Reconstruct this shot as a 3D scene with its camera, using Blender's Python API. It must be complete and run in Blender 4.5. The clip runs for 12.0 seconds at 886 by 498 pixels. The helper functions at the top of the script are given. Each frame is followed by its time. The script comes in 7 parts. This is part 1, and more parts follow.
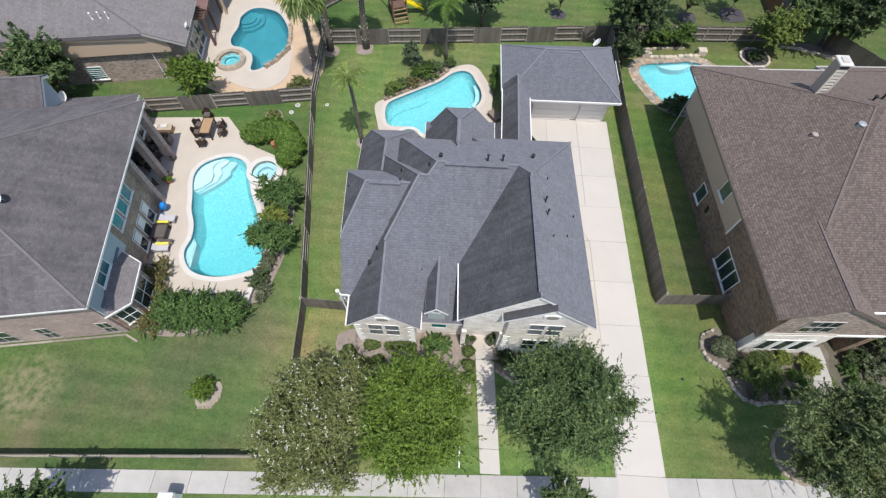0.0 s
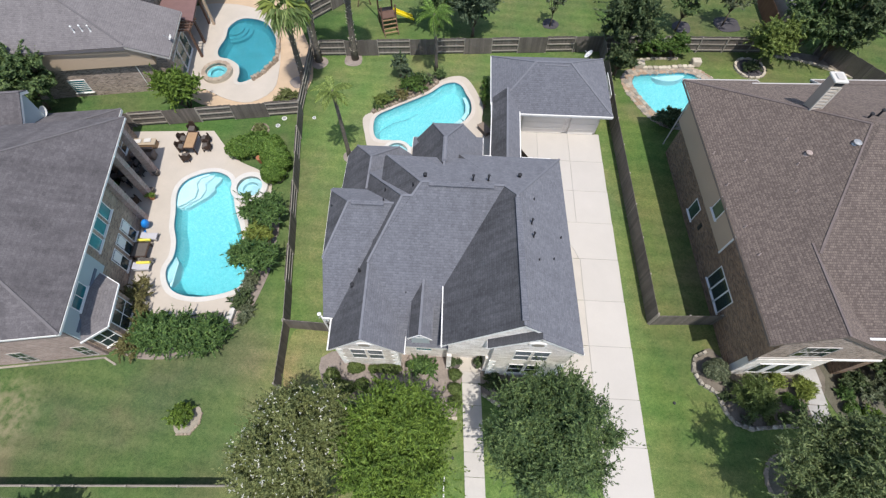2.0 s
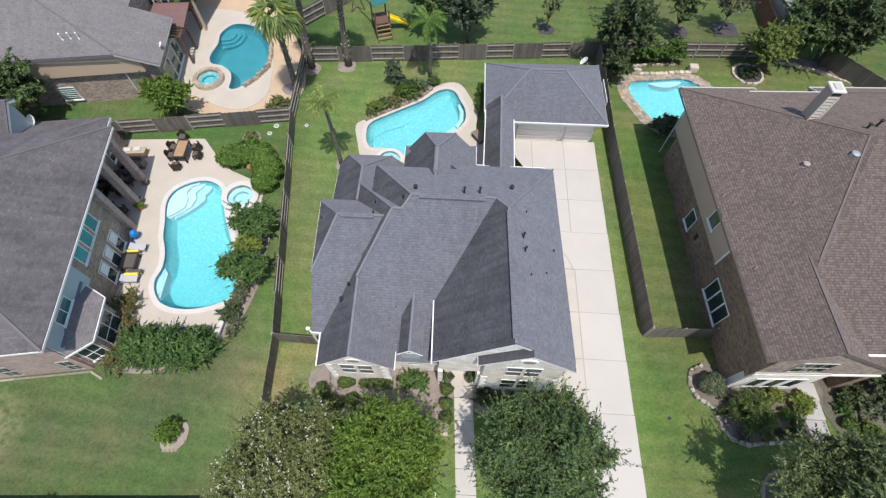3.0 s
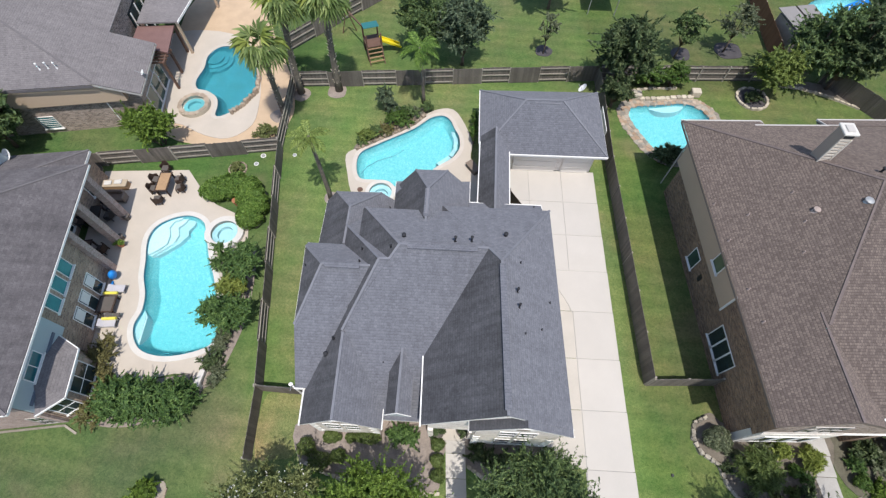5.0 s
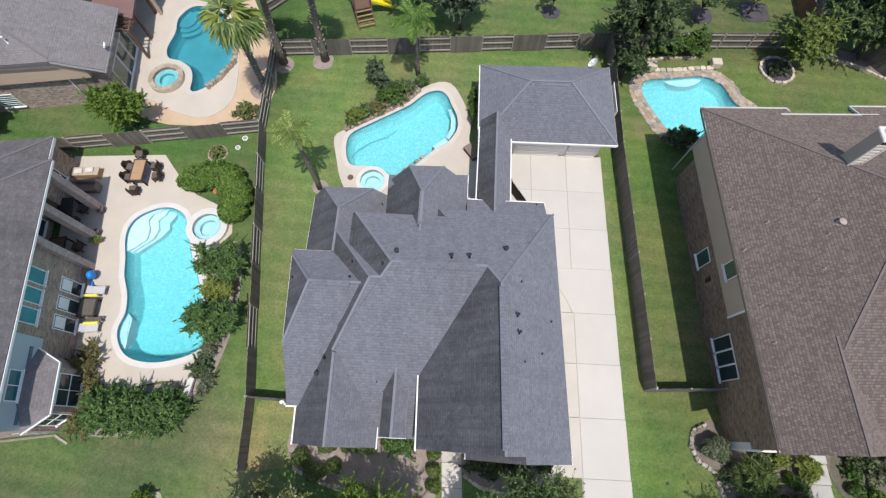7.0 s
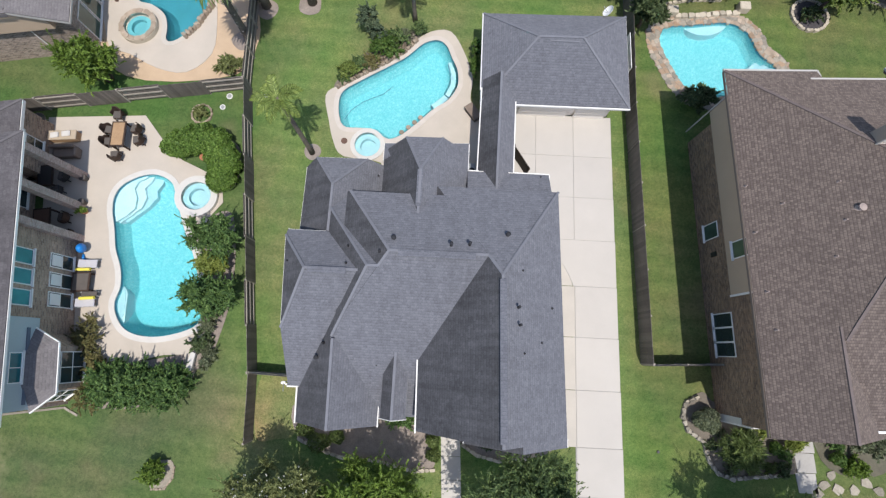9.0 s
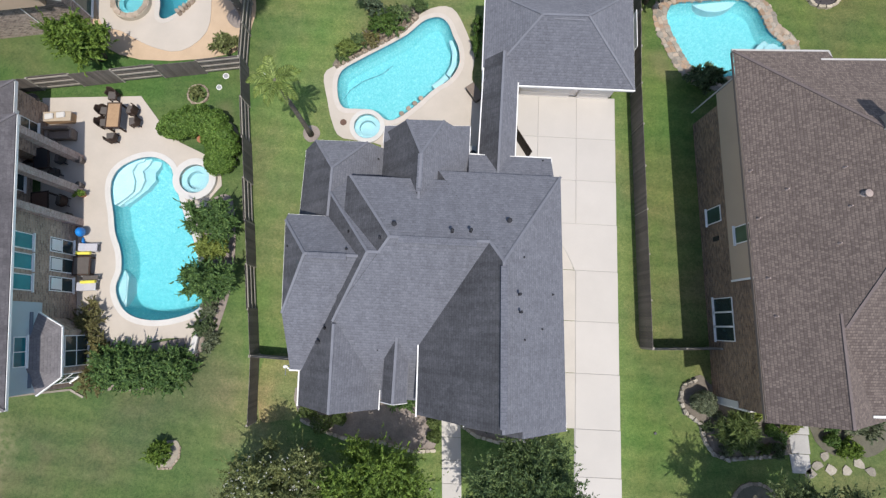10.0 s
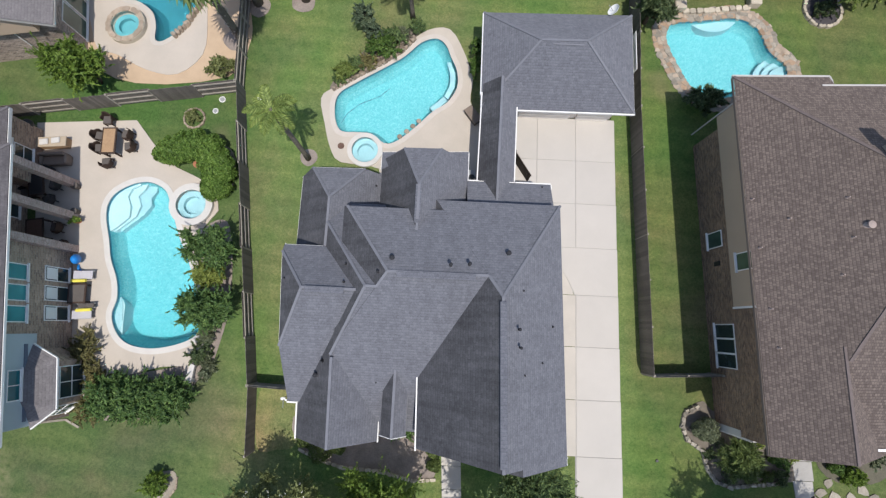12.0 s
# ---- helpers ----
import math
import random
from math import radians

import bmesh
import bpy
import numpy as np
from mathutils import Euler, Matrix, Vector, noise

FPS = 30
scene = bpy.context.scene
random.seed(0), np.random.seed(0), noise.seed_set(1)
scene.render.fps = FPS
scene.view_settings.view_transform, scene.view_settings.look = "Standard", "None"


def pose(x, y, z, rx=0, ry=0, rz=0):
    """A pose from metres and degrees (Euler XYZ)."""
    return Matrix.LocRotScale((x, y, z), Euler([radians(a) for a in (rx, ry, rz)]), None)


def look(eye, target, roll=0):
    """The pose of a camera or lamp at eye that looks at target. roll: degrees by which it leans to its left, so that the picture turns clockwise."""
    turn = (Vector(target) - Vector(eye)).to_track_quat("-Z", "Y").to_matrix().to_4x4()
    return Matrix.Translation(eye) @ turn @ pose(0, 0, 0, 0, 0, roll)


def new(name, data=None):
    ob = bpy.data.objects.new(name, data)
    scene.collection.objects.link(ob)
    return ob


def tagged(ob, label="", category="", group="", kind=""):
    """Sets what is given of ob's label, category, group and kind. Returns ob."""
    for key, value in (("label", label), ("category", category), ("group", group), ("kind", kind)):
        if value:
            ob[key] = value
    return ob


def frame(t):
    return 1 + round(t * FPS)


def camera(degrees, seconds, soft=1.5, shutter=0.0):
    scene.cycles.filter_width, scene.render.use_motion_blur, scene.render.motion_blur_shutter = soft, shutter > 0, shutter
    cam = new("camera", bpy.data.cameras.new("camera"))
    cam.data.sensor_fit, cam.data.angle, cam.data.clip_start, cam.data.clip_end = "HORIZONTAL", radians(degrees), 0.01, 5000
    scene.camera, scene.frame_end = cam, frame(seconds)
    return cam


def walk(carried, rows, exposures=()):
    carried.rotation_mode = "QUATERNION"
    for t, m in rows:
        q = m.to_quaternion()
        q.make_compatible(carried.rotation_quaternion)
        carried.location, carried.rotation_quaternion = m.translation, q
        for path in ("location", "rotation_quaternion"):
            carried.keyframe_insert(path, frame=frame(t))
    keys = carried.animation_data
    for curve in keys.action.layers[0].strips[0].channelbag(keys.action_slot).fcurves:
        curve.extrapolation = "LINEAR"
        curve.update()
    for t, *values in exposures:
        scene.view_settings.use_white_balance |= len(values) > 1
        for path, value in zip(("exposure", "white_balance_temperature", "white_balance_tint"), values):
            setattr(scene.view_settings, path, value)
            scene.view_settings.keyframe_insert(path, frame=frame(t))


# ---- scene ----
cam = camera(87.5, 12.0, soft=1.3)
PATH = [
    (0, (0.195, -0.534, 26.039), (0.165, 0.436, 24.29), 1.5),
    (0.5, (0.206, -0.239, 26.055), (0.174, 0.733, 24.307), 1.4),
    (1, (0.353, 0.121, 26.06), (0.322, 1.092, 24.312), 1.4),
    (1.5, (0.633, 0.446, 26.067), (0.602, 1.418, 24.319), 1.4),
    (2, (0.957, 0.775, 26.038), (0.925, 1.748, 24.291), 1.3),
    (2.5, (1.209, 1.156, 26.027), (1.176, 2.13, 24.28), 1.3),
    (3, (1.394, 1.592, 26.004), (1.361, 2.565, 24.257), 1.2),
    (5, (1.756, 4.423, 26.146), (1.721, 5.394, 24.397), 1.0),
    (5.5, (1.779, 5.308, 26.174), (1.746, 6.258, 24.414), 1.1),
    (6, (1.782, 6.248, 26.199), (1.754, 7.128, 24.404), 1.2),
    (6.5, (1.736, 7.242, 26.231), (1.715, 8.049, 24.401), 1.5),
    (8.5, (1.585, 10.734, 26.314), (1.585, 11.246, 24.381), 2.8),
    (9, (1.563, 11.068, 26.285), (1.566, 11.499, 24.332), 3.3),
    (9.5, (1.567, 11.286, 26.269), (1.57, 11.64, 24.301), 3.5),
    (10, (1.541, 11.52, 26.267), (1.546, 11.85, 24.295), 3.8),
    (10.5, (1.541, 11.8, 26.265), (1.544, 12.129, 24.292), 3.4),
    (11, (1.529, 12.131, 26.28), (1.533, 12.464, 24.308), 3.4),
    (11.5, (1.525, 12.579, 26.269), (1.529, 12.913, 24.297), 3.6),
    (12, (1.524, 12.924, 26.266), (1.53, 13.258, 24.294), 3.7),
]
walk(cam, [(t, look(eye, target, roll)) for t, eye, target, roll in PATH], [(0, 0.34), (6.5, 0.34), (8.5, 0.27), (11.5, 0.27), (12, 0.17)])

# ---- world, sun, exposure ----
SUN_DIR = Vector((0.13, -0.365, 1.0)).normalized()
world = bpy.data.worlds.new("sky")
scene.world = world
world.use_nodes = True
_nt = world.node_tree
_sky = _nt.nodes.new("ShaderNodeTexSky")
_sky.sky_type = "NISHITA"
_sky.sun_disc = False
_sky.sun_elevation = math.asin(SUN_DIR.z)
_sky.sun_rotation = math.atan2(SUN_DIR.x, SUN_DIR.y)
_nt.nodes["Background"].inputs[1].default_value = 0.15
_nt.links.new(_sky.outputs[0], _nt.nodes["Background"].inputs[0])
_sun = bpy.data.lights.new("sun", "SUN")
_sun.energy, _sun.angle, _sun.color = 3.5, radians(0.6), (1.0, 0.965, 0.91)
_sun_ob = new("sun", _sun)
_sun_ob.matrix_basis = look(tuple(SUN_DIR * 80), (0, 0, 0))

# ---- materials ----
MATS = {}


def material(name, rough=0.8, metal=0.0, spec=0.3):
    m = bpy.data.materials.new(name)
    m.use_nodes = True
    b = m.node_tree.nodes["Principled BSDF"]
    b.inputs["Roughness"].default_value = rough
    b.inputs["Metallic"].default_value = metal
    b.inputs["Specular IOR Level"].default_value = spec
    MATS[name] = m
    return m, m.node_tree, b


def noise_node(nt, vec, scale, detail=4, rough=0.6):
    n = nt.nodes.new("ShaderNodeTexNoise")
    n.inputs["Scale"].default_value = scale
    n.inputs["Detail"].default_value = detail
    n.inputs["Roughness"].default_value = rough
    nt.links.new(vec, n.inputs["Vector"])
    return n.outputs["Fac"]


def ramp(nt, fac, stops):
    r = nt.nodes.new("ShaderNodeValToRGB")
    els = r.color_ramp.elements
    while len(els) < len(stops):
        els.new(0.5)
    for e, (p, c) in zip(els, stops):
        e.position, e.color = p, (*c, 1)
    nt.links.new(fac, r.inputs[0])
    return r.outputs[0]


def blend(nt, fac, a, b, mode="MIX"):
    x = nt.nodes.new("ShaderNodeMix")
    x.data_type, x.blend_type = "RGBA", mode
    for v, i in ((fac, 0), (a, 6), (b, 7)):
        if isinstance(v, (int, float)):
            x.inputs[i].default_value = v
        elif isinstance(v, tuple):
            x.inputs[i].default_value = (*v, 1)
        else:
            nt.links.new(v, x.inputs[i])
    return x.outputs[2]


def bump(nt, b, height, strength, dist):
    u = nt.nodes.new("ShaderNodeBump")
    u.inputs["Strength"].default_value, u.inputs["Distance"].default_value = strength, dist
    nt.links.new(height, u.inputs["Height"])
    nt.links.new(u.outputs[0], b.inputs["Normal"])


def position(nt):
    return nt.nodes.new("ShaderNodeNewGeometry").outputs["Position"]


def uv(nt):
    return nt.nodes.new("ShaderNodeUVMap").outputs["UV"]


def shade(c, k):
    return tuple(min(1.0, v * k) for v in c)


def mottled(name, c, fine=30.0, coarse=1.2, amount=0.25, rough=0.85, depth=0.004, tint=None, piece=0.0, spec=0.25, metal=0.0):
    """A plain surface with grain, stains and fine relief; piece: how far single pieces differ."""
    m, nt, b = material(name, rough, metal, spec)
    p = position(nt)
    f1, f2 = noise_node(nt, p, fine, 5), noise_node(nt, p, coarse, 4)
    col = ramp(nt, f2, [(0.3, shade(c, 1 - amount)), (0.7, tint or shade(c, 1 + amount * 0.6))])
    col = blend(nt, 0.5, col, ramp(nt, f1, [(0.25, shade(c, 1 - amount)), (0.75, shade(c, 1 + amount))]))
    if piece:
        o = nt.nodes.new("ShaderNodeObjectInfo").outputs["Random"]
        col = blend(nt, 1.0, col, ramp(nt, o, [(0, (1 - piece,) * 3), (1, (1.0,) * 3)]), "MULTIPLY")
    nt.links.new(col, b.inputs["Base Color"])
    bump(nt, b, f1, 0.5, depth)
    return m


def bricks(name, c1, c2, mortar, bw, bh, gap, rough=0.9, stain=0.25, depth=0.008, shift=0.5, streak=None, rows=0.0, grain=0.0):
    """Courses laid by the mesh's own map, in metres."""
    m, nt, b = material(name, rough)
    b.inputs["Diffuse Roughness"].default_value = grain
    t = nt.nodes.new("ShaderNodeTexBrick")
    t.offset = shift
    for k, v in (("Scale", 1.0), ("Brick Width", bw), ("Row Height", bh), ("Mortar Size", gap), ("Mortar Smooth", 0.2), ("Bias", 0.0)):
        t.inputs[k].default_value = v
    t.inputs["Color1"].default_value, t.inputs["Color2"].default_value, t.inputs["Mortar"].default_value = (*c1, 1), (*c2, 1), (*mortar, 1)
    nt.links.new(uv(nt), t.inputs["Vector"])
    p = position(nt)
    f2, f1 = noise_node(nt, p, 0.7, 5), noise_node(nt, p, 13, 4, 0.7)
    col = blend(nt, 1.0, t.outputs["Color"], ramp(nt, f2, [(0.3, (1 - stain,) * 3), (0.7, (1.0 + stain * 0.3,) * 3)]), "MULTIPLY")
    col = blend(nt, 1.0, col, ramp(nt, f1, [(0.28, (0.76,) * 3), (0.5, (0.99,) * 3), (0.74, (1.22,) * 3)]), "MULTIPLY")
    if rows:
        sx = nt.nodes.new("ShaderNodeSeparateXYZ")
        nt.links.new(uv(nt), sx.inputs[0])
        dv = nt.nodes.new("ShaderNodeMath")
        dv.operation = "DIVIDE"
        dv.inputs[1].default_value = bh
        nt.links.new(sx.outputs[1], dv.inputs[0])
        fr = nt.nodes.new("ShaderNodeMath")
        fr.operation = "FRACT"
        nt.links.new(dv.outputs[0], fr.inputs[0])
        col = blend(nt, 1.0, col, ramp(nt, fr.outputs[0], [(0.0, (1 - rows,) * 3), (0.28, (1.0,) * 3), (0.95, (1.06,) * 3), (1.0, (1 - rows,) * 3)]), "MULTIPLY")
    if streak:
        mp = nt.nodes.new("ShaderNodeMapping")
        mp.inputs["Scale"].default_value = (2.2, 0.12, 1)
        nt.links.new(uv(nt), mp.inputs["Vector"])
        s = noise_node(nt, mp.outputs[0], 1.0, 3)
        col = blend(nt, 1.0, col, ramp(nt, s, [(0.35, (1 - streak,) * 3), (0.65, (1.0,) * 3)]), "MULTIPLY")
    nt.links.new(col, b.inputs["Base Color"])
    bump(nt, b, t.outputs["Color"], 0.35, depth)
    return m


def scaled(nt, value, k):
    n = nt.nodes.new("ShaderNodeMath")
    n.operation = "MULTIPLY"
    n.inputs[1].default_value = k
    nt.links.new(value, n.inputs[0])
    return n.outputs[0]


def grass_material(name, c):
    m, nt, b = material(name, 0.95, 0, 0.1)
    p = position(nt)
    fine, mid, coarse, patch = noise_node(nt, p, 22, 6, 0.75), noise_node(nt, p, 2.2, 5), noise_node(nt, p, 0.28, 4), noise_node(nt, p, 0.11, 3)
    col = ramp(nt, fine, [(0.3, shade(c, 0.5)), (0.52, c), (0.75, (c[0] * 1.6, c[1] * 1.4, c[2] * 1.5))])
    col = blend(nt, 1.0, col, ramp(nt, mid, [(0.3, (0.8, 0.84, 0.8)), (0.7, (1.15, 1.1, 1.1))]), "MULTIPLY")
    col = blend(nt, 1.0, col, ramp(nt, coarse, [(0.35, (0.8, 0.88, 0.85)), (0.65, (1.2, 1.06, 1.05))]), "MULTIPLY")
    tuft = noise_node(nt, p, 6.5, 4, 0.7)
    col = blend(nt, 1.0, col, ramp(nt, tuft, [(0.3, (0.70, 0.76, 0.72)), (0.5, (1.0, 1.0, 1.0)), (0.72, (1.32, 1.2, 1.25))]), "MULTIPLY")
    olive = noise_node(nt, p, 0.22, 4, 0.6)
    col = blend(nt, 1.0, col, ramp(nt, olive, [(0.42, (0.92, 1.04, 0.92)), (0.62, (1.12, 1.0, 1.1))]), "MULTIPLY")
    hue = noise_node(nt, p, 0.06, 2)
    col = blend(nt, 1.0, col, ramp(nt, hue, [(0.38, (0.90, 1.06, 0.88)), (0.62, (1.09, 0.99, 1.15))]), "MULTIPLY")
    sep = nt.nodes.new("ShaderNodeSeparateXYZ")
    nt.links.new(p, sep.inputs[0])
    # the lots beside and behind, each with its own turf
    for axis, x0, x1, near, past in ((0, -11.5, -8.3, (0.91, 0.94, 0.90), (1.45, 1.29, 1.24)), (0, 11.9, 12.9, (1.0, 1.0, 1.0), (0.83, 0.83, 0.79)), (1, 33.6, 35.0, (1.0, 1.0, 1.0), (0.80, 0.82, 0.84))):
        lot = nt.nodes.new("ShaderNodeMapRange")
        lot.inputs[1].default_value, lot.inputs[2].default_value = x0, x1
        nt.links.new(sep.outputs[axis], lot.inputs[0])
        col = blend(nt, 1.0, col, ramp(nt, lot.outputs[0], [(0.0, near), (1.0, past)]), "MULTIPLY")
    dry = ramp(nt, patch, [(0.61, (0, 0, 0)), (0.76, (0.5, 0.5, 0.5))])
    col = blend(nt, dry, col, (c[0] * 2.6, c[1] * 1.25, c[2] * 2.2))
    # a worn dry patch in the western front lawn
    far = nt.nodes.new("ShaderNodeVectorMath")
    far.operation = "DISTANCE"
    far.inputs[1].default_value = (-22.5, 3.8, 0.0)
    nt.links.new(p, far.inputs[0])
    worn = blend(nt, 1.0, ramp(nt, mid, [(0.38, (0, 0, 0)), (0.62, (0.75, 0.75, 0.75))]), ramp(nt, scaled(nt, far.outputs["Value"], 0.35), [(0.35, (1, 1, 1)), (0.9, (0, 0, 0))]), "MULTIPLY")
    col = blend(nt, worn, col, (0.26, 0.225, 0.14))
    mp = nt.nodes.new("ShaderNodeMapping")
    mp.inputs["Rotation"].default_value = (0, 0, radians(4))
    nt.links.new(p, mp.inputs["Vector"])
    w = nt.nodes.new("ShaderNodeTexWave")
    w.bands_direction = "Y"
    w.inputs["Scale"].default_value, w.inputs["Distortion"].default_value, w.inputs["Detail"].default_value = 0.28, 1.5, 2
    nt.links.new(mp.outputs[0], w.inputs["Vector"])
    col = blend(nt, 1.0, col, ramp(nt, w.outputs["Fac"], [(0.2, (0.93, 0.95, 0.93)), (0.8, (1.06, 1.04, 1.05))]), "MULTIPLY")
    nt.links.new(col, b.inputs["Base Color"])
    bump(nt, b, fine, 0.9, 0.05)
    return m


def leaf_material(name, c, c2, spread=0.45):
    """Leaves that differ one by one and let some light through."""
    m, nt, b = material(name, 0.55, 0, 0.25)
    g = nt.nodes.new("ShaderNodeNewGeometry")
    col = ramp(nt, g.outputs["Random Per Island"], [(0.0, shade(c, 1 - spread)), (0.55, c), (1.0, c2)])
    f = noise_node(nt, g.outputs["Position"], 1.1, 3)
    col = blend(nt, 1.0, col, ramp(nt, f, [(0.3, (0.75, 0.78, 0.75)), (0.7, (1.2, 1.15, 1.1))]), "MULTIPLY")
    nt.links.new(col, b.inputs["Base Color"])
    tr = nt.nodes.new("ShaderNodeBsdfTranslucent")
    nt.links.new(col, tr.inputs["Color"])
    mx = nt.nodes.new("ShaderNodeMixShader")
    mx.inputs[0].default_value = 0.32
    out = nt.nodes["Material Output"]
    nt.links.new(b.outputs[0], mx.inputs[1])
    nt.links.new(tr.outputs[0], mx.inputs[2])
    nt.links.new(mx.outputs[0], out.inputs["Surface"])
    return m


def water_material(name):
    m, nt, b = material(name, 0.02, 0, 0.5)
    b.inputs["Transmission Weight"].default_value = 1.0
    b.inputs["IOR"].default_value = 1.33
    b.inputs["Base Color"].default_value = (0.93, 1.0, 1.0, 1)
    p = position(nt)
    f = noise_node(nt, p, 9.0, 3, 0.6)
    bump(nt, b, f, 0.5, 0.05)
    return m


def caustic_plaster(name, c):
    """Pool plaster; the water's sparkle and ripple light are put into its colour."""
    m, nt, b = material(name, 0.7, 0, 0.3)
    p = position(nt)
    v = nt.nodes.new("ShaderNodeTexVoronoi")
    v.feature = "SMOOTH_F1"
    v.inputs["Scale"].default_value = 15.0
    warp = noise_node(nt, p, 3.0, 3)
    nt.links.new(blend(nt, 0.06, p, warp, "ADD"), v.inputs["Vector"])
    sparkle = noise_node(nt, p, 26, 3, 0.75)
    col = ramp(nt, v.outputs["Distance"], [(0.12, shade(c, 0.88)), (0.40, c), (0.58, (c[0] * 1.8, c[1] * 1.22, c[2] * 1.18))])
    col = blend(nt, 1.0, col, ramp(nt, sparkle, [(0.32, (0.62, 0.83, 0.86)), (0.5, (1.0, 1.0, 1.0)), (0.68, (1.75, 1.22, 1.17))]), "MULTIPLY")
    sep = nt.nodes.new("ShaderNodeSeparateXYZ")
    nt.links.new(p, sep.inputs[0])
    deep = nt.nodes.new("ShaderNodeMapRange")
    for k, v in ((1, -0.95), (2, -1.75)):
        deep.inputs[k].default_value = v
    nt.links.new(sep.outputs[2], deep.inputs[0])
    # the red light that deeper water takes out is put into this colour
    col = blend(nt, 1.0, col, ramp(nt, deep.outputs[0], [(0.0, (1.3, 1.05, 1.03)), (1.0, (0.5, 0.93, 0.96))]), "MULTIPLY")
    nt.links.new(col, b.inputs["Base Color"])
    return m


def glass_material(name, c, rough=0.06):
    m, nt, b = material(name, rough, 0, 0.7)
    f = noise_node(nt, position(nt), 0.8, 2)
    nt.links.new(ramp(nt, f, [(0.3, shade(c, 0.7)), (0.7, shade(c, 1.3))]), b.inputs["Base Color"])
    return m


grass = grass_material("grass", (0.105, 0.152, 0.060))
grass_dry = grass_material("grass_dry", (0.158, 0.176, 0.082))
drive_concrete = mottled("drive_concrete", (0.50, 0.462, 0.42), 40, 0.5, 0.09, 0.9, 0.003, piece=0.06)
walk_concrete = mottled("walk_concrete", (0.435, 0.412, 0.385), 35, 0.6, 0.30, 0.9, 0.003, piece=0.15)
entry_concrete = mottled("entry_concrete", (0.50, 0.465, 0.425), 35, 0.7, 0.16, 0.9, 0.003, piece=0.08)
tan_concrete = mottled("tan_concrete", (0.48, 0.435, 0.38), 40, 0.8, 0.12, 0.9, 0.003)
deck_concrete = mottled("deck_concrete", (0.48, 0.42, 0.355), 45, 0.7, 0.13, 0.9, 0.003)
sand_concrete = mottled("sand_concrete", (0.50, 0.365, 0.245), 35, 0.8, 0.2, 0.9, 0.004)
deck_coping = mottled("deck_coping", (0.52, 0.465, 0.41), 50, 2.0, 0.12, 0.85, 0.003)
coping = mottled("coping", (0.56, 0.53, 0.49), 50, 2.0, 0.12, 0.8, 0.003)
plaster = caustic_plaster("plaster", (0.078, 0.365, 0.415))
plaster_shelf = mottled("plaster_shelf", (0.36, 0.52, 0.56), 10, 1.5, 0.12, 0.7, 0.002)
plaster_pale = mottled("plaster_pale", (0.27, 0.46, 0.51), 10, 1.5, 0.12, 0.7, 0.002)
plaster_deep = mottled("plaster_deep", (0.026, 0.190, 0.242), 16, 1.0, 0.26, 0.7, 0.002)
plaster_mid = mottled("plaster_mid", (0.10, 0.34, 0.39), 18, 1.2, 0.14, 0.7, 0.002)
pool_tile = mottled("pool_tile", (0.05, 0.22, 0.32), 30, 2, 0.3, 0.3, 0.002)
water = water_material("water")
shingle_slate = bricks("shingle_slate", (0.170, 0.173, 0.196), (0.136, 0.138, 0.158), (0.128, 0.130, 0.148), 0.17, 0.14, 0.005, 0.95, 0.07, 0.008, 0.37, streak=0.08, rows=0.13, grain=0.5)
# dark streaks, and the shade of the steep western slopes put into the colour
shingle_west_shade = bricks("shingle_west_shade", (0.100, 0.100, 0.110), (0.076, 0.076, 0.084), (0.070, 0.070, 0.078), 0.17, 0.14, 0.005, 0.95, 0.28, 0.008, 0.37, streak=0.30, rows=0.12, grain=0.3)
shingle_brown = bricks("shingle_brown", (0.196, 0.155, 0.134), (0.118, 0.092, 0.082), (0.092, 0.070, 0.058), 0.11, 0.13, 0.007, 0.95, 0.08, 0.008, 0.41, rows=0.22, grain=0.6)
shingle_mauve = bricks("shingle_mauve", (0.225, 0.205, 0.205), (0.185, 0.168, 0.17), (0.16, 0.145, 0.145), 0.2, 0.135, 0.004, 0.95, 0.12, 0.006, 0.37, streak=0.1, rows=0.12, grain=0.5)
shingle_grey = bricks("shingle_grey", (0.152, 0.138, 0.143), (0.118, 0.107, 0.112), (0.10, 0.092, 0.095), 0.24, 0.135, 0.004, 0.95, 0.25, 0.006, 0.37, streak=0.18, grain=0.3)
ridge_pale = mottled("ridge_pale", (0.24, 0.225, 0.22), 30, 2, 0.15, 0.95, 0.004)
ridge_slate = mottled("ridge_slate", (0.176, 0.178, 0.198), 30, 2, 0.2, 0.95, 0.004)
ridge_brown = mottled("ridge_brown", (0.15, 0.12, 0.112), 30, 2, 0.25, 0.95, 0.004)
ridge_grey = mottled("ridge_grey", (0.148, 0.135, 0.138), 30, 2, 0.2, 0.95, 0.004)
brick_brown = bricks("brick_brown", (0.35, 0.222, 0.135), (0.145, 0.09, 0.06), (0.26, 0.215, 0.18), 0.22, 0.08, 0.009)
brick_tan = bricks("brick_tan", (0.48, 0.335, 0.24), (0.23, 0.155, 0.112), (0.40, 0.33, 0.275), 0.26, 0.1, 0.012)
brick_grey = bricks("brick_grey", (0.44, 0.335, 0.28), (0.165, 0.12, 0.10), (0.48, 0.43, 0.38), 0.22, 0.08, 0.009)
brick_pink = bricks("brick_pink", (0.50, 0.36, 0.315), (0.32, 0.225, 0.195), (0.46, 0.40, 0.36), 0.22, 0.08, 0.009)
limestone = bricks("limestone", (0.92, 0.86, 0.80), (0.70, 0.63, 0.57), (0.84, 0.79, 0.73), 0.42, 0.2, 0.016, stain=0.15)
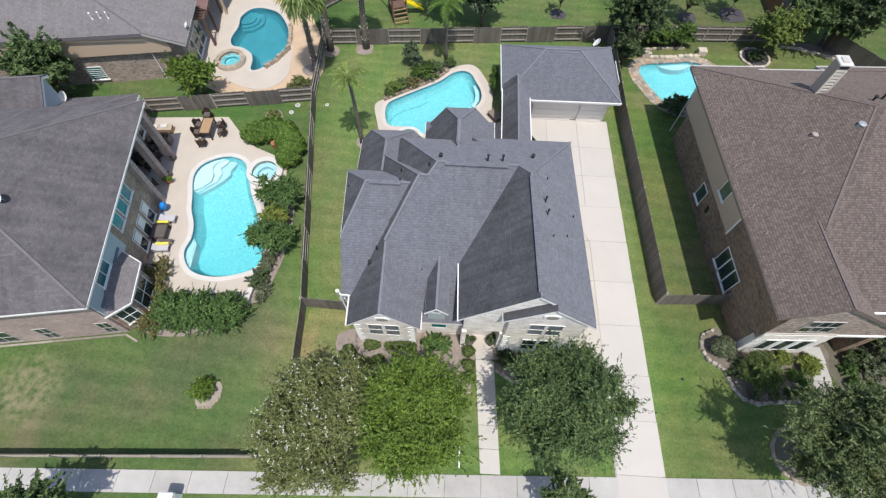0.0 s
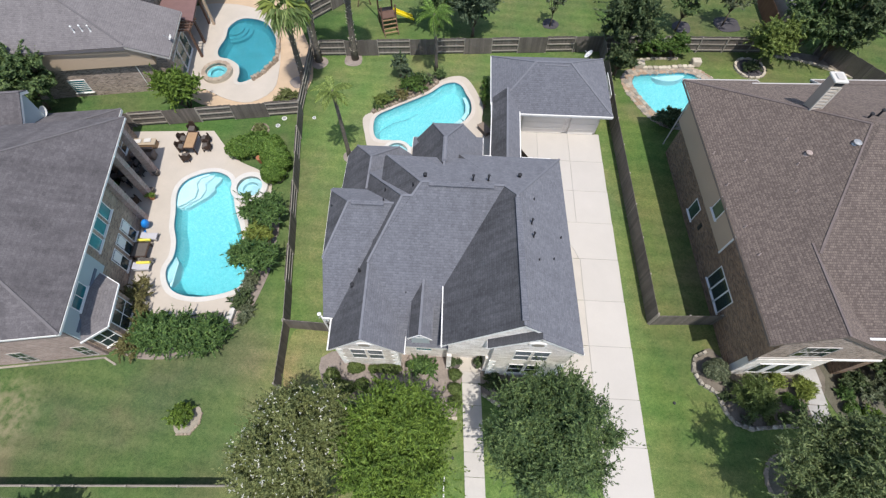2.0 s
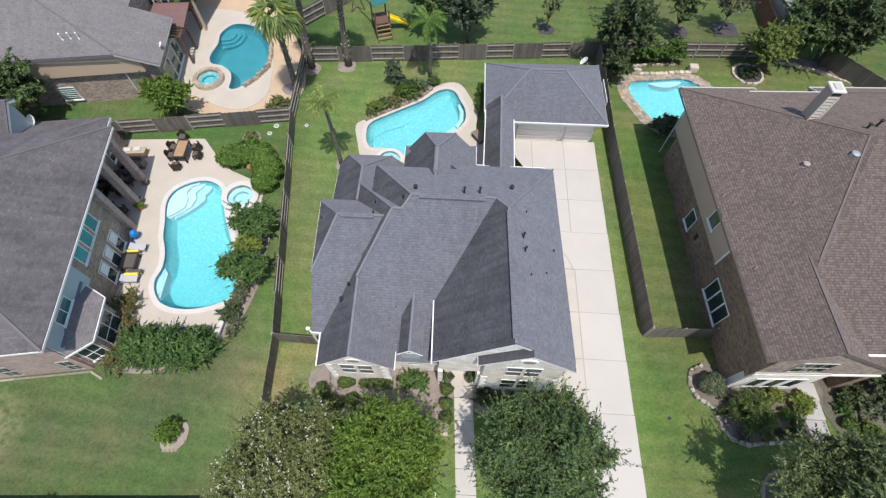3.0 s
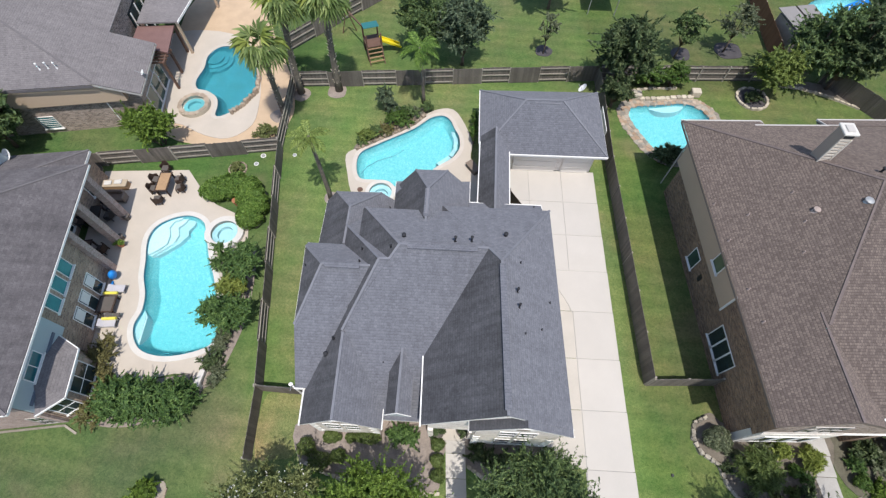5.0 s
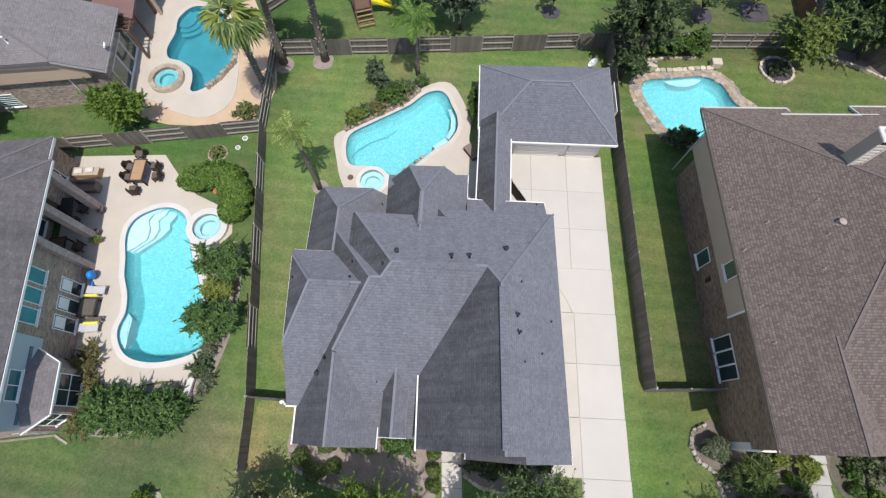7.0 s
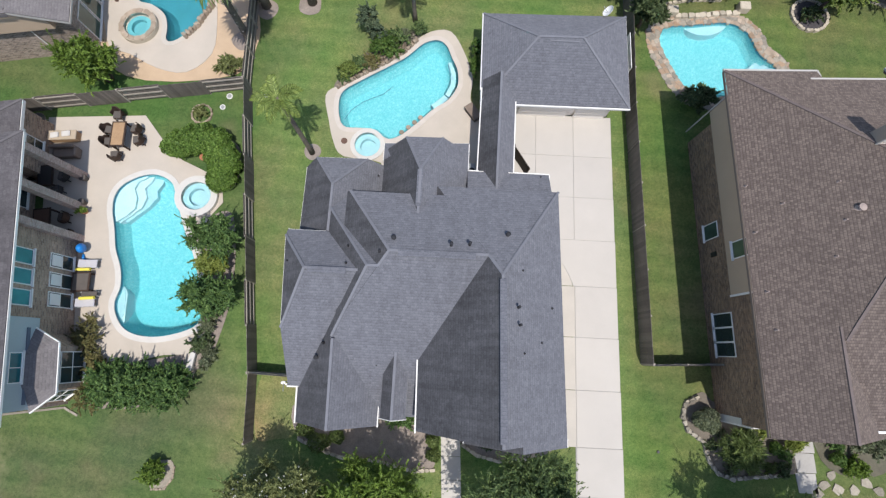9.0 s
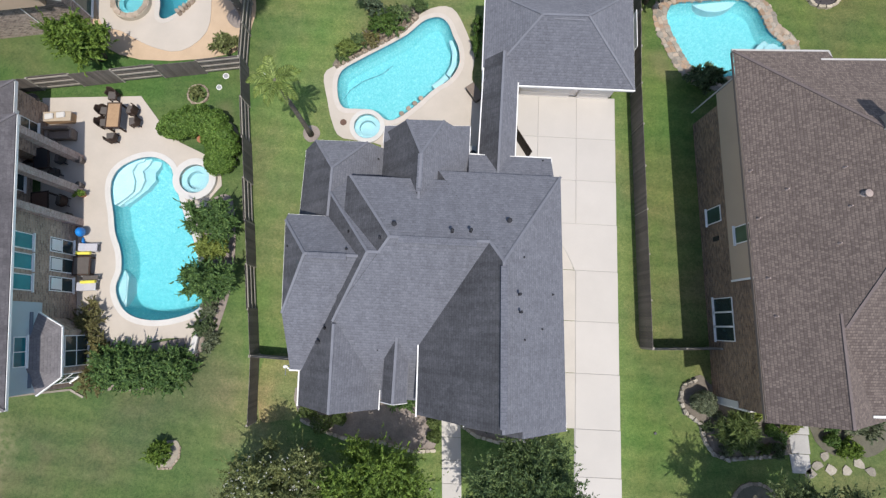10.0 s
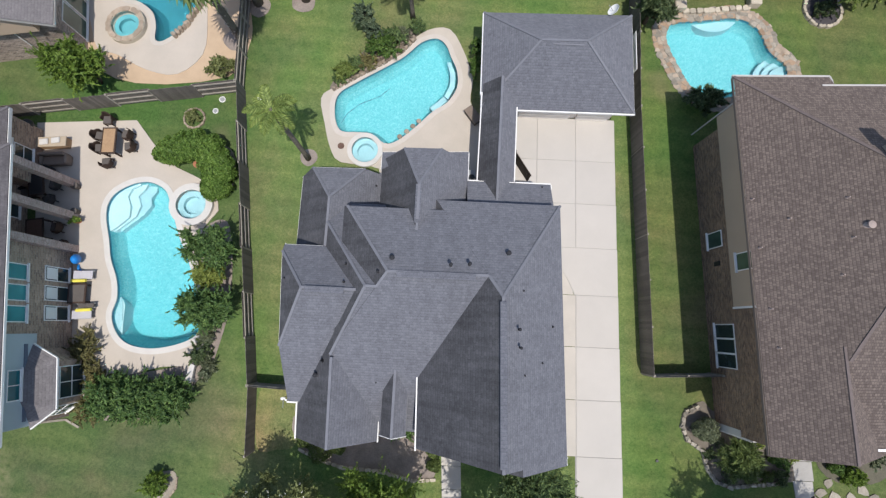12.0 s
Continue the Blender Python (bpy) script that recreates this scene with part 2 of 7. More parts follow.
quoin_stone = mottled("quoin_stone", (0.88, 0.86, 0.82), 20, 2, 0.2)
siding_beige = mottled("siding_beige", (0.48, 0.365, 0.265), 20, 0.6, 0.08, 0.7, 0.002)
trim_cream = mottled("trim_cream", (0.58, 0.52, 0.45), 25, 1.2, 0.08, 0.7, 0.001)
eave_brown = mottled("eave_brown", (0.17, 0.135, 0.115), 25, 1.2, 0.15, 0.7, 0.002)
siding_taupe = mottled("siding_taupe", (0.34, 0.28, 0.235), 20, 0.6, 0.1, 0.7, 0.002)
siding_blue = mottled("siding_blue", (0.42, 0.47, 0.48), 20, 0.6, 0.06, 0.6, 0.002)
white_paint = mottled("white_paint", (0.78, 0.76, 0.73), 25, 1.2, 0.06, 0.6, 0.001)
gutter_grey = mottled("gutter_grey", (0.46, 0.43, 0.40), 25, 1.2, 0.1, 0.6, 0.001)
door_paint = mottled("door_paint", (0.76, 0.715, 0.66), 25, 1.0, 0.07, 0.6, 0.002)
wood_brown = mottled("wood_brown", (0.14, 0.082, 0.06), 14, 2, 0.3, 0.6, 0.003)
wood_dark = mottled("wood_dark", (0.055, 0.040, 0.032), 14, 2, 0.3, 0.8, 0.003)
wood_light = mottled("wood_light", (0.36, 0.23, 0.13), 14, 2, 0.3, 0.7, 0.003)
fence_wood = mottled("fence_wood", (0.172, 0.150, 0.132), 16, 0.8, 0.35, 0.95, 0.005, piece=0.3)
fence_brown = mottled("fence_brown", (0.17, 0.085, 0.05), 16, 0.8, 0.3, 0.9, 0.005, piece=0.25)
fence_rail = mottled("fence_rail", (0.34, 0.305, 0.26), 16, 1.5, 0.25, 0.95, 0.004, piece=0.2)
mulch = mottled("mulch", (0.27, 0.225, 0.195), 18, 1.5, 0.4, 1.0, 0.03)
mulch_dark = mottled("mulch_dark", (0.175, 0.150, 0.122), 18, 1.5, 0.4, 1.0, 0.03)
mulch_ring = mottled("mulch_ring", (0.125, 0.115, 0.085), 18, 1.5, 0.4, 1.0, 0.03)
mulch_black = mottled("mulch_black", (0.075, 0.068, 0.072), 18, 1.5, 0.4, 1.0, 0.03)
soil = mottled("soil", (0.30, 0.262, 0.21), 14, 1.0, 0.35, 1.0, 0.02)
flagstone = mottled("flagstone", (0.44, 0.34, 0.25), 12, 2.5, 0.25, 0.9, 0.008, tint=(0.55, 0.46, 0.38), piece=0.35)
flag_rust = mottled("flag_rust", (0.40, 0.28, 0.19), 12, 2.5, 0.25, 0.9, 0.008, piece=0.3)
boulder_stone = mottled("boulder_stone", (0.36, 0.29, 0.22), 10, 3, 0.3, 0.95, 0.02, piece=0.4)
boulder_pale = mottled("boulder_pale", (0.40, 0.355, 0.29), 12, 3, 0.3, 0.95, 0.02, piece=0.45)
pale_stone = mottled("pale_stone", (0.55, 0.48, 0.38), 12, 3, 0.2, 0.95, 0.015, piece=0.35)
bark = mottled("bark", (0.14, 0.105, 0.08), 18, 3, 0.35, 0.95, 0.02)
palm_bark = mottled("palm_bark", (0.15, 0.128, 0.105), 14, 5, 0.5, 0.95, 0.03)
black_metal = mottled("black_metal", (0.025, 0.025, 0.027), 30, 3, 0.2, 0.45, 0.001, spec=0.5)
vent_metal = mottled("vent_metal", (0.03, 0.03, 0.034), 30, 3, 0.25, 0.7, 0.001)
pipe_pale = mottled("pipe_pale", (0.34, 0.27, 0.24), 30, 3, 0.2, 0.7, 0.001)
grey_metal = mottled("grey_metal", (0.40, 0.40, 0.40), 30, 3, 0.15, 0.5, 0.001, metal=0.4)
sling_grey = mottled("sling_grey", (0.46, 0.44, 0.46), 30, 3, 0.08, 0.9, 0.001)
white_plastic = mottled("white_plastic", (0.75, 0.74, 0.71), 30, 3, 0.05, 0.5, 0.001)
wicker = mottled("wicker", (0.055, 0.035, 0.026), 40, 4, 0.4, 0.8, 0.01)
cushion_tan = mottled("cushion_tan", (0.42, 0.34, 0.25), 30, 3, 0.12, 0.95, 0.003)
cover_brown = mottled("cover_brown", (0.20, 0.155, 0.125), 20, 3, 0.2, 0.9, 0.004)
cushion_dark = mottled("cushion_dark", (0.11, 0.095, 0.085), 30, 3, 0.2, 0.95, 0.003)
cushion_yellow = mottled("cushion_yellow", (0.72, 0.62, 0.10), 30, 3, 0.1, 0.9, 0.002)
blue_plastic = mottled("blue_plastic", (0.02, 0.22, 0.62), 20, 3, 0.08, 0.35, 0.001)
yellow_plastic = mottled("yellow_plastic", (0.75, 0.60, 0.02), 20, 3, 0.08, 0.4, 0.001)
hose_blue = mottled("hose_blue", (0.05, 0.16, 0.21), 20, 3, 0.1, 0.6, 0.001)
teal_canvas = mottled("teal_canvas", (0.03, 0.16, 0.17), 20, 3, 0.15, 0.8, 0.002)
terracotta = mottled("terracotta", (0.36, 0.15, 0.08), 20, 4, 0.2, 0.8, 0.003)
red_roof = mottled("red_roof", (0.185, 0.108, 0.098), 20, 1.5, 0.2, 0.8, 0.004)
window_teal = glass_material("window_teal", (0.02, 0.14, 0.16))
window_green = glass_material("window_green", (0.05, 0.085, 0.07))
window_blind = glass_material("window_blind", (0.17, 0.19, 0.215), 0.2)
window_dark = glass_material("window_dark", (0.025, 0.04, 0.042))
leaf_oak = leaf_material("leaf_oak", (0.096, 0.155, 0.062), (0.235, 0.315, 0.115))
leaf_bright = leaf_material("leaf_bright", (0.135, 0.218, 0.038), (0.25, 0.36, 0.068), 0.55)
leaf_olive = leaf_material("leaf_olive", (0.180, 0.210, 0.078), (0.31, 0.335, 0.142), 0.4)
leaf_hedge = leaf_material("leaf_hedge", (0.082, 0.155, 0.034), (0.185, 0.28, 0.07))
leaf_deep = leaf_material("leaf_deep", (0.088, 0.165, 0.052), (0.205, 0.315, 0.095))
leaf_moss = leaf_material("leaf_moss", (0.115, 0.165, 0.050), (0.20, 0.255, 0.09))
leaf_dark = leaf_material("leaf_dark", (0.08, 0.12, 0.052), (0.18, 0.225, 0.105))
flash_blue = mottled("flash_blue", (0.13, 0.15, 0.19), 30, 2, 0.2, 0.7, 0.002)
leaf_yellow = leaf_material("leaf_yellow", (0.215, 0.27, 0.06), (0.36, 0.41, 0.11))
leaf_weep = leaf_material("leaf_weep", (0.185, 0.25, 0.062), (0.32, 0.385, 0.12))
leaf_slate = leaf_material("leaf_slate", (0.085, 0.125, 0.075), (0.20, 0.255, 0.155))
leaf_dusk = leaf_material("leaf_dusk", (0.118, 0.165, 0.066), (0.26, 0.31, 0.135), 0.5)
leaf_grey = leaf_material("leaf_grey", (0.15, 0.18, 0.105), (0.25, 0.275, 0.175))
leaf_palm = leaf_material("leaf_palm", (0.190, 0.268, 0.090), (0.36, 0.43, 0.17), 0.4)
leaf_fresh = leaf_material("leaf_fresh", (0.118, 0.212, 0.040), (0.235, 0.35, 0.085), 0.4)
leaf_rust = leaf_material("leaf_rust", (0.185, 0.168, 0.072), (0.30, 0.29, 0.115), 0.5)
blossom = leaf_material("blossom", (0.70, 0.70, 0.62), (0.85, 0.84, 0.78), 0.2)

# ---- building blocks ----


def placed(ob):
    m = ob.matrix_basis.copy()
    while ob.parent:
        ob = ob.parent
        m = ob.matrix_basis @ m
    return m


def thing(name, at, label, category, group="", kind="", turn=0.0):
    """An empty at a thing's base, which parents its parts."""
    ob = new(name)
    ob.matrix_basis = pose(at[0], at[1], at[2] if len(at) > 2 else 0.0, 0, 0, turn)
    ob.empty_display_size = 0.2
    return tagged(ob, label, category, group, kind)


def box_map(me):
    """Maps every face in metres: along it, and up its slope."""
    n = len(me.polygons)
    if not n:
        return
    layer = me.uv_layers.new(name="UVMap")
    co = np.empty(len(me.vertices) * 3)
    me.vertices.foreach_get("co", co)
    co = co.reshape(-1, 3)
    vi = np.empty(len(me.loops), dtype=np.int32)
    me.loops.foreach_get("vertex_index", vi)
    nor = np.empty(n * 3)
    me.polygons.foreach_get("normal", nor)
    nor = nor.reshape(-1, 3)
    tot = np.empty(n, dtype=np.int32)
    me.polygons.foreach_get("loop_total", tot)
    nl = np.repeat(nor, tot, axis=0)
    p = co[vi]
    h = np.hypot(nl[:, 0], nl[:, 1])
    flat = h < 0.2
    hs = np.where(flat, 1, h)
    u = np.where(flat, p[:, 0], (-nl[:, 1] * p[:, 0] + nl[:, 0] * p[:, 1]) / hs)
    v = np.where(flat, p[:, 1], p[:, 2] / hs)
    layer.data.foreach_set("uv", np.stack([u, v], 1).ravel())


def finish(name, me, mat, parent, label="", smooth=False):
    me.materials.append(mat)
    box_map(me)
    if smooth:
        me.polygons.foreach_set("use_smooth", [True] * len(me.polygons))
    ob = new(name, me)
    if parent:
        ob.parent = parent
    if label:
        ob["label"] = label
    return ob


def part(name, bm, mat, parent, label="", local=False, smooth=False, up=False):
    """Links a bmesh as one mesh under a thing or part; its coordinates are the world's unless local."""
    if parent and not local:
        bmesh.ops.transform(bm, matrix=placed(parent).inverted(), verts=bm.verts)
    bmesh.ops.recalc_face_normals(bm, faces=bm.faces)
    if up:
        bm.normal_update()
        bmesh.ops.reverse_faces(bm, faces=[f for f in bm.faces if f.normal.z < 0])
    me = bpy.data.meshes.new(name)
    bm.to_mesh(me)
    bm.free()
    return finish(name, me, mat, parent, label, smooth)


def solo(name, bm, mat, label, category="", group="", kind="", smooth=False, up=False):
    return tagged(part(name, bm, mat, None, smooth=smooth, up=up), label, category, group, kind)


def box(bm, x0, x1, y0, y1, z0, z1, m=None, bevel=0.0):
    r = bmesh.ops.create_cube(bm, size=1.0)["verts"]
    bmesh.ops.transform(bm, matrix=Matrix.Translation(((x0 + x1) / 2, (y0 + y1) / 2, (z0 + z1) / 2)) @ Matrix.Diagonal((x1 - x0, y1 - y0, z1 - z0, 1)), verts=r)
    if bevel:
        es = list({e for v in r for e in v.link_edges})
        r = list({v for f in bmesh.ops.bevel(bm, geom=es, offset=bevel, segments=1, affect="EDGES")["faces"] for v in f.verts} | {v for v in r if v.is_valid})
    if m:
        bmesh.ops.transform(bm, matrix=m, verts=r)
    return bm


def bar(bm, a, b, w, h):
    """A square bar from a to b, w wide and h high."""
    a, b = Vector(a), Vector(b)
    d = b - a
    q = d.to_track_quat("Y", "Z").to_matrix().to_4x4()
    r = bmesh.ops.create_cube(bm, size=1.0)["verts"]
    bmesh.ops.transform(bm, matrix=Matrix.Translation((a + b) / 2) @ q @ Matrix.Diagonal((w, d.length, h, 1)), verts=r)
    return bm


def tube(bm, pts, radii, sides=8):
    """A round limb through points, with caps."""
    rings = []
    pts = [Vector(p) for p in pts]
    for i, p in enumerate(pts):
        d = (pts[min(i + 1, len(pts) - 1)] - pts[max(i - 1, 0)]).normalized()
        s = d.cross(Vector((0.31, 0.95, 0.05))).normalized()
        t = d.cross(s)
        rings.append([bm.verts.new(p + radii[i] * (math.cos(2 * math.pi * k / sides) * s + math.sin(2 * math.pi * k / sides) * t)) for k in range(sides)])
    for a, b in zip(rings, rings[1:]):
        for k in range(sides):
            bm.faces.new((a[k], a[(k + 1) % sides], b[(k + 1) % sides], b[k]))
    bm.faces.new(rings[0])
    bm.faces.new(rings[-1])
    return bm


def ring_points(poly, n=5, closed=True):
    """A smooth outline through points."""
    out, k = [], len(poly)
    P = [Vector((p[0], p[1])) for p in poly]
    for i in range(k):
        p0, p1, p2, p3 = P[i - 1], P[i], P[(i + 1) % k], P[(i + 2) % k]
        for j in range(n):
            t = j / n
            out.append(0.5 * (2 * p1 + (p2 - p0) * t + (2 * p0 - 5 * p1 + 4 * p2 - p3) * t * t + (3 * p1 - p0 - 3 * p2 + p3) * t ** 3))
    return [(v.x, v.y) for v in out]


def circle(x, y, r, n=28, ry=None):
    return [(x + r * math.cos(2 * math.pi * k / n), y + (ry or r) * math.sin(2 * math.pi * k / n)) for k in range(n)]


def grown(poly, d):
    """The outline pushed outwards by d."""
    k = len(poly)
    area = sum(poly[i][0] * poly[(i + 1) % k][1] - poly[(i + 1) % k][0] * poly[i][1] for i in range(k))
    s = 1 if area > 0 else -1
    out = []
    for i in range(k):
        a, p, c = Vector(poly[i - 1]), Vector(poly[i]), Vector(poly[(i + 1) % k])
        n1, n2 = (p - a).normalized(), (c - p).normalized()
        n = Vector((n1.y + n2.y, -n1.x - n2.x)) * s
        n = n.normalized() / max(0.5, math.sqrt(max(0.25, (1 + n1.dot(n2)) / 2)))
        out.append((p.x + n.x * d, p.y + n.y * d))
    return out


def slab(outer, holes, z0, z1):
    """A plate with holes: top, sides and the holes' sides."""
    bm = bmesh.new()
    edges = []
    for loop in (outer, *holes):
        vs = [bm.verts.new((p[0], p[1], z1)) for p in loop]
        edges += [bm.edges.new((vs[i], vs[(i + 1) % len(vs)])) for i in range(len(vs))]
    bmesh.ops.triangle_fill(bm, use_beauty=True, use_dissolve=False, edges=edges)
    if z0 < z1:
        top = list(bm.faces)
        rim = [e for e in bm.edges if len(e.link_faces) == 1]
        r = bmesh.ops.extrude_edge_only(bm, edges=rim)
        for v in [g for g in r["geom"] if isinstance(g, bmesh.types.BMVert)]:
            v.co.z = z0
    return bm


def prism(bm, poly, z0, z1):
    a = [bm.verts.new((p[0], p[1], z0)) for p in poly]
    b = [bm.verts.new((p[0], p[1], z1)) for p in poly]
    bm.faces.new(a)
    bm.faces.new(b)
    for i in range(len(poly)):
        j = (i + 1) % len(poly)
        bm.faces.new((a[i], a[j], b[j], b[i]))
    return bm


def cut(bm, co, no):
    """Cuts off what lies on the side that no points to, and closes the cut."""
    bmesh.ops.bisect_plane(bm, geom=bm.verts[:] + bm.edges[:] + bm.faces[:], dist=1e-5, plane_co=co, plane_no=no, clear_outer=True)
    rim = [e for e in bm.edges if len(e.link_faces) == 1]
    if rim:
        bmesh.ops.edgeloop_fill(bm, edges=rim)


def edge_planes(poly, slopes):
    """For each sloped side of an outline (counterclockwise): a point and the outward normal of its roof plane."""
    out = []
    for i, s in enumerate(slopes):
        if s is None or s == "in":
            continue
        z0, k = s[:2]
        a, b = Vector((*poly[i], z0)), Vector((*poly[(i + 1) % len(poly)], z0))
        d = (b - a).normalized()
        inward = Vector((-d.y, d.x, 0))
        out.append((a, Vector((-inward.x * k, -inward.y * k, 1)).normalized()))
    return out


def window(parent, c, normal, w, h, glass, panes=(1, 2), frame_mat=None, depth=0.03, sill=True):
    """A framed window in a wall: c is the middle of it on the wall's face."""
    frame_mat = frame_mat or white_paint
    n = Vector((*normal, 0)).normalized()
    t = Vector((-n.y, n.x, 0))
    m = Matrix(((t.x, n.x, 0, c[0]), (t.y, n.y, 0, c[1]), (0, 0, 1, c[2]), (0, 0, 0, 1)))
    f, g = 0.05, 0.02
    holes = []
    for i in range(panes[0]):
        for j in range(panes[1]):
            x0, x1 = -w / 2 + w * i / panes[0] + (g if i else 0), -w / 2 + w * (i + 1) / panes[0] - (g if i < panes[0] - 1 else 0)
            z0, z1 = -h / 2 + h * j / panes[1] + (g if j else 0), -h / 2 + h * (j + 1) / panes[1] - (g if j < panes[1] - 1 else 0)
            holes.append([(x0, z0), (x1, z0), (x1, z1), (x0, z1)])
    bm = slab([(-w / 2 - f, -h / 2 - f), (w / 2 + f, -h / 2 - f), (w / 2 + f, h / 2 + f), (-w / 2 - f, h / 2 + f)], holes, -0.03, depth)
    bmesh.ops.transform(bm, matrix=m @ Matrix(((1, 0, 0, 0), (0, 0, 1, 0), (0, 1, 0, 0), (0, 0, 0, 1))), verts=bm.verts)
    win = part("window", bm, frame_mat, parent)
    part("pane", box(bmesh.new(), -w / 2, w / 2, -0.02, 0.012, -h / 2, h / 2, m), glass, win)
    if sill:
        part("sill", box(bmesh.new(), -w / 2 - 0.12, w / 2 + 0.12, -0.02, depth + 0.06, -h / 2 - f - 0.06, -h / 2 - f, m), frame_mat, win)
    return win


def leaf_cloud(rng, centres, radii, n, size, flat=0.8, long=2.3, shoot=30):
    """Many small leaves, folded quads, set along the shoots of each clump."""
    centres, radii = np.array(centres, float), np.array(radii, float)
    w = radii ** 2
    sprays = max(8, n // shoot)
    d0 = rng.normal(size=(sprays, 3))
    d0 /= np.linalg.norm(d0, axis=1)[:, None]
    d0[:, 2] = np.where(rng.random(sprays) < 0.75, np.abs(d0[:, 2]), d0[:, 2])
    c0 = rng.choice(len(centres), sprays, p=w / w.sum())
    bend = rng.normal(size=(sprays, 3)) * 0.3
    reach = rng.uniform(0.6, 1.5, sprays)
    k = rng.integers(0, sprays, n)
    idx, d = c0[k], d0[k]
    q = rng.random(n) ** 0.8
    along = (0.2 + 0.8 * q) * reach[k]
    slim = 0.11 * (1.12 - q)
    p = centres[idx] + ((d + bend[k] * (q * q)[:, None]) * (radii[idx] * along)[:, None] + rng.normal(size=(n, 3)) * (radii[idx] * slim)[:, None]) * np.array([1, 1, flat])
    nor = d * 0.5 + rng.normal(size=(n, 3)) * 0.6 + np.array([0, 0, 0.5])
    nor /= np.linalg.norm(nor, axis=1)[:, None]
    a = d + bend[k] * q[:, None] * 2 + rng.normal(size=(n, 3)) * 0.55
    a -= nor * np.sum(a * nor, axis=1)[:, None]
    a /= np.linalg.norm(a, axis=1)[:, None] + 1e-9
    b = np.cross(nor, a)
    s = size * (0.6 + 0.8 * rng.random(n))[:, None]
    v = np.stack([p - a * s * long / 2, p - b * s * 0.36 - nor * s * 0.1, p + a * s * long / 2, p + b * s * 0.36 - nor * s * 0.1], 1).reshape(-1, 3)
    f = np.arange(4 * n).reshape(-1, 4)
    return v, f


def cloud_mesh(name, v, f, mat, parent, label="", extra=None):
    me = bpy.data.meshes.new(name)
    me.vertices.add(len(v))
    me.vertices.foreach_set("co", v.ravel())
    me.loops.add(f.size)
    me.loops.foreach_set("vertex_index", f.ravel().astype(np.int32))
    me.polygons.add(len(f))
    me.polygons.foreach_set("loop_start", np.arange(len(f), dtype=np.int32) * 4)
    me.update(calc_edges=True)
    me.materials.append(mat)
    ob = new(name, me)
    ob.parent = parent
    if label:
        ob["label"] = label
    return ob


def tree(seed, at, height, rx, ry, base, mat, label, clumps=26, n=9000, size=0.16, category="tree", trunk_r=0.12, trunks=1, flowers=0, name="tree", clump_r=0.38, mat2=None):
    """A tapered trunk with limbs that end in clumps of leaves. base: where the crown begins."""
    rng = np.random.default_rng(seed)
    t = thing(name, at, label, category)
    cz, rz = (height + base) / 2, (height - base) / 2
    mean_r = (rx + ry) / 2
    cs, rs = [], []
    for k in range(clumps):
        g = k * 2.39996 + rng.normal() * 0.3
        q = math.sqrt((k + 0.5) / clumps)
        h = rng.uniform(-0.55, 1.0) * math.sqrt(max(0.05, 1 - (q * 0.93) ** 2))
        rr = clump_r * mean_r * rng.uniform(0.6, 1.15)
        k1 = rng.uniform(0.78, 1.05)
        cs.append((q * k1 * (rx - rr * 0.5) * math.cos(g), q * k1 * (ry - rr * 0.5) * math.sin(g), cz + h * (rz - rr * 0.4)))
        rs.append(rr)
    bm = bmesh.new()
    for j in range(trunks):
        g = 2 * math.pi * j / max(1, trunks)
        o = 0.0 if trunks == 1 else 0.12
        foot = Vector((o * math.cos(g), o * math.sin(g), -0.05))
        fork = Vector((o * 4 * math.cos(g), o * 4 * math.sin(g), base + rz * 0.25))
        tube(bm, [foot, foot.lerp(fork, 0.5) + Vector((0.04, 0.03, 0)), fork], [trunk_r * 1.25, trunk_r, trunk_r * 0.8], 9)
        for c in cs[j::trunks][:max(5, 14 // trunks)]:
            e = Vector(c)
            m1 = fork.lerp(e, 0.5) + Vector((0, 0, -0.12 * rz))
            tube(bm, [fork - Vector((0, 0, 0.15)), m1, e], [trunk_r * 0.55, trunk_r * 0.3, 0.015], 6)
    part("trunk", bm, bark, t, local=True, smooth=True)
    v, f = leaf_cloud(rng, cs, rs, n, size)
    cloud_mesh("crown", v, f, mat, t)
    if mat2:
        v, f = leaf_cloud(rng, cs[: len(cs) // 2], [r * 1.05 for r in rs[: len(rs) // 2]], n // 4, size)
        cloud_mesh("crown", v, f, mat2, t)
    if flowers:
        vs = []
        top = sorted(range(clumps), key=lambda i: -cs[i][2])[: int(clumps * 0.8)]
        for _ in range(flowers):
            i = top[rng.integers(len(top))]
            d = rng.normal(size=3)
            d[2] = abs(d[2]) + 0.4
            d /= np.linalg.norm(d)
            vs.append(np.array(cs[i]) + d * rs[i] * 1.02)
        v, f = leaf_cloud(rng, vs, rng.uniform(0.03, 0.085, flowers), flowers * 9, 0.045, 1.0, 1.3, 9)
        cloud_mesh("blossom", v, f, blossom, t, "clusters of small white flowers")
    return t


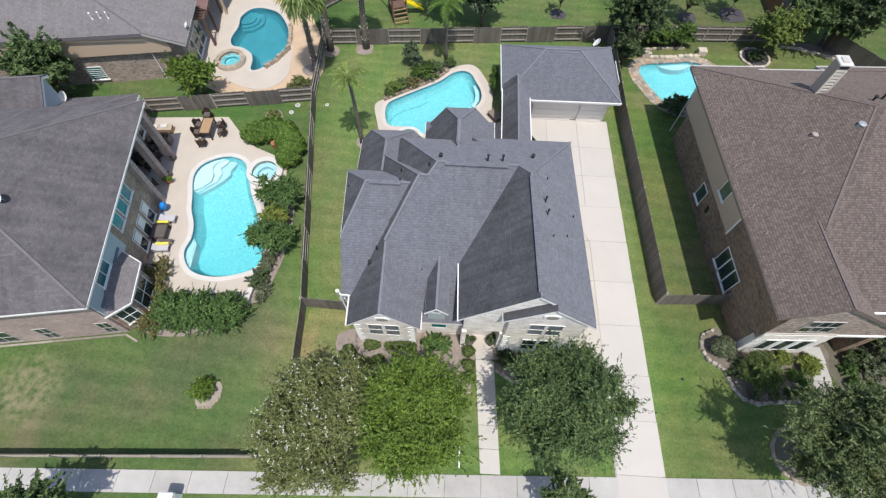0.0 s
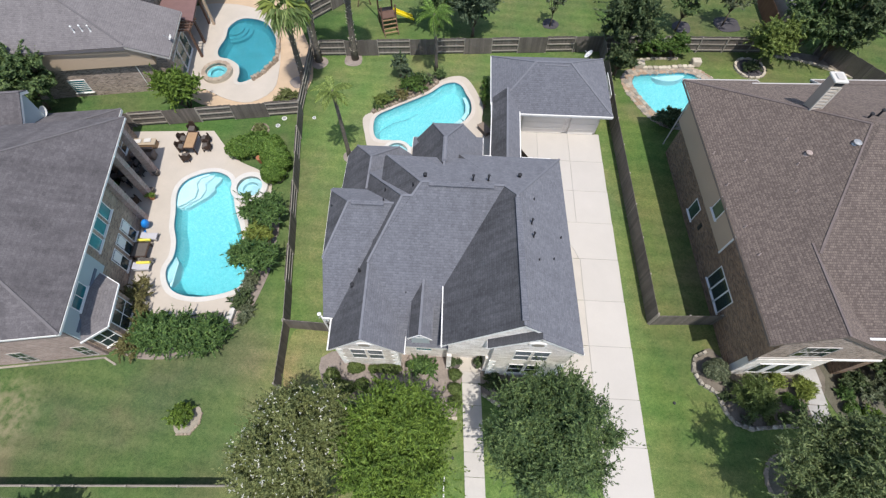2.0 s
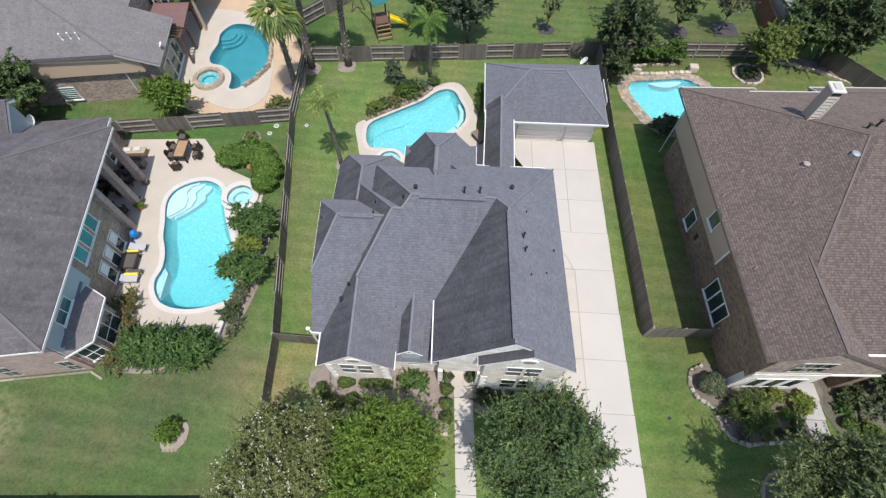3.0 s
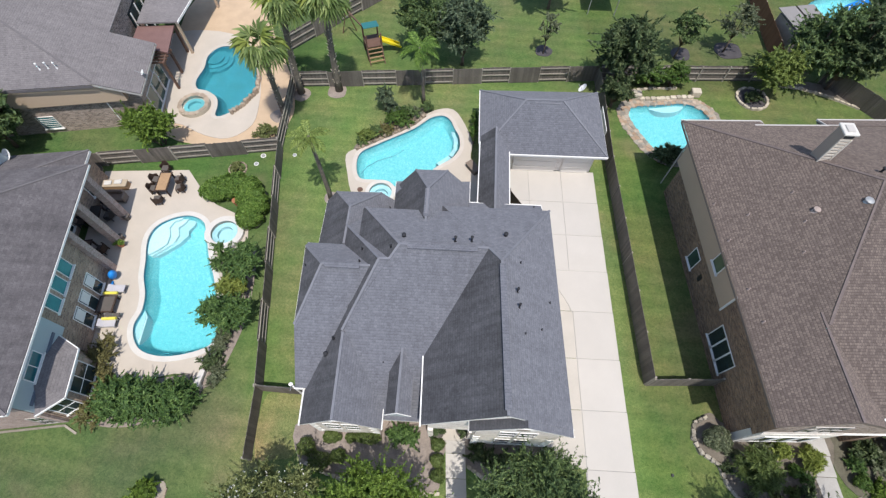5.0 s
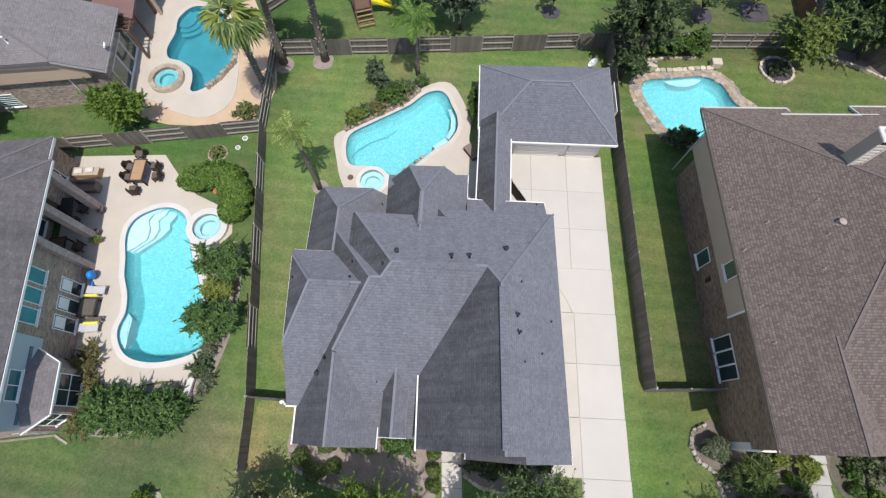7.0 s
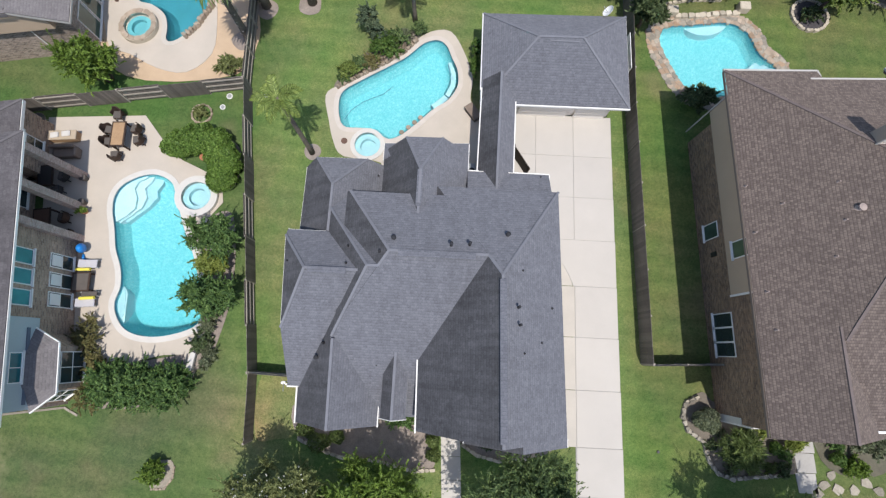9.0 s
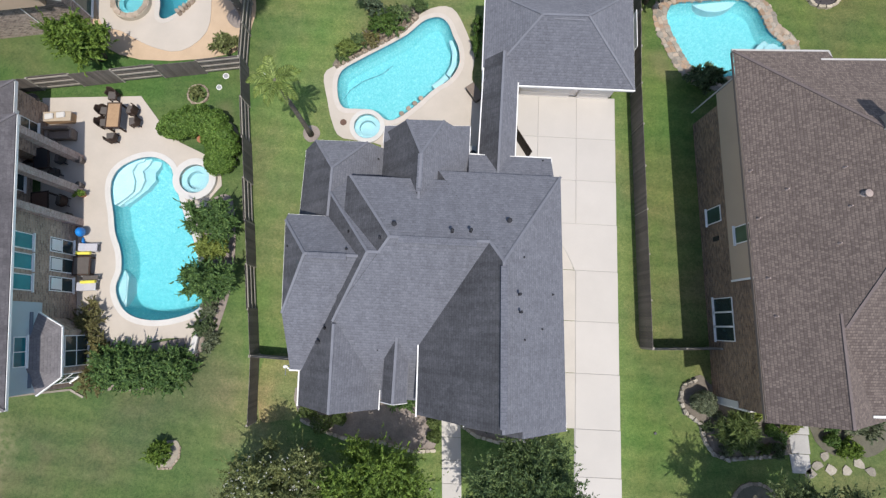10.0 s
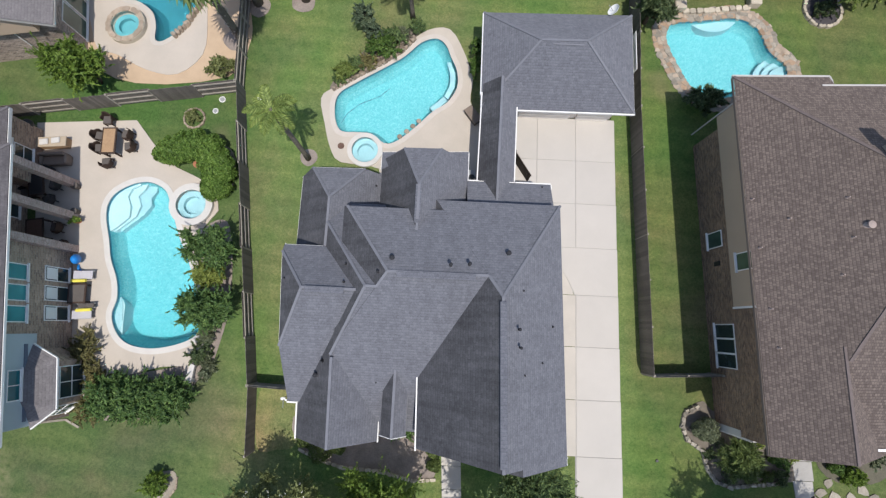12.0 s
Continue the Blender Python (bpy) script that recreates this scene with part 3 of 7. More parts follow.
def clipped(seed, at, rx, ry, h, mat, label, n=2600, size=0.05, category="shrub", name="shrub", group=""):
    """A clipped bush: stems and a tight skin of leaves."""
    rng = np.random.default_rng(seed)
    t = thing(name, at, label, category, group)
    bm = bmesh.new()
    for k in range(5):
        g = k * 1.3
        tube(bm, [(0.05 * math.cos(g), 0.05 * math.sin(g), -0.03), (0.5 * rx * math.cos(g), 0.5 * ry * math.sin(g), h * 0.6)], [0.025, 0.01], 5)
    part("woody_base", bm, bark, t, local=True)
    d = rng.normal(size=(n, 3))
    d /= np.linalg.norm(d, axis=1)[:, None]
    d[:, 2] = np.where(rng.random(n) < 0.8, np.abs(d[:, 2]), d[:, 2])
    a1, a2 = rng.uniform(0, 6.28, 2)
    az = np.arctan2(d[:, 1], d[:, 0])
    lump = 1 + 0.09 * np.sin(3 * az + a1) + 0.07 * np.sin(7 * az + a2 + 5 * d[:, 2]) + 0.05 * np.sin(11 * d[:, 2] + 5 * az)
    p = d * (lump * (1 - 0.28 * rng.random(n) ** 2))[:, None] * np.array([rx, ry, h * 0.55]) + np.array([0, 0, h * 0.5])
    p[:, 2] = np.maximum(p[:, 2], 0.03)
    nor = d * 0.8 + rng.normal(size=(n, 3)) * 0.5
    nor /= np.linalg.norm(nor, axis=1)[:, None]
    a = np.cross(nor, rng.normal(size=(n, 3)))
    a /= np.linalg.norm(a, axis=1)[:, None] + 1e-9
    b = np.cross(nor, a)
    s = size * (0.6 + 0.8 * rng.random(n))[:, None]
    v = np.stack([p - a * s, p - b * s * 0.45, p + a * s, p + b * s * 0.45], 1).reshape(-1, 3)
    cloud_mesh("foliage", v, np.arange(4 * n).reshape(-1, 4), mat, t)
    return t


def shrub(seed, at, rx, ry, h, mat, label, n=1800, size=0.10, category="shrub", clumps=12, name="shrub", group="", long=2.3):
    """A low bush: twigs from the ground and leafy clumps."""
    rng = np.random.default_rng(seed)
    t = thing(name, at, label, category, group)
    cs, rs = [], []
    m = (rx + ry) / 2
    for k in range(clumps):
        g, q = k * 2.39996 + seed, math.sqrt((k + 0.4) / clumps)
        rr = min(0.42 * m, h * 0.55) * rng.uniform(0.7, 1.1)
        cs.append((q * (rx - rr * 0.6) * math.cos(g), q * (ry - rr * 0.6) * math.sin(g), max(rr * 0.7, h * (1 - 0.45 * q * q) * rng.uniform(0.75, 1.0) - rr * 0.8)))
        rs.append(rr)
    bm = bmesh.new()
    for c in cs[:: max(1, clumps // 6)]:
        tube(bm, [(c[0] * 0.15, c[1] * 0.15, -0.03), (c[0] * 0.6, c[1] * 0.6, c[2] * 0.5), c], [0.03, 0.02, 0.008], 5)
    part("woody_base", bm, bark, t, local=True)
    v, f = leaf_cloud(rng, cs, rs, n, size, 0.8, long)
    v[:, 2] = np.maximum(v[:, 2], 0.01)
    cloud_mesh("foliage", v, f, mat, t)
    return t

# ---- ground and pools ----
POOL_MAIN = ring_points([(-5.3, 25.4), (-5.15, 26.6), (-4.0, 27.5), (-2.3, 28.6), (-1.3, 29.3), (-0.3, 30.3), (0.6, 30.6), (1.2, 30.2), (1.55, 29.4), (1.95, 28.5), (2.0, 27.4), (1.45, 26.4), (0.6, 25.75), (-0.5, 24.6), (-1.5, 23.75), (-2.2, 23.6), (-3.0, 24.15), (-3.9, 24.2), (-4.9, 24.3)])
POOL_LEFT = ring_points([(-17.89, 19.08), (-17.51, 19.8), (-16.6, 20.36), (-15.64, 20.5), (-14.75, 20.1), (-14.35, 19.4), (-13.95, 18.4), (-13.5, 17.3), (-12.86, 16.1), (-12.35, 14.85), (-11.86, 13.6), (-11.6, 12.6), (-11.85, 11.85), (-12.7, 11.38), (-13.88, 11.08), (-14.98, 11.1), (-15.83, 11.42), (-16.4, 12.08), (-16.65, 12.86), (-16.5, 13.73), (-16.7, 14.8), (-17.2, 15.9), (-17.5, 17.06), (-17.85, 18.2)], 4)
POOL_RIGHT = ring_points([(14.95, 31.4), (15.35, 32.4), (17.1, 32.7), (19.5, 33.0), (20.8, 32.3), (21.4, 30.8), (22.4, 29.9), (22.0, 28.7), (20.0, 28.0), (17.8, 27.5), (16.5, 28.1), (15.6, 29.6)])
POOL_BACK = ring_points([(-19.25, 36.3), (-18.3, 37.5), (-16.2, 37.0), (-14.7, 34.6), (-14.45, 32.6), (-15.2, 30.6), (-16.2, 29.6), (-16.75, 29.65), (-16.85, 30.6), (-17.2, 31.5), (-18.1, 32.15), (-19.0, 32.4), (-19.35, 33.3), (-19.15, 34.8)])
POOL_FAR = ring_points([(33.5, 46.5), (36.5, 48.0), (40.0, 47.0), (40.5, 44.0), (36.5, 43.0), (33.8, 44.0)])

SPAS = [circle(-3.3, 23.1, 0.79), circle(-13.02, 19.25, 0.87), circle(-18.55, 30.42, 0.8)]
lawn = solo("ground", slab([(-400, -400), (400, -400), (400, 400), (-400, 400)], [POOL_MAIN, POOL_LEFT, POOL_RIGHT, POOL_BACK, POOL_FAR, *SPAS], 0, 0), grass, "mown green lawn with dry patches", "lawn", kind="structure", up=True)


def pool(name, outline, mat, label, depth=1.15, level=-0.05, tile=pool_tile, deep=1.15):
    """A basin sunk into the ground, with a tiled waterline and its water."""
    cx, cy = (sum(p[i] for p in outline) / len(outline) for i in (0, 1))
    t = thing(name, (cx, cy, 0), label, "swimming pool")
    bm = bmesh.new()
    k = len(outline)
    ys = [p[1] for p in outline]
    prof = [(0.0, 0.04), (0.0, -0.2), (0.05, -0.5), (0.16, -0.8), (0.42, -depth)]
    rings = [[bm.verts.new((*p, z)) for p in grown(outline, -d)] for d, z in prof]
    for a, b in zip(rings, rings[1:]):
        for i in range(k):
            bm.faces.new((a[i], a[(i + 1) % k], b[(i + 1) % k], b[i]))
    for v in rings[-1]:
        v.co.z -= (deep - depth) * (max(ys) - v.co.y) / (max(ys) - min(ys))
    floor_edges = [bm.edges.get((rings[-1][i], rings[-1][(i + 1) % k])) for i in range(k)]
    bmesh.ops.triangle_fill(bm, use_beauty=True, edges=floor_edges)
    part("basin", bm, mat, t)
    band = grown(outline, -0.012)
    bm = bmesh.new()
    a, b = ([bm.verts.new((*p, z)) for p in band] for z in (0.02, -0.14))
    for i in range(k):
        bm.faces.new((a[i], a[(i + 1) % k], b[(i + 1) % k], b[i]))
    part("waterline_tile", bm, tile, t)
    w = part("water", slab(outline, [], level, level), water, t, "clear rippled turquoise water", up=True)
    w.visible_shadow = False
    return t


def rim(name, outline, width, z, mat, t, holes=None):
    return part(name, slab(grown(outline, width), holes or [outline], 0.0, z), mat, t)


def spa(parent, x, y, r, water_r, z, mat, rim_mat):
    bm = slab(circle(x, y, r), [circle(x, y, water_r)], -0.02, z)
    s = part("spa_wall", bm, rim_mat, parent)
    bm = bmesh.new()
    lower = [(1.0, z), (1.0, z - 0.35), (0.62, z - 0.36), (0.6, z - 0.7)]
    rings = [[bm.verts.new((*p, h)) for p in circle(x, y, water_r * q)] for q, h in lower]
    for a, b in zip(rings, rings[1:]):
        for i in range(len(a)):
            bm.faces.new((a[i], a[(i + 1) % len(a)], b[(i + 1) % len(a)], b[i]))
    bm.faces.new(rings[-1])
    part("spa_basin", bm, mat, s)
    w = part("spa_water", slab(circle(x, y, water_r), [], z - 0.08, z - 0.08), water, s, up=True)
    w.visible_shadow = False


def steps_in_pool(parent, cx, cy, radii, mat, z=-0.3, spread=1.0):
    for i, r in enumerate(radii):
        part("pool_step", prism(bmesh.new(), circle(cx, cy, r, 24, r * spread), -1.3, z - 0.22 * i), mat, parent)


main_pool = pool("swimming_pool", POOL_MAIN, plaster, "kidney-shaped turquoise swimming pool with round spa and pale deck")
rim("coping", POOL_MAIN, 0.3, 0.075, deck_coping, main_pool)
DECK_MAIN = [(-6.2, 26.3), (-5.5, 27.0), (-4.0, 27.85), (-2.35, 29.0), (-1.05, 30.3), (0.1, 31.2), (1.4, 31.3), (2.3, 29.9), (2.95, 28.0), (2.85, 26.5), (3.6, 24.7), (3.6, 20.2), (-1.9, 20.2), (-2.4, 22.0), (-4.7, 22.3), (-5.4, 23.2), (-5.85, 24.7)]
solo("deck_poolside", slab(ring_points(DECK_MAIN, 3), [grown(POOL_MAIN, 0.28), SPAS[0]], -0.02, 0.055), deck_concrete, "pale tan concrete pool deck", "pool deck", kind="structure")
spa(main_pool, -3.3, 23.1, 1.05, 0.78, 0.16, plaster_pale, coping)

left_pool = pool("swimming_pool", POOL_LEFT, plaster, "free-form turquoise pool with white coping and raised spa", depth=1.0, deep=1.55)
rim("coping", POOL_LEFT, 0.32, 0.085, coping, left_pool)
DECK_LEFT = [(-22.9, 23.85), (-17.05, 24.3), (-15.4, 22.4), (-14.3, 21.5), (-13.0, 20.95), (-11.75, 20.3), (-11.5, 19.0), (-12.2, 18.0), (-12.5, 16.6), (-11.9, 14.8), (-11.35, 13.4), (-11.1, 12.4), (-11.3, 11.2), (-11.5, 10.3), (-11.65, 9.5), (-12.0, 9.3), (-12.3, 10.2), (-13.5, 10.1), (-16.9, 9.1), (-18.6, 11.0), (-20.3, 12.0), (-21.9, 18.0)]
solo("deck_patio", slab(DECK_LEFT, [grown(POOL_LEFT, 0.3), SPAS[1]], -0.02, 0.055), deck_concrete, "broad pale concrete patio around the pool", "patio", kind="structure")
spa(left_pool, -13.02, 19.25, 1.25, 0.86, 0.3, plaster_pale, coping)
for z, mat, edge in ((-0.2, plaster_shelf, [(-17.78, 17.42), (-17.15, 17.93), (-16.7, 18.41), (-16.72, 19.05), (-16.97, 19.64), (-16.79, 20.11), (-16.36, 20.32), (-16.24, 20.7)]),
                     (-0.42, plaster_shelf, [(-17.5, 17.5), (-16.42, 18.5), (-16.24, 19.14), (-16.45, 19.74), (-16.12, 20.15), (-15.9, 20.7)]),
                     (-0.64, plaster_pale, [(-17.2, 17.6), (-16.05, 18.66), (-15.68, 19.24), (-15.79, 19.63), (-15.53, 20.07), (-15.45, 20.7)])):
    part("pool_step", prism(bmesh.new(), edge + [(-17.2, 20.6), (-18.1, 19.3), (-18.05, 18.0)], -1.6, z), mat, left_pool)
part("pool_bench", prism(bmesh.new(), ring_points([(-16.62, 13.76), (-16.25, 13.51), (-16.17, 13.07), (-16.14, 12.43), (-16.1, 11.6), (-16.5, 11.75), (-16.8, 12.9)], 3), -1.8, -0.3), plaster_shelf, left_pool)

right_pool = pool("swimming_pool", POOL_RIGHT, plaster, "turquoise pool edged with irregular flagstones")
steps_in_pool(right_pool, 22.4, 28.9, (1.1, 1.5, 1.9), plaster_pale, -0.3)
steps_in_pool(right_pool, 18.0, 33.9, (1.9,), plaster_pale, -0.35, 0.9)

back_pool = pool("swimming_pool", POOL_BACK, plaster_deep, "deep blue pool with round spa and rock edging")
rim("coping", POOL_BACK, 0.3, 0.07, tan_concrete, back_pool)
DECK_BACK = [(-21.9, 33.0), (-20.9, 30.6), (-20.2, 28.9), (-18.9, 28.5), (-17.0, 27.6), (-15.1, 27.4), (-13.7, 28.8), (-13.7, 31.0), (-14.2, 33.6), (-15.3, 36.4), (-16.6, 38.4), (-19.2, 39.4), (-22.4, 39.2), (-24.0, 37.5)]
solo("deck_backyard", slab(ring_points(DECK_BACK, 3), [grown(POOL_BACK, 0.28), SPAS[2]], -0.02, 0.055), deck_concrete, "pale concrete deck round the pool", "pool deck", kind="structure")
SANDY = [(-20.6, 28.3), (-17.5, 26.7), (-12.0, 27.4), (-10.95, 29.5), (-11.0, 31.4), (-12.0, 34.5), (-14.5, 39.5), (-16.5, 44.0), (-21.0, 46.0), (-23.0, 42.0), (-21.5, 33.0)]
solo("ground_sandy", slab(ring_points(SANDY, 3), [grown(POOL_BACK, 0.24), SPAS[2]], -0.02, 0.025), sand_concrete, "bare orange sandy soil beside the pool", "bare soil", kind="structure")
spa(back_pool, -18.55, 30.42, 1.2, 0.85, 0.35, plaster_mid, pale_stone)
steps_in_pool(back_pool, -18.9, 36.4, (0.8, 1.15, 1.5), plaster_deep, -0.35)
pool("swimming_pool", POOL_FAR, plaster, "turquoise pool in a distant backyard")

# ---- driveway, walks, beds ----
drive = thing("driveway", (10.4, 12.0, 0), "long pale concrete driveway in jointed slabs", "driveway", kind="structure")
DRIVE_Y = [25.75, 23.05, 20.42, 17.8, 15.08, 12.2, 9.36, 6.43, 4.0, 1.34, 0.13]
CURVE = [(6.955, 17.55), (7.5, 17.36), (8.0, 17.02), (8.4, 16.6), (8.7, 16.12), (8.92, 15.7), (9.08, 15.35)]
for a, b in zip(DRIVE_Y, DRIVE_Y[1:]):
    right = 11.58 + 0.007 * (25 - (a + b) / 2)
    if a == 17.8:
        part("slab", prism(bmesh.new(), [(9.16, b + 0.012), (right, b + 0.012), (right, a - 0.012), (6.955, a - 0.012), *CURVE], -0.05, 0.045), drive_concrete, drive)
        continue
    part("slab", box(bmesh.new(), 9.26, right, b + 0.012, a - 0.012, -0.05, 0.045, bevel=0.01), drive_concrete, drive)
for x0, x1, rows in ((5.5, 6.93, 2), (6.955, 9.235, 3)):
    for a, b in list(zip(DRIVE_Y, DRIVE_Y[1:]))[:rows]:
        part("slab", box(bmesh.new(), x0, x1, b + 0.012, a - 0.012, -0.05, 0.045, bevel=0.01), drive_concrete, drive)
for a, b in list(zip(DRIVE_Y, DRIVE_Y[1:]))[4:7]:
    part("slab", box(bmesh.new(), 6.955, 9.235, b + 0.012, a - 0.012, -0.05, 0.038, bevel=0.01), tan_concrete, drive)
part("slab", prism(bmesh.new(), [(6.955, 15.092), (9.14, 15.092), *[(x - 0.02, y - 0.02) for x, y in reversed(CURVE)]], -0.05, 0.038), tan_concrete, drive)

part("joint", box(bmesh.new(), 9.2, 11.6, 0.2, 25.7, -0.06, 0.02), walk_concrete, drive)
part("joint", box(bmesh.new(), 5.55, 9.27, 15.3, 25.7, -0.06, 0.018), walk_concrete, drive)

walkway = thing("pavement_entry", (2.6, 4.5, 0), "narrow concrete entry path in slabs", "path", kind="structure")
for i in range(6):
    a, b = 8.0 - i * 1.168, 8.0 - (i + 1) * 1.168 + 0.02
    xa, xb = 1.92 + (8.0 - a) * 0.058, 1.92 + (8.0 - b) * 0.058
    part("slab", prism(bmesh.new(), [(xb, b), (xb + 1.02, b), (xa + 1.02, a), (xa, a)], -0.05, 0.04), entry_concrete, walkway)
sidewalk = thing("pavement_street", (0, 0.2, 0), "stained grey concrete street pavement in slabs", "pavement", kind="structure")
for i in range(30):
    x0 = -26.74 + i * 1.82
    if 8.0 < x0 < 11.0:
        continue
    y0, y1 = 0.84 + 0.04 * x0, 0.84 + 0.04 * (x0 + 1.80)
    part("slab", prism(bmesh.new(), [(x0, y0 - 1.02), (x0 + 1.80, y1 - 1.02), (x0 + 1.80, y1), (x0, y0)], -0.05, 0.04), walk_concrete, sidewalk)
part("slab", prism(bmesh.new(), [(8.8, -4.0), (12.4, -4.0), (11.8, 0.1), (9.2, 0.1)], -0.05, 0.036), drive_concrete, sidewalk)


def bed(outline, mat, label, z=0.03, n=4):
    return solo("ground_bed", slab(ring_points(outline, n), [], -0.03, z), mat, label, "planting bed", kind="structure")


bed([(-5.6, 6.2), (-5.5, 8.2), (1.8, 8.2), (1.8, 6.5), (1.65, 5.0), (0.6, 4.9), (-1.2, 5.3), (-3.2, 5.4), (-4.6, 5.8)], mulch, "brown bark mulch under the front windows")
bed([(3.05, 8.0), (3.1, 6.3), (5.0, 5.6), (7.6, 6.0), (8.3, 7.0), (8.0, 8.2)], mulch, "brown bark mulch beside the entry path")
bed([(15.1, 8.9), (15.08, 8.25), (15.35, 7.6), (16.15, 7.02), (16.38, 6.15), (16.85, 5.55), (17.5, 5.3), (18.6, 5.45), (20.2, 5.6), (21.2, 6.0), (22.2, 8.9), (17.2, 9.0), (16.2, 9.6)], mulch_dark, "mulched bed along the brick house front")
bed([(22.25, 9.6), (22.3, 6.4), (24.4, 5.6), (26.4, 6.6), (26.6, 9.8)], mulch_ring, "dark mulched bed beside the porch", 0.026)
bed([(-12.9, 3.4), (-12.2, 3.45), (-11.85, 4.2), (-12.1, 4.8), (-13.0, 4.6), (-13.2, 4.0)], soil, "small soil ring in the lawn")
bed([(-11.5, 9.4), (-12.0, 8.4), (-14.0, 7.4), (-16.5, 7.2), (-18.0, 8.0), (-18.2, 10.5), (-16.9, 10.4), (-16.0, 9.6), (-12.5, 10.2), (-12.0, 11.0), (-11.3, 12.3), (-11.7, 14.2), (-12.2, 16.2), (-12.1, 18.0), (-10.95, 18.4), (-10.4, 16.5), (-10.2, 13.5), (-10.6, 11.0), (-10.95, 9.8)], mulch, "curved soil bed beside the pool")
bed([(-5.7, 26.9), (-5.2, 28.0), (-3.8, 29.6), (-2.2, 30.8), (-0.6, 31.5), (-0.4, 31.2), (-0.9, 30.4), (-2.3, 29.2), (-4.0, 28.0)], mulch_dark, "mulched bed behind the pool rocks")
bed([(27.5, 35.6), (29.2, 35.35), (31.1, 34.55), (33.0, 33.4), (32.0, 34.8), (30.9, 36.0), (28.0, 36.1)], mulch_dark, "dark mulched bed under the far trees")
bed([(-14.9, 22.3), (-14.2, 23.0), (-12.6, 23.3), (-11.1, 22.6), (-10.8, 20.9), (-11.2, 19.8), (-12.0, 20.9), (-12.8, 21.8)], soil, "soil bed under the round hedge")
for x, y, r, m in ((18.9, 2.75, 1.3, mulch_ring), (-6.62, 22.5, 0.5, mulch), (-10.6, 32.3, 0.75, mulch), (-7.9, 32.8, 0.8, mulch), (-11.9, 29.9, 0.7, mulch), (25.0, 33.9, 1.2, mulch_black), (8.75, 38.6, 0.75, mulch_black), (24.57, 39.65, 1.2, mulch_black), (20.36, 38.96, 0.9, mulch_black)):
    solo("ground_ring", slab(ring_points([(x + r * random.uniform(0.85, 1.1) * math.cos(a), y + r * random.uniform(0.85, 1.1) * math.sin(a)) for a in [k * 0.785 for k in range(8)]], 3), [], -0.03, 0.03), m, "round mulched ring in the lawn", "planting bed", kind="structure")

bed([(-7.85, 6.2), (-6.8, 6.1), (-5.75, 6.5), (-5.6, 9.2), (-7.9, 9.3)], grass_dry, "dry yellowed lawn strip beside the house", 0.012)

# ---- fences ----


BOARDS = {}


def board_mesh(height, kind, mat):
    """One fence board, of four that differ a little in width and top."""
    key = (round(height, 2), kind, mat.name)
    if key not in BOARDS:
        bm = bmesh.new()
        half, top = 0.0735 - 0.001 * kind, height - 0.012 * kind
        prism(bm, [(-half, -0.009), (half, -0.009), (half, 0.009), (-half, 0.009)], 0.02, top)
        bmesh.ops.recalc_face_normals(bm, faces=bm.faces)
        me = bpy.data.meshes.new("board")
        bm.to_mesh(me)
        bm.free()
        me.materials.append(mat)
        box_map(me)
        BOARDS[key] = me
    return BOARDS[key]


def fence(label, pts, height=1.85, first=True, bay=2.42, lattice=True, rails_out=None, group="backyard fences", mat=None):
    """A board fence; the boards change sides from bay to bay, so that rails show on every other one."""
    t = thing("fence", (*pts[0], 0), label, "fence", group)
    rng = random.Random(int(abs(pts[0][0] * 100 + pts[0][1])))
    n = 0
    for a, b in zip(pts, pts[1:]):
        a, b = Vector((*a, 0)), Vector((*b, 0))
        L = (b - a).length
        d = (b - a) / L
        s = Vector((-d.y, d.x, 0))
        k = max(1, round(L / bay))
        w = L / k
        q = Matrix(((d.x, s.x, 0, 0), (d.y, s.y, 0, 0), (0, 0, 1, 0), (0, 0, 0, 1)))
        for i in range(k):
            side = 1 if (n % 2 == 0) == first else -1
            if rails_out:
                side = -rails_out
            n += 1
            o = a + d * (i * w)
            m = Matrix.Translation(o) @ q
            part("post", box(bmesh.new(), -0.05, 0.05, -0.05, 0.05, -0.1, height - 0.05, m), fence_rail, t)
            for z in (0.25, height * 0.52, height - 0.2):
                part("rail", box(bmesh.new(), 0.05, w - 0.05, -0.025, 0.025, z - 0.05, z + 0.05, m), fence_rail, t)
            x = 0.0
            while x < w - 0.04:
                y0 = side * (0.04 + rng.uniform(0, 0.006))
                o = new("board", board_mesh(height, rng.randrange(4), mat or fence_wood))
                o.parent = t
                o.matrix_basis = placed(t).inverted() @ m @ pose(x + 0.074, y0, rng.uniform(0, 0.03))
                x += 0.148
        if b == Vector((*pts[-1], 0)):
            part("post", box(bmesh.new(), -0.05, 0.05, -0.05, 0.05, -0.1, height, Matrix.Translation(b) @ q), fence_rail, t)
    return t


fence("weathered grey board fence end beside the front lawn", [(-8.0, 6.0), (-8.25, 9.45)], height=1.3, rails_out=1)
fence("weathered grey board fence between two pool yards", [(-8.25, 9.5), (-10.85, 26.4)], height=1.4, first=False)
fence("short weathered board fence beside the house corner", [(-8.2, 9.5), (-5.5, 9.4)], height=1.4, rails_out=1)
fence("weathered board fence beside the driveway lawn", [(12.9, 10.95), (12.6, 26.0), (12.75, 35.4)], height=1.65, rails_out=-1)
fence("low weathered board gate fence beside the brick house", [(12.97, 10.9), (16.6, 11.1)], height=1.45, rails_out=1)
fence("weathered board fence with alternating bays behind the pool patio", [(-30.0, 23.2), (-18.2, 25.2), (-10.9, 26.45)], height=1.4, first=False)
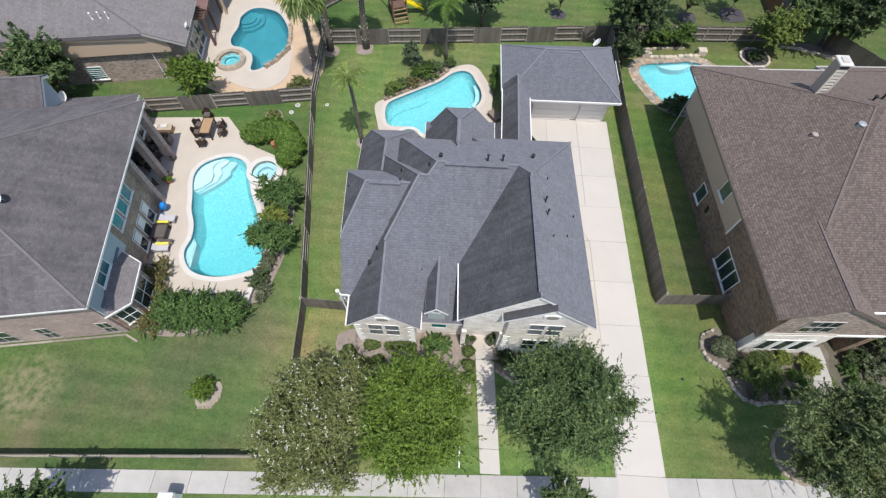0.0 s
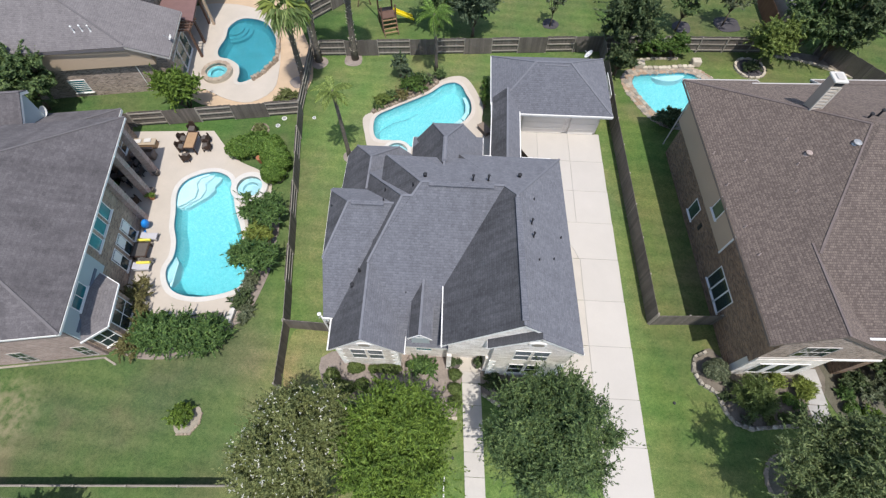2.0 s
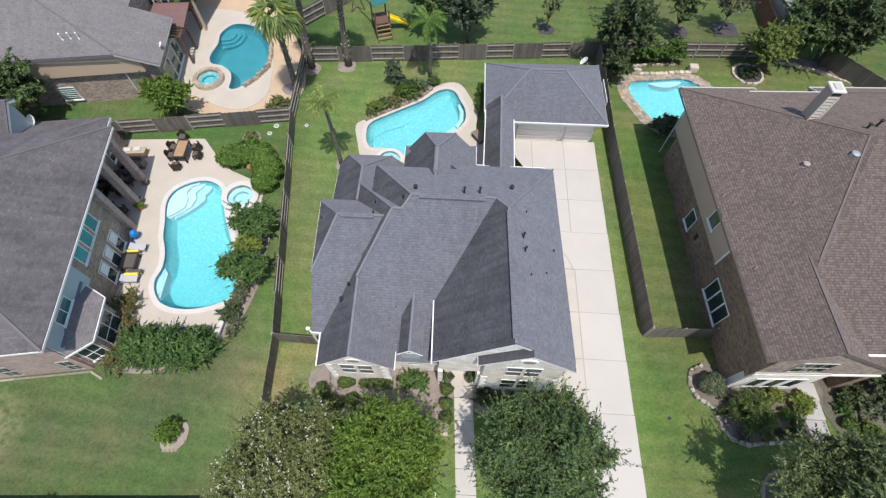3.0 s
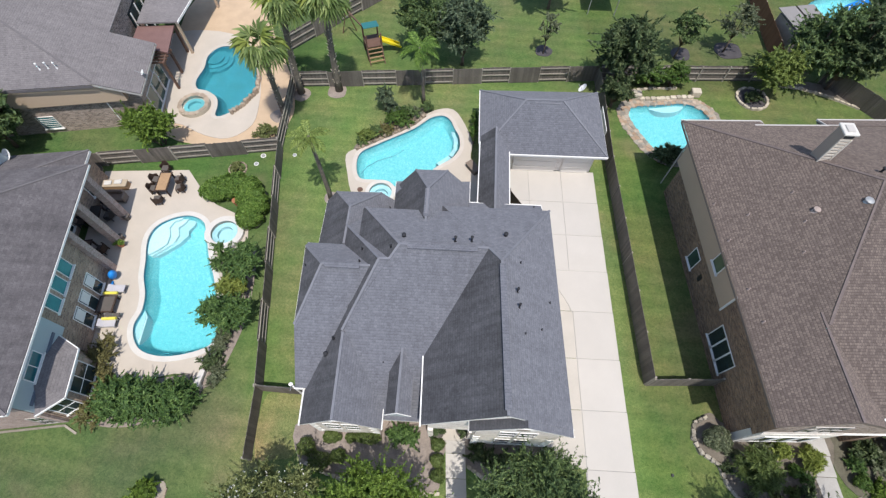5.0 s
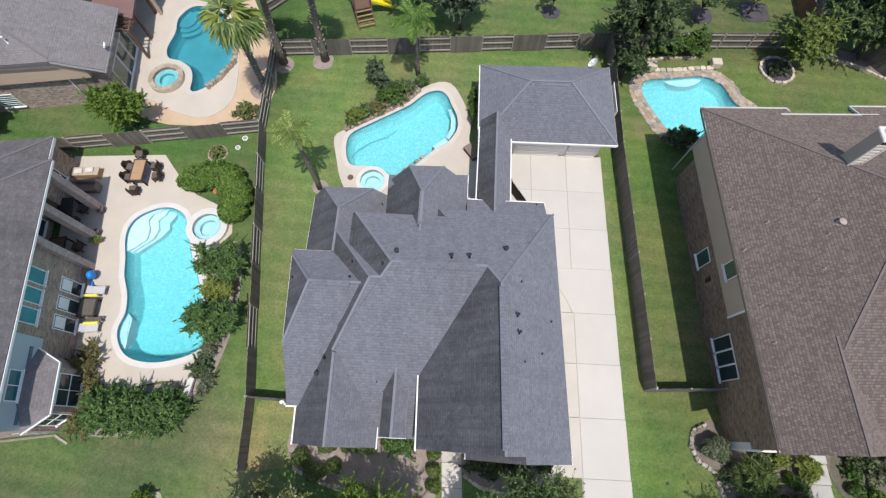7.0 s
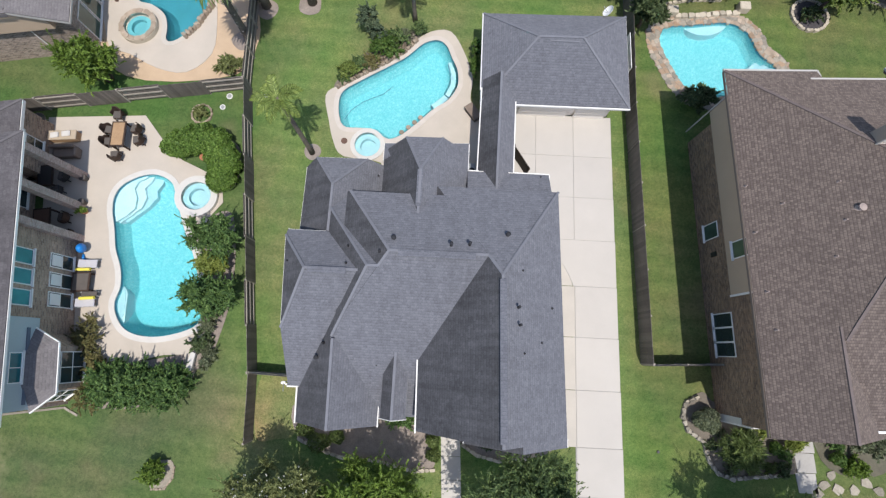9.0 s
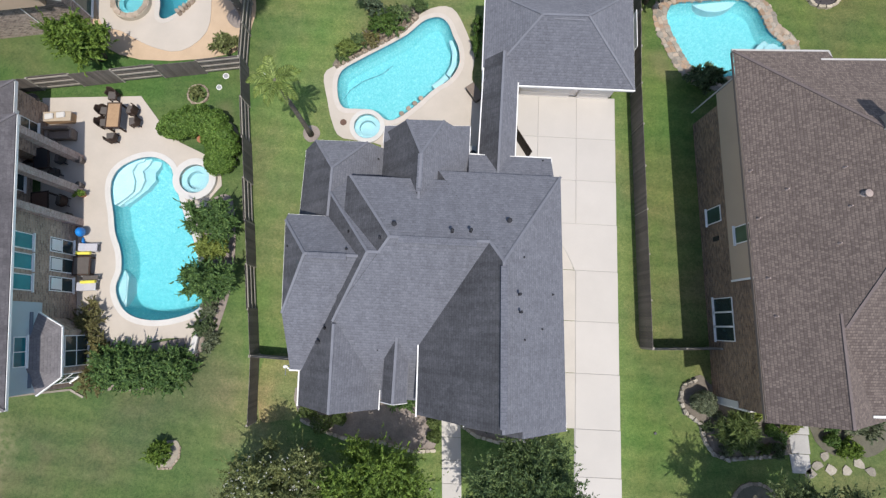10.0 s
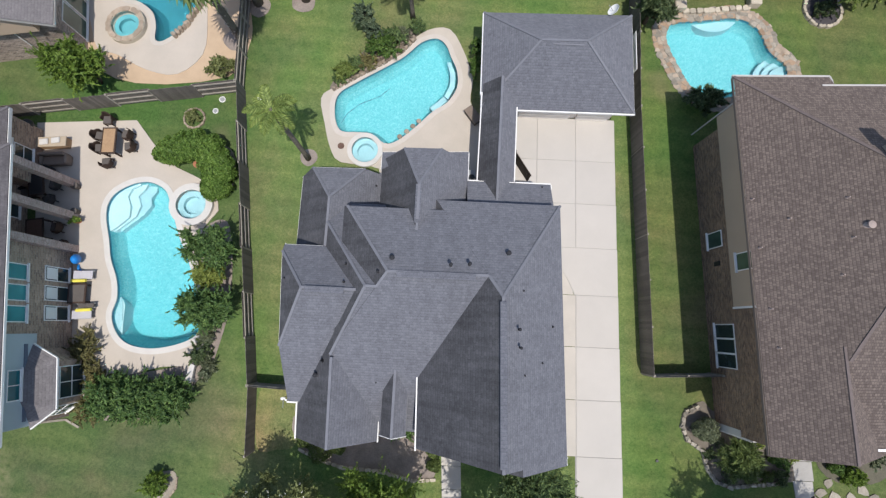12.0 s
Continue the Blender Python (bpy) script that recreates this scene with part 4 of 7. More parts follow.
fence("weathered back fence with alternating bays", [(-11.2, 33.06), (-3.2, 33.74), (5.74, 34.6), (12.75, 35.25)], height=1.5)
fence("weathered back fence with pale rails", [(12.75, 35.3), (20.9, 35.67), (27.5, 36.05)], height=1.5, rails_out=-1)
fence("weathered side fence between two backyards", [(-10.88, 26.5), (-11.2, 33.0)], height=1.4, rails_out=-1)
fence("dark board fence running back between yards", [(-11.25, 33.15), (-12.6, 37.2), (-8.9, 41.4), (-4.0, 46.6)], height=1.6)
fence("stained brown fence between far lawns", [(27.75, 36.5), (28.6, 52.0)], height=1.7, rails_out=-1, mat=fence_brown)
fence("dark weathered fence closing the far lawn", [(31.0, 36.15), (34.8, 31.2)], height=1.6, rails_out=1)
fence("low weathered wooden fence along the pavement", [(-24.0, 0.35), (-9.1, 1.12)], height=1.0, rails_out=-1)

# ---- main house ----


def ccw(x0, x1, y0, y1):
    return [(x0, y0), (x1, y0), (x1, y1), (x0, y1)]


def wing(parent, poly, slopes, wall_mat, roof_mat, cap, inset=0.35, base=0.0, walls=True, fascia=0.2, caps=True, trim=None, front=None, gutter=0.012, west=None):
    """A part of a house: walls that close under its roof, and the roof's shell over them."""
    if walls:
        inner = grown(poly, -inset)
        if front is not None:
            inner[0], inner[1] = (inner[0][0], poly[0][1] + front), (inner[1][0], poly[1][1] + front)
        bm = prism(bmesh.new(), inner, base, 30)
        for co, no in edge_planes(poly, slopes):
            cut(bm, co - Vector((0, 0, 0.1)), no)
        part("wall", bm, wall_mat, parent)
    bm = prism(bmesh.new(), poly, 0, 30)
    for co, no in edge_planes(poly, slopes):
        cut(bm, co, no)
    bmesh.ops.recalc_face_normals(bm, faces=bm.faces)
    bm.normal_update()
    inside = []
    for i, sl in enumerate(slopes):
        if sl == "in" or (sl and len(sl) == 3):
            d = (Vector(poly[(i + 1) % len(poly)]) - Vector(poly[i])).normalized()
            inside.append(Vector((d.y, -d.x, 0)))
    ridges, rakes, eaves = [], [], []
    for e in bm.edges:
        n = [f.normal for f in e.link_faces]
        a, b = (v.co.copy() for v in e.verts)
        up = [0.1 < x.z < 0.999 for x in n]
        side = [abs(x.z) < 0.05 for x in n]
        if all(up):
            ridges.append((a, b))
        elif any(up) and any(side):
            o = [x.copy() for x in n if abs(x.z) < 0.05][0]
            if not any(o.dot(k) > 0.99 for k in inside):
                (rakes if abs(a.z - b.z) > 0.05 else eaves).append((a, b, o))
    bmesh.ops.delete(bm, geom=[f for f in bm.faces if f.normal.z < 0.1], context="FACES")
    # roof faces turned west take the copy with shade in its colour
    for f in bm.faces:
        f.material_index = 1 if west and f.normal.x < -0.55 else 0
    bmesh.ops.solidify(bm, geom=bm.faces[:], thickness=0.06)
    ob = part("roof", bm, roof_mat, parent)
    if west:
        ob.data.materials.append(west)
    if caps and cap:
        for a, b in ridges:
            if (b - a).length > 0.3:
                part("ridge_cap", bar(bmesh.new(), a, b, 0.12, 0.05), cap, ob)
    for kind, lines, h, out in (("rake_board", rakes, 0.2, -0.022), ("fascia", eaves, fascia, gutter)):
        for a, b, o in lines:
            off = o * out - Vector((0, 0, h / 2 + 0.05))
            part(kind, bar(bmesh.new(), a + off, b + off, 0.03, h), trim or white_paint, ob)
    return ob


house = thing("house", (1.5, 13.0, 0), "large house with slate-grey shingle roofs and pale stone front", "house")
W, R, C = limestone, shingle_slate, ridge_slate
WEST = shingle_west_shade
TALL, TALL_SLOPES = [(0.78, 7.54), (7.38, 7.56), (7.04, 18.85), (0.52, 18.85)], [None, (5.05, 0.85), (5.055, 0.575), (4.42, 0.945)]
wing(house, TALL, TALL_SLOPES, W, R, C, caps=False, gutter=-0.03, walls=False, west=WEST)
bm = prism(bmesh.new(), [(1.1, 7.68), (7.0, 7.68), (6.7, 18.5), (0.95, 18.5)], 2.55, 30)
for co, no in edge_planes(TALL, TALL_SLOPES):
    cut(bm, co - Vector((0, 0, 0.1)), no)
part("wall", bm, W, house)
part("wall", prism(bmesh.new(), [(1.05, 7.56), (1.3, 7.56), (1.3, 9.0), (3.05, 9.0), (3.05, 7.56), (6.98, 7.56), (6.7, 18.5), (1.05, 18.5)], 0, 2.546), W, house)
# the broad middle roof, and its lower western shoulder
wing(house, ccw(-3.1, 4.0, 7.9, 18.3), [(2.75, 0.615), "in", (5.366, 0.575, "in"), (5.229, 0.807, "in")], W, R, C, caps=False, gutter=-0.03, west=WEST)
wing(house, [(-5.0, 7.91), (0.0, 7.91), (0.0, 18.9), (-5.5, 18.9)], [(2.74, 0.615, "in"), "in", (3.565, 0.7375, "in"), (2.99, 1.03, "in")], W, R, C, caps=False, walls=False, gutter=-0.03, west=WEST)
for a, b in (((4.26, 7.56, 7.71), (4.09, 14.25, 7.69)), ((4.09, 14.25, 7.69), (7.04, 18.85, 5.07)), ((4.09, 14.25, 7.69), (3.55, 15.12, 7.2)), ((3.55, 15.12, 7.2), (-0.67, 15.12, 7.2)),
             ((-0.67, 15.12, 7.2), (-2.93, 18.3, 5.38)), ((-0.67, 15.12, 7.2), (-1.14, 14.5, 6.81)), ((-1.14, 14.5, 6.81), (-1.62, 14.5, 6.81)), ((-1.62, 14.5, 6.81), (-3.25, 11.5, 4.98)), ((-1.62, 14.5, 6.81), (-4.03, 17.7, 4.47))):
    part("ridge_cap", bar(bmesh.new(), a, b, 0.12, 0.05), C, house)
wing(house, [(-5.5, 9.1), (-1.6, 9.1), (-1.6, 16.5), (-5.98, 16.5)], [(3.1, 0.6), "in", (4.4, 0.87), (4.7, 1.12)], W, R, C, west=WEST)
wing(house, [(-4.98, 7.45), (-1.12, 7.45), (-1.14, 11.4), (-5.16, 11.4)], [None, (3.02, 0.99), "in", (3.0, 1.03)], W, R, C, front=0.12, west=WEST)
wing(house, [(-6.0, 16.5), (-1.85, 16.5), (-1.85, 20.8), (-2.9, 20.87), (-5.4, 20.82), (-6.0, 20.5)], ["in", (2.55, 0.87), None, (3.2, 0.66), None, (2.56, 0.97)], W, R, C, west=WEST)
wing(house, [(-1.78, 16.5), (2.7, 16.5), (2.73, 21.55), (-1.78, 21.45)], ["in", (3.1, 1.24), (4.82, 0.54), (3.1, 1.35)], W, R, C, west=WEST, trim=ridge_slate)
wing(house, [(-1.82, 20.9), (2.72, 21.1), (2.72, 22.09), (-1.82, 21.86)], ["in", (3.1, 1.24), (3.1, 0.54), (3.1, 1.35)], W, R, C, walls=False, caps=False, gutter=0.02)
wing(house, ccw(2.7, 7.03, 17.5, 20.5), ["in", None, (3.1, 0.55), "in"], W, R, C, gutter=0.05)
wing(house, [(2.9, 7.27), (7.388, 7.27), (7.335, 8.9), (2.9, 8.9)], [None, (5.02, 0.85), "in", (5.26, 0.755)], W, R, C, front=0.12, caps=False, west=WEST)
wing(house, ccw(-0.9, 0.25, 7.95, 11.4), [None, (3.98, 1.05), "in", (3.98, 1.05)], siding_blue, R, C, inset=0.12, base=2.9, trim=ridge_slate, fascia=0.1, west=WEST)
for s in (-1, 1):
    part("dormer_trim", bar(bmesh.new(), (-0.325 + s * 0.6, 7.93, 3.89), (-0.325, 7.93, 4.53), 0.03, 0.1), white_paint, house)


def gutter(parent, pts, w=0.065, mat=None):
    """White guttering along an eave."""
    for a, b in zip(pts, pts[1:]):
        part("gutter", bar(bmesh.new(), a, b, w, 0.1), mat or white_paint, parent)


gutter(house, [(-5.02, 7.4, 2.96), (-5.13, 9.6, 2.96)])
gutter(house, [(-1.1, 7.4, 2.97), (-1.12, 8.5, 2.97)])
gutter(house, [(0.76, 7.45, 4.38), (0.67, 10.7, 4.38)], 0.06)
gutter(house, [(-5.55, 9.07, 3.06), (-5.12, 9.07, 3.06)])
gutter(house, [(2.72, 22.0, 3.06), (2.72, 20.52, 3.06)], 0.055)
gutter(house, [(2.72, 20.54, 3.06), (3.3, 20.54, 3.06)], 0.055)
gutter(house, [(5.2, 20.54, 3.06), (7.05, 20.54, 3.06)], 0.055)
gutter(house, [(7.07, 20.5, 3.05), (7.07, 18.9, 3.05)], 0.04)
link = thing("breezeway", (4.3, 22.5, 0), "narrow slate-roofed breezeway between house and garage", "breezeway")
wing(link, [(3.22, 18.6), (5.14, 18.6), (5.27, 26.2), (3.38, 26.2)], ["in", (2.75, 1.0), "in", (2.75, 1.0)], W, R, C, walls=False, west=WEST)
gutter(link, [(3.22, 20.5, 2.72), (3.33, 25.7, 2.72)], 0.06)
gutter(link, [(5.2, 20.5, 2.72), (5.28, 25.9, 2.72)], 0.06)
for x in (3.6, 5.0):
    for y in (20.6, 22.4, 24.4):
        part("post", box(bmesh.new(), x - 0.08, x + 0.08, y - 0.08, y + 0.08, 0, 2.75), white_paint, link)
garage = thing("garage", (7.5, 27.8, 0), "detached garage with slate-grey hipped roof and two pale doors", "garage")
wing(garage, [(3.3, 24.8), (11.7, 24.9), (11.7, 30.85), (3.3, 30.6)], [(2.7, 0.66), (2.7, 0.62), (2.7, 0.66), (2.7, 0.67)], W, R, C, inset=0.4, front=0.92)
gutter(garage, [(5.3, 24.77, 2.66), (11.72, 24.84, 2.66)])
gutter(garage, [(3.26, 25.6, 2.66), (3.26, 30.6, 2.66)], 0.05)
for x0, x1 in ((5.75, 8.75), (9.2, 11.1)):
    d = part("garage_door", box(bmesh.new(), x0, x1, 25.66, 25.74, 0.03, 2.25), door_paint, garage)
    for i in range(4):
        part("panel", box(bmesh.new(), x0 + 0.06, x1 - 0.06, 25.635, 25.659, 0.08 + i * 0.55, 0.58 + i * 0.55), door_paint, d)

# windows and doors of the front
for x in (-3.55, -2.65):
    window(house, (x, 7.575, 2.15), (0, -1), 0.72, 1.45, window_blind, (1, 2), sill=False)
window(house, (-0.2, 8.25, 1.7), (0, -1), 0.8, 1.1, window_teal, (1, 2), sill=False)
window(house, (-0.325, 8.07, 4.0), (0, -1), 0.5, 0.36, window_teal, (2, 1), sill=False)
for x in (4.52, 5.4):
    window(house, (x + 0.16, 7.388, 4.0), (0, -1), 0.72, 1.35, window_blind, (1, 2), sill=False)
    window(house, (x + 0.16, 7.388, 1.6), (0, -1), 0.72, 1.5, window_dark, (1, 2), sill=False)

# ---- right neighbour ----
right = thing("house", (22.0, 17.0, 0), "two-storey brown brick house with brown shingle roof", "house")
W, R, C = brick_brown, shingle_brown, ridge_brown
# the southern slope runs on beside the front gable
wing(right, [(18.9, 8.60), (36.0, 9.20), (36.0, 11.195), (18.9, 10.597)], [(5.512, 0.34), None, "in", "in"], W, R, C, caps=False, walls=False, trim=eave_brown, fascia=0.14)
part("gutter", bar(bmesh.new(), (20.55, 8.6, 5.5), (36.0, 9.14, 5.5), 0.1, 0.1), white_paint, right)
part("wall", prism(bmesh.new(), [(20.6, 9.1), (35.4, 9.6), (35.4, 11.8), (20.6, 11.3)], 2.9, 5.35), W, right)
part("wall", prism(bmesh.new(), [(23.3, 9.2), (35.4, 9.6), (35.4, 11.8), (23.3, 11.4)], 0, 2.896), W, right)
wing(right, [(15.97, 10.5), (36.0, 11.2), (36.0, 26.05), (15.52, 25.1)], [(6.19, 0.34, "in"), None, (5.675, 0.5), (5.35, 0.54)], W, R, C, inset=0.8, caps=False, trim=eave_brown, fascia=0.14)
wing(right, [(15.52, 25.105), (20.25, 25.325), (20.25, 25.975), (15.5, 25.75)], ["in", None, (5.35, 0.5), (5.35, 0.54)], W, R, C, caps=False, trim=eave_brown, fascia=0.14, walls=False)
wing(right, [(24.05, 25.49), (36.0, 26.055), (36.0, 27.0), (24.0, 26.4)], ["in", None, (5.25, 0.5), None], W, R, C, caps=False, trim=eave_brown, fascia=0.14, walls=False)
for a, b in (((15.45, 25.81, 5.3), (20.3, 26.03, 5.3)), ((19.6, 25.33, 5.63), (25.0, 25.6, 5.63)), ((20.3, 25.36, 5.5), (20.3, 26.03, 5.3)), ((23.95, 26.45, 5.2), (36.0, 27.05, 5.2)), ((23.95, 25.6, 5.6), (23.95, 26.45, 5.2))):
    part("gutter", bar(bmesh.new(), a, b, 0.09, 0.1), gutter_grey, right)
part("downspout", tube(bmesh.new(), [(15.62, 25.68, 5.25), (16.25, 25.05, 4.9), (16.25, 25.05, 0.1)], [0.045, 0.045, 0.045], 6), gutter_grey, right)
for a, b in (((15.5, 25.75, 5.35), (22.1, 18.95, 8.8)), ((22.1, 18.95, 8.79), (18.96, 12.95, 7.0)), ((18.96, 12.95, 7.0), (18.65, 12.3, 6.79)), ((22.1, 18.95, 8.8), (36.0, 19.4, 8.8))):
    part("ridge_cap", bar(bmesh.new(), a, b, 0.13, 0.05), C, right)
wing(right, [(16.04, 8.1), (23.5, 8.4), (23.4, 12.9), (15.893, 12.9)], [None, (3.72, 0.62), "in", (5.345, 0.54)], W, R, C, inset=0.15, walls=False, trim=eave_brown, fascia=0.14)
bm = prism(bmesh.new(), [(16.84, 8.25), (23.2, 8.5), (23.2, 13.0), (16.7, 13.0)], 2.9, 30)
for co, no in edge_planes([(16.04, 8.1), (23.5, 8.4), (23.4, 14.5), (15.843, 14.5)], [None, (3.62, 0.62), None, (5.24, 0.54)]):
    cut(bm, co, no)
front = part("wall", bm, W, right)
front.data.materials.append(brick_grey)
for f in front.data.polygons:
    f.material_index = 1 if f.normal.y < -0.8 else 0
part("wall", prism(bmesh.new(), [(16.84, 8.25), (20.7, 8.4), (20.7, 10.2), (22.7, 10.3), (22.7, 8.48), (23.2, 8.5), (23.2, 13.0), (16.7, 13.0)], 0, 2.896), W, right)

# ---- left neighbour ----
A10 = radians(9.3)


def lf(x, y):
    """Places in the left lot, which lies askew."""
    return (-17.25 + x * math.cos(A10) - y * math.sin(A10), 6.9 + x * math.sin(A10) + y * math.cos(A10))


left = thing("house", (-24.0, 12.0, 0), "two-storey brick house with grey hipped roof and covered patio", "house")
W, R, C = brick_pink, shingle_grey, ridge_grey
wing(left, [lf(-16, 0), lf(0, 0), lf(0, 14.0), lf(-16, 14.0)], [(4.9, 0.5), (4.9, 0.5), (4.9, 0.5), None], W, R, C, walls=False, fascia=0.13)
nw = thing("house", (-27.0, 33.0, 0), "brick house with beige upper siding and grey roof", "house")


def nf(x, y):
    return (-20.3 + x * math.cos(A10) - y * math.sin(A10), 28.7 + x * math.sin(A10) + y * math.cos(A10))


wing(nw, [nf(-18, -0.6), nf(-2.5, -0.6), nf(-2.5, 14), nf(-18, 14)], [(4.35, 0.59), (4.45, 0.42, "in"), None, None], brick_grey, shingle_mauve, C, trim=C, walls=False)
wing(nw, [nf(-2.495, -0.6), nf(0.12, -0.6), nf(0.12, 4.7), nf(-2.495, 4.7)], [None, (3.35, 0.42), None, "in"], brick_grey, shingle_mauve, C, trim=gutter_grey, fascia=0.12, caps=False, walls=False)
NW_ROOF = [nf(-18, -0.6), nf(0.12, -0.6), nf(0.12, 14), nf(-18, 14)]
bm = prism(bmesh.new(), [nf(-17.5, -0.4), nf(-0.45, 0.0), nf(-0.45, 4.4), nf(-2.8, 4.4), nf(-2.8, 13.5), nf(-17.5, 13.5)], 0, 30)
for co, no in edge_planes(NW_ROOF, [(4.25, 0.59), (3.25, 0.42), None, None]):
    cut(bm, co, no)
part("wall", bm, brick_grey, nw)

# ---- details of the main house ----


def stack(parent, x, y, z, r=0.05, h=0.35, cap=False, name="vent_pipe", mat=None):
    """A roof vent: a flashing, a pipe and, on some, a cap."""
    mat = mat or vent_metal
    bm = tube(bmesh.new(), [(x, y, z - 0.15), (x, y, z + h)], [r * 0.7, r * 0.7], 10)
    p = part(name, bm, mat, parent, smooth=False)
    part("flashing", tube(bmesh.new(), [(x, y, z - 0.12), (x, y, z + 0.08)], [r * 1.7, r * 0.9], 10), mat, p)
    if cap:
        part("cap", tube(bmesh.new(), [(x, y, z + h), (x, y, z + h + 0.05), (x, y, z + h + 0.09)], [r * 1.3, r * 1.3, r * 0.5], 12), mat, p)
    return p


for x, y, z, r, h, c in ((4.41, 16.19, 6.57, 0.085, 0.2, True), (1.94, 15.5, 6.97, 0.06, 0.42, True), (2.73, 15.57, 6.92, 0.06, 0.42, True), (-0.54, 15.72, 6.83, 0.085, 0.2, True), (-4.0, 10.51, 4.16, 0.08, 0.18, True), (-3.67, 11.18, 4.7, 0.05, 0.2, False),
                         (5.05, 14.59, 6.82, 0.04, 0.18, False), (4.82, 12.98, 7.05, 0.05, 0.42, True), (4.89, 12.26, 7.0, 0.05, 0.42, True), (6.6, 13.17, 5.55, 0.045, 0.18, False), (6.03, 11.62, 6.07, 0.04, 0.18, False), (5.16, 11.14, 6.8, 0.04, 0.18, False), (-1.21, 10.28, 4.2, 0.03, 0.1, False),
                         (-2.71, 15.53, 5.73, 0.045, 0.2, False), (-2.69, 14.69, 5.97, 0.05, 0.2, False), (-1.11, 15.1, 6.82, 0.05, 0.2, True), (-5.64, 14.84, 4.95, 0.04, 0.18, False), (-2.07, 20.12, 2.72, 0.045, 0.15, False), (6.58, 20.32, 3.18, 0.04, 0.14, False)):
    stack(house, x, y, z, r, h, c)
for a, b in (((-0.3, 15.03, 7.2), (3.0, 15.03, 7.2)), ((-4.3, 14.3, 6.27), (-2.6, 14.3, 6.27)), ((4.255, 7.75, 7.74), (4.1, 14.05, 7.72)), ((0.36, 17.5, 5.98), (0.36, 19.3, 5.98))):
    part("ridge_vent", bar(bmesh.new(), a, b, 0.27, 0.09), shingle_slate, house)
part("ridge_vent", bar(bmesh.new(), (6.8, 27.7, 4.5), (8.4, 27.7, 4.5), 0.25, 0.1), ridge_slate, garage)

# stone front: quoins, porch, gable medallions
for x0 in (-4.63, -1.74, 3.24, 6.75):
    for i in range(8):
        w = 0.34 if i % 2 else 0.22
        y = 7.575 if x0 < 0 else 7.39
        part("quoin", box(bmesh.new(), x0 - 0.03 if x0 in (-4.63, 3.24) else x0 + 0.25 - w, x0 - 0.03 + w if x0 in (-4.63, 3.24) else x0 + 0.28, y - 0.025, y + 0.05, 0.1 + i * 0.34, 0.4 + i * 0.34), quoin_stone, house)
for x, y, z in ((-3.05, 7.56, 3.78), (5.12, 7.37, 5.82)):
    bm = bmesh.new()
    bmesh.ops.create_cone(bm, cap_ends=True, segments=24, radius1=0.34, radius2=0.34, depth=0.08, matrix=Matrix.Translation((x, y, z)) @ pose(0, 0, 0, 90, 0, 0) @ Matrix.Diagonal((1.2, 0.75, 1, 1)))
    part("medallion", bm, white_paint, house)
    bm = bmesh.new()
    bmesh.ops.create_cone(bm, cap_ends=True, segments=24, radius1=0.25, radius2=0.25, depth=0.02, matrix=Matrix.Translation((x, y - 0.045, z)) @ pose(0, 0, 0, 90, 0, 0) @ Matrix.Diagonal((1.2, 0.72, 1, 1)))
    part("medallion_face", bm, boulder_pale, house)
part("porch_floor", box(bmesh.new(), 1.31, 3.04, 7.45, 8.98, -0.02, 0.1), tan_concrete, house)
part("front_door", box(bmesh.new(), 1.68, 2.66, 8.93, 8.99, 0.1, 2.3), wood_brown, house, "dark wooden front door")
for x0 in (1.4, 2.72):
    part("door_surround", box(bmesh.new(), x0, x0 + 0.22, 8.9, 8.99, 0.1, 2.5), quoin_stone, house)
part("door_surround", box(bmesh.new(), 1.4, 2.94, 8.88, 8.99, 2.32, 2.5), quoin_stone, house)
part("downspout", tube(bmesh.new(), [(-5.6, 9.15, 0), (-5.6, 9.15, 3.1)], [0.05, 0.05], 6), white_paint, house)
part("utility_box", box(bmesh.new(), -5.95, -5.62, 9.5, 9.9, 0.9, 1.5, bevel=0.03), white_plastic, house)
# west wall glimpsed beside the lawn
for y in (17.3, 18.2, 19.0):
    part("meter_box", box(bmesh.new(), -5.85, -5.62, y, y + 0.35, 0.4, 1.1), white_plastic, house)


def dish(x, y, z, turn, label, s=0.4):
    """A satellite dish: bowl, arm and mast."""
    t = thing("satellite_dish", (x, y, z), label, "satellite dish", turn=turn)
    bm = bmesh.new()
    rings = [[bm.verts.new((s * q * math.cos(a), 0.35 * s * q * q, s * q * math.sin(a))) for a in [2 * math.pi * k / 18 for k in range(18)]] for q in (0.15, 0.5, 0.8, 1.0)]
    bm.faces.new(rings[0])
    for a, b in zip(rings, rings[1:]):
        for k in range(18):
            bm.faces.new((a[k], a[(k + 1) % 18], b[(k + 1) % 18], b[k]))
    r = bmesh.ops.extrude_face_region(bm, geom=bm.faces[:], use_keep_orig=True)
    for v in [g for g in r["geom"] if isinstance(g, bmesh.types.BMVert)]:
        v.co.y -= 0.02
    bmesh.ops.transform(bm, matrix=pose(0, 0, 0.45, 40, 0, 0), verts=bm.verts)
    part("bowl", bm, white_plastic, t, local=True)
    part("mast", tube(bmesh.new(), [(0, 0, -0.2), (0, 0, 0.45)], [0.025, 0.025], 8), grey_metal, t, local=True)
    part("arm", tube(bmesh.new(), [(0, 0, 0.35), (0, 0.4, 0.75)], [0.018, 0.018], 6), grey_metal, t, local=True)
    return t


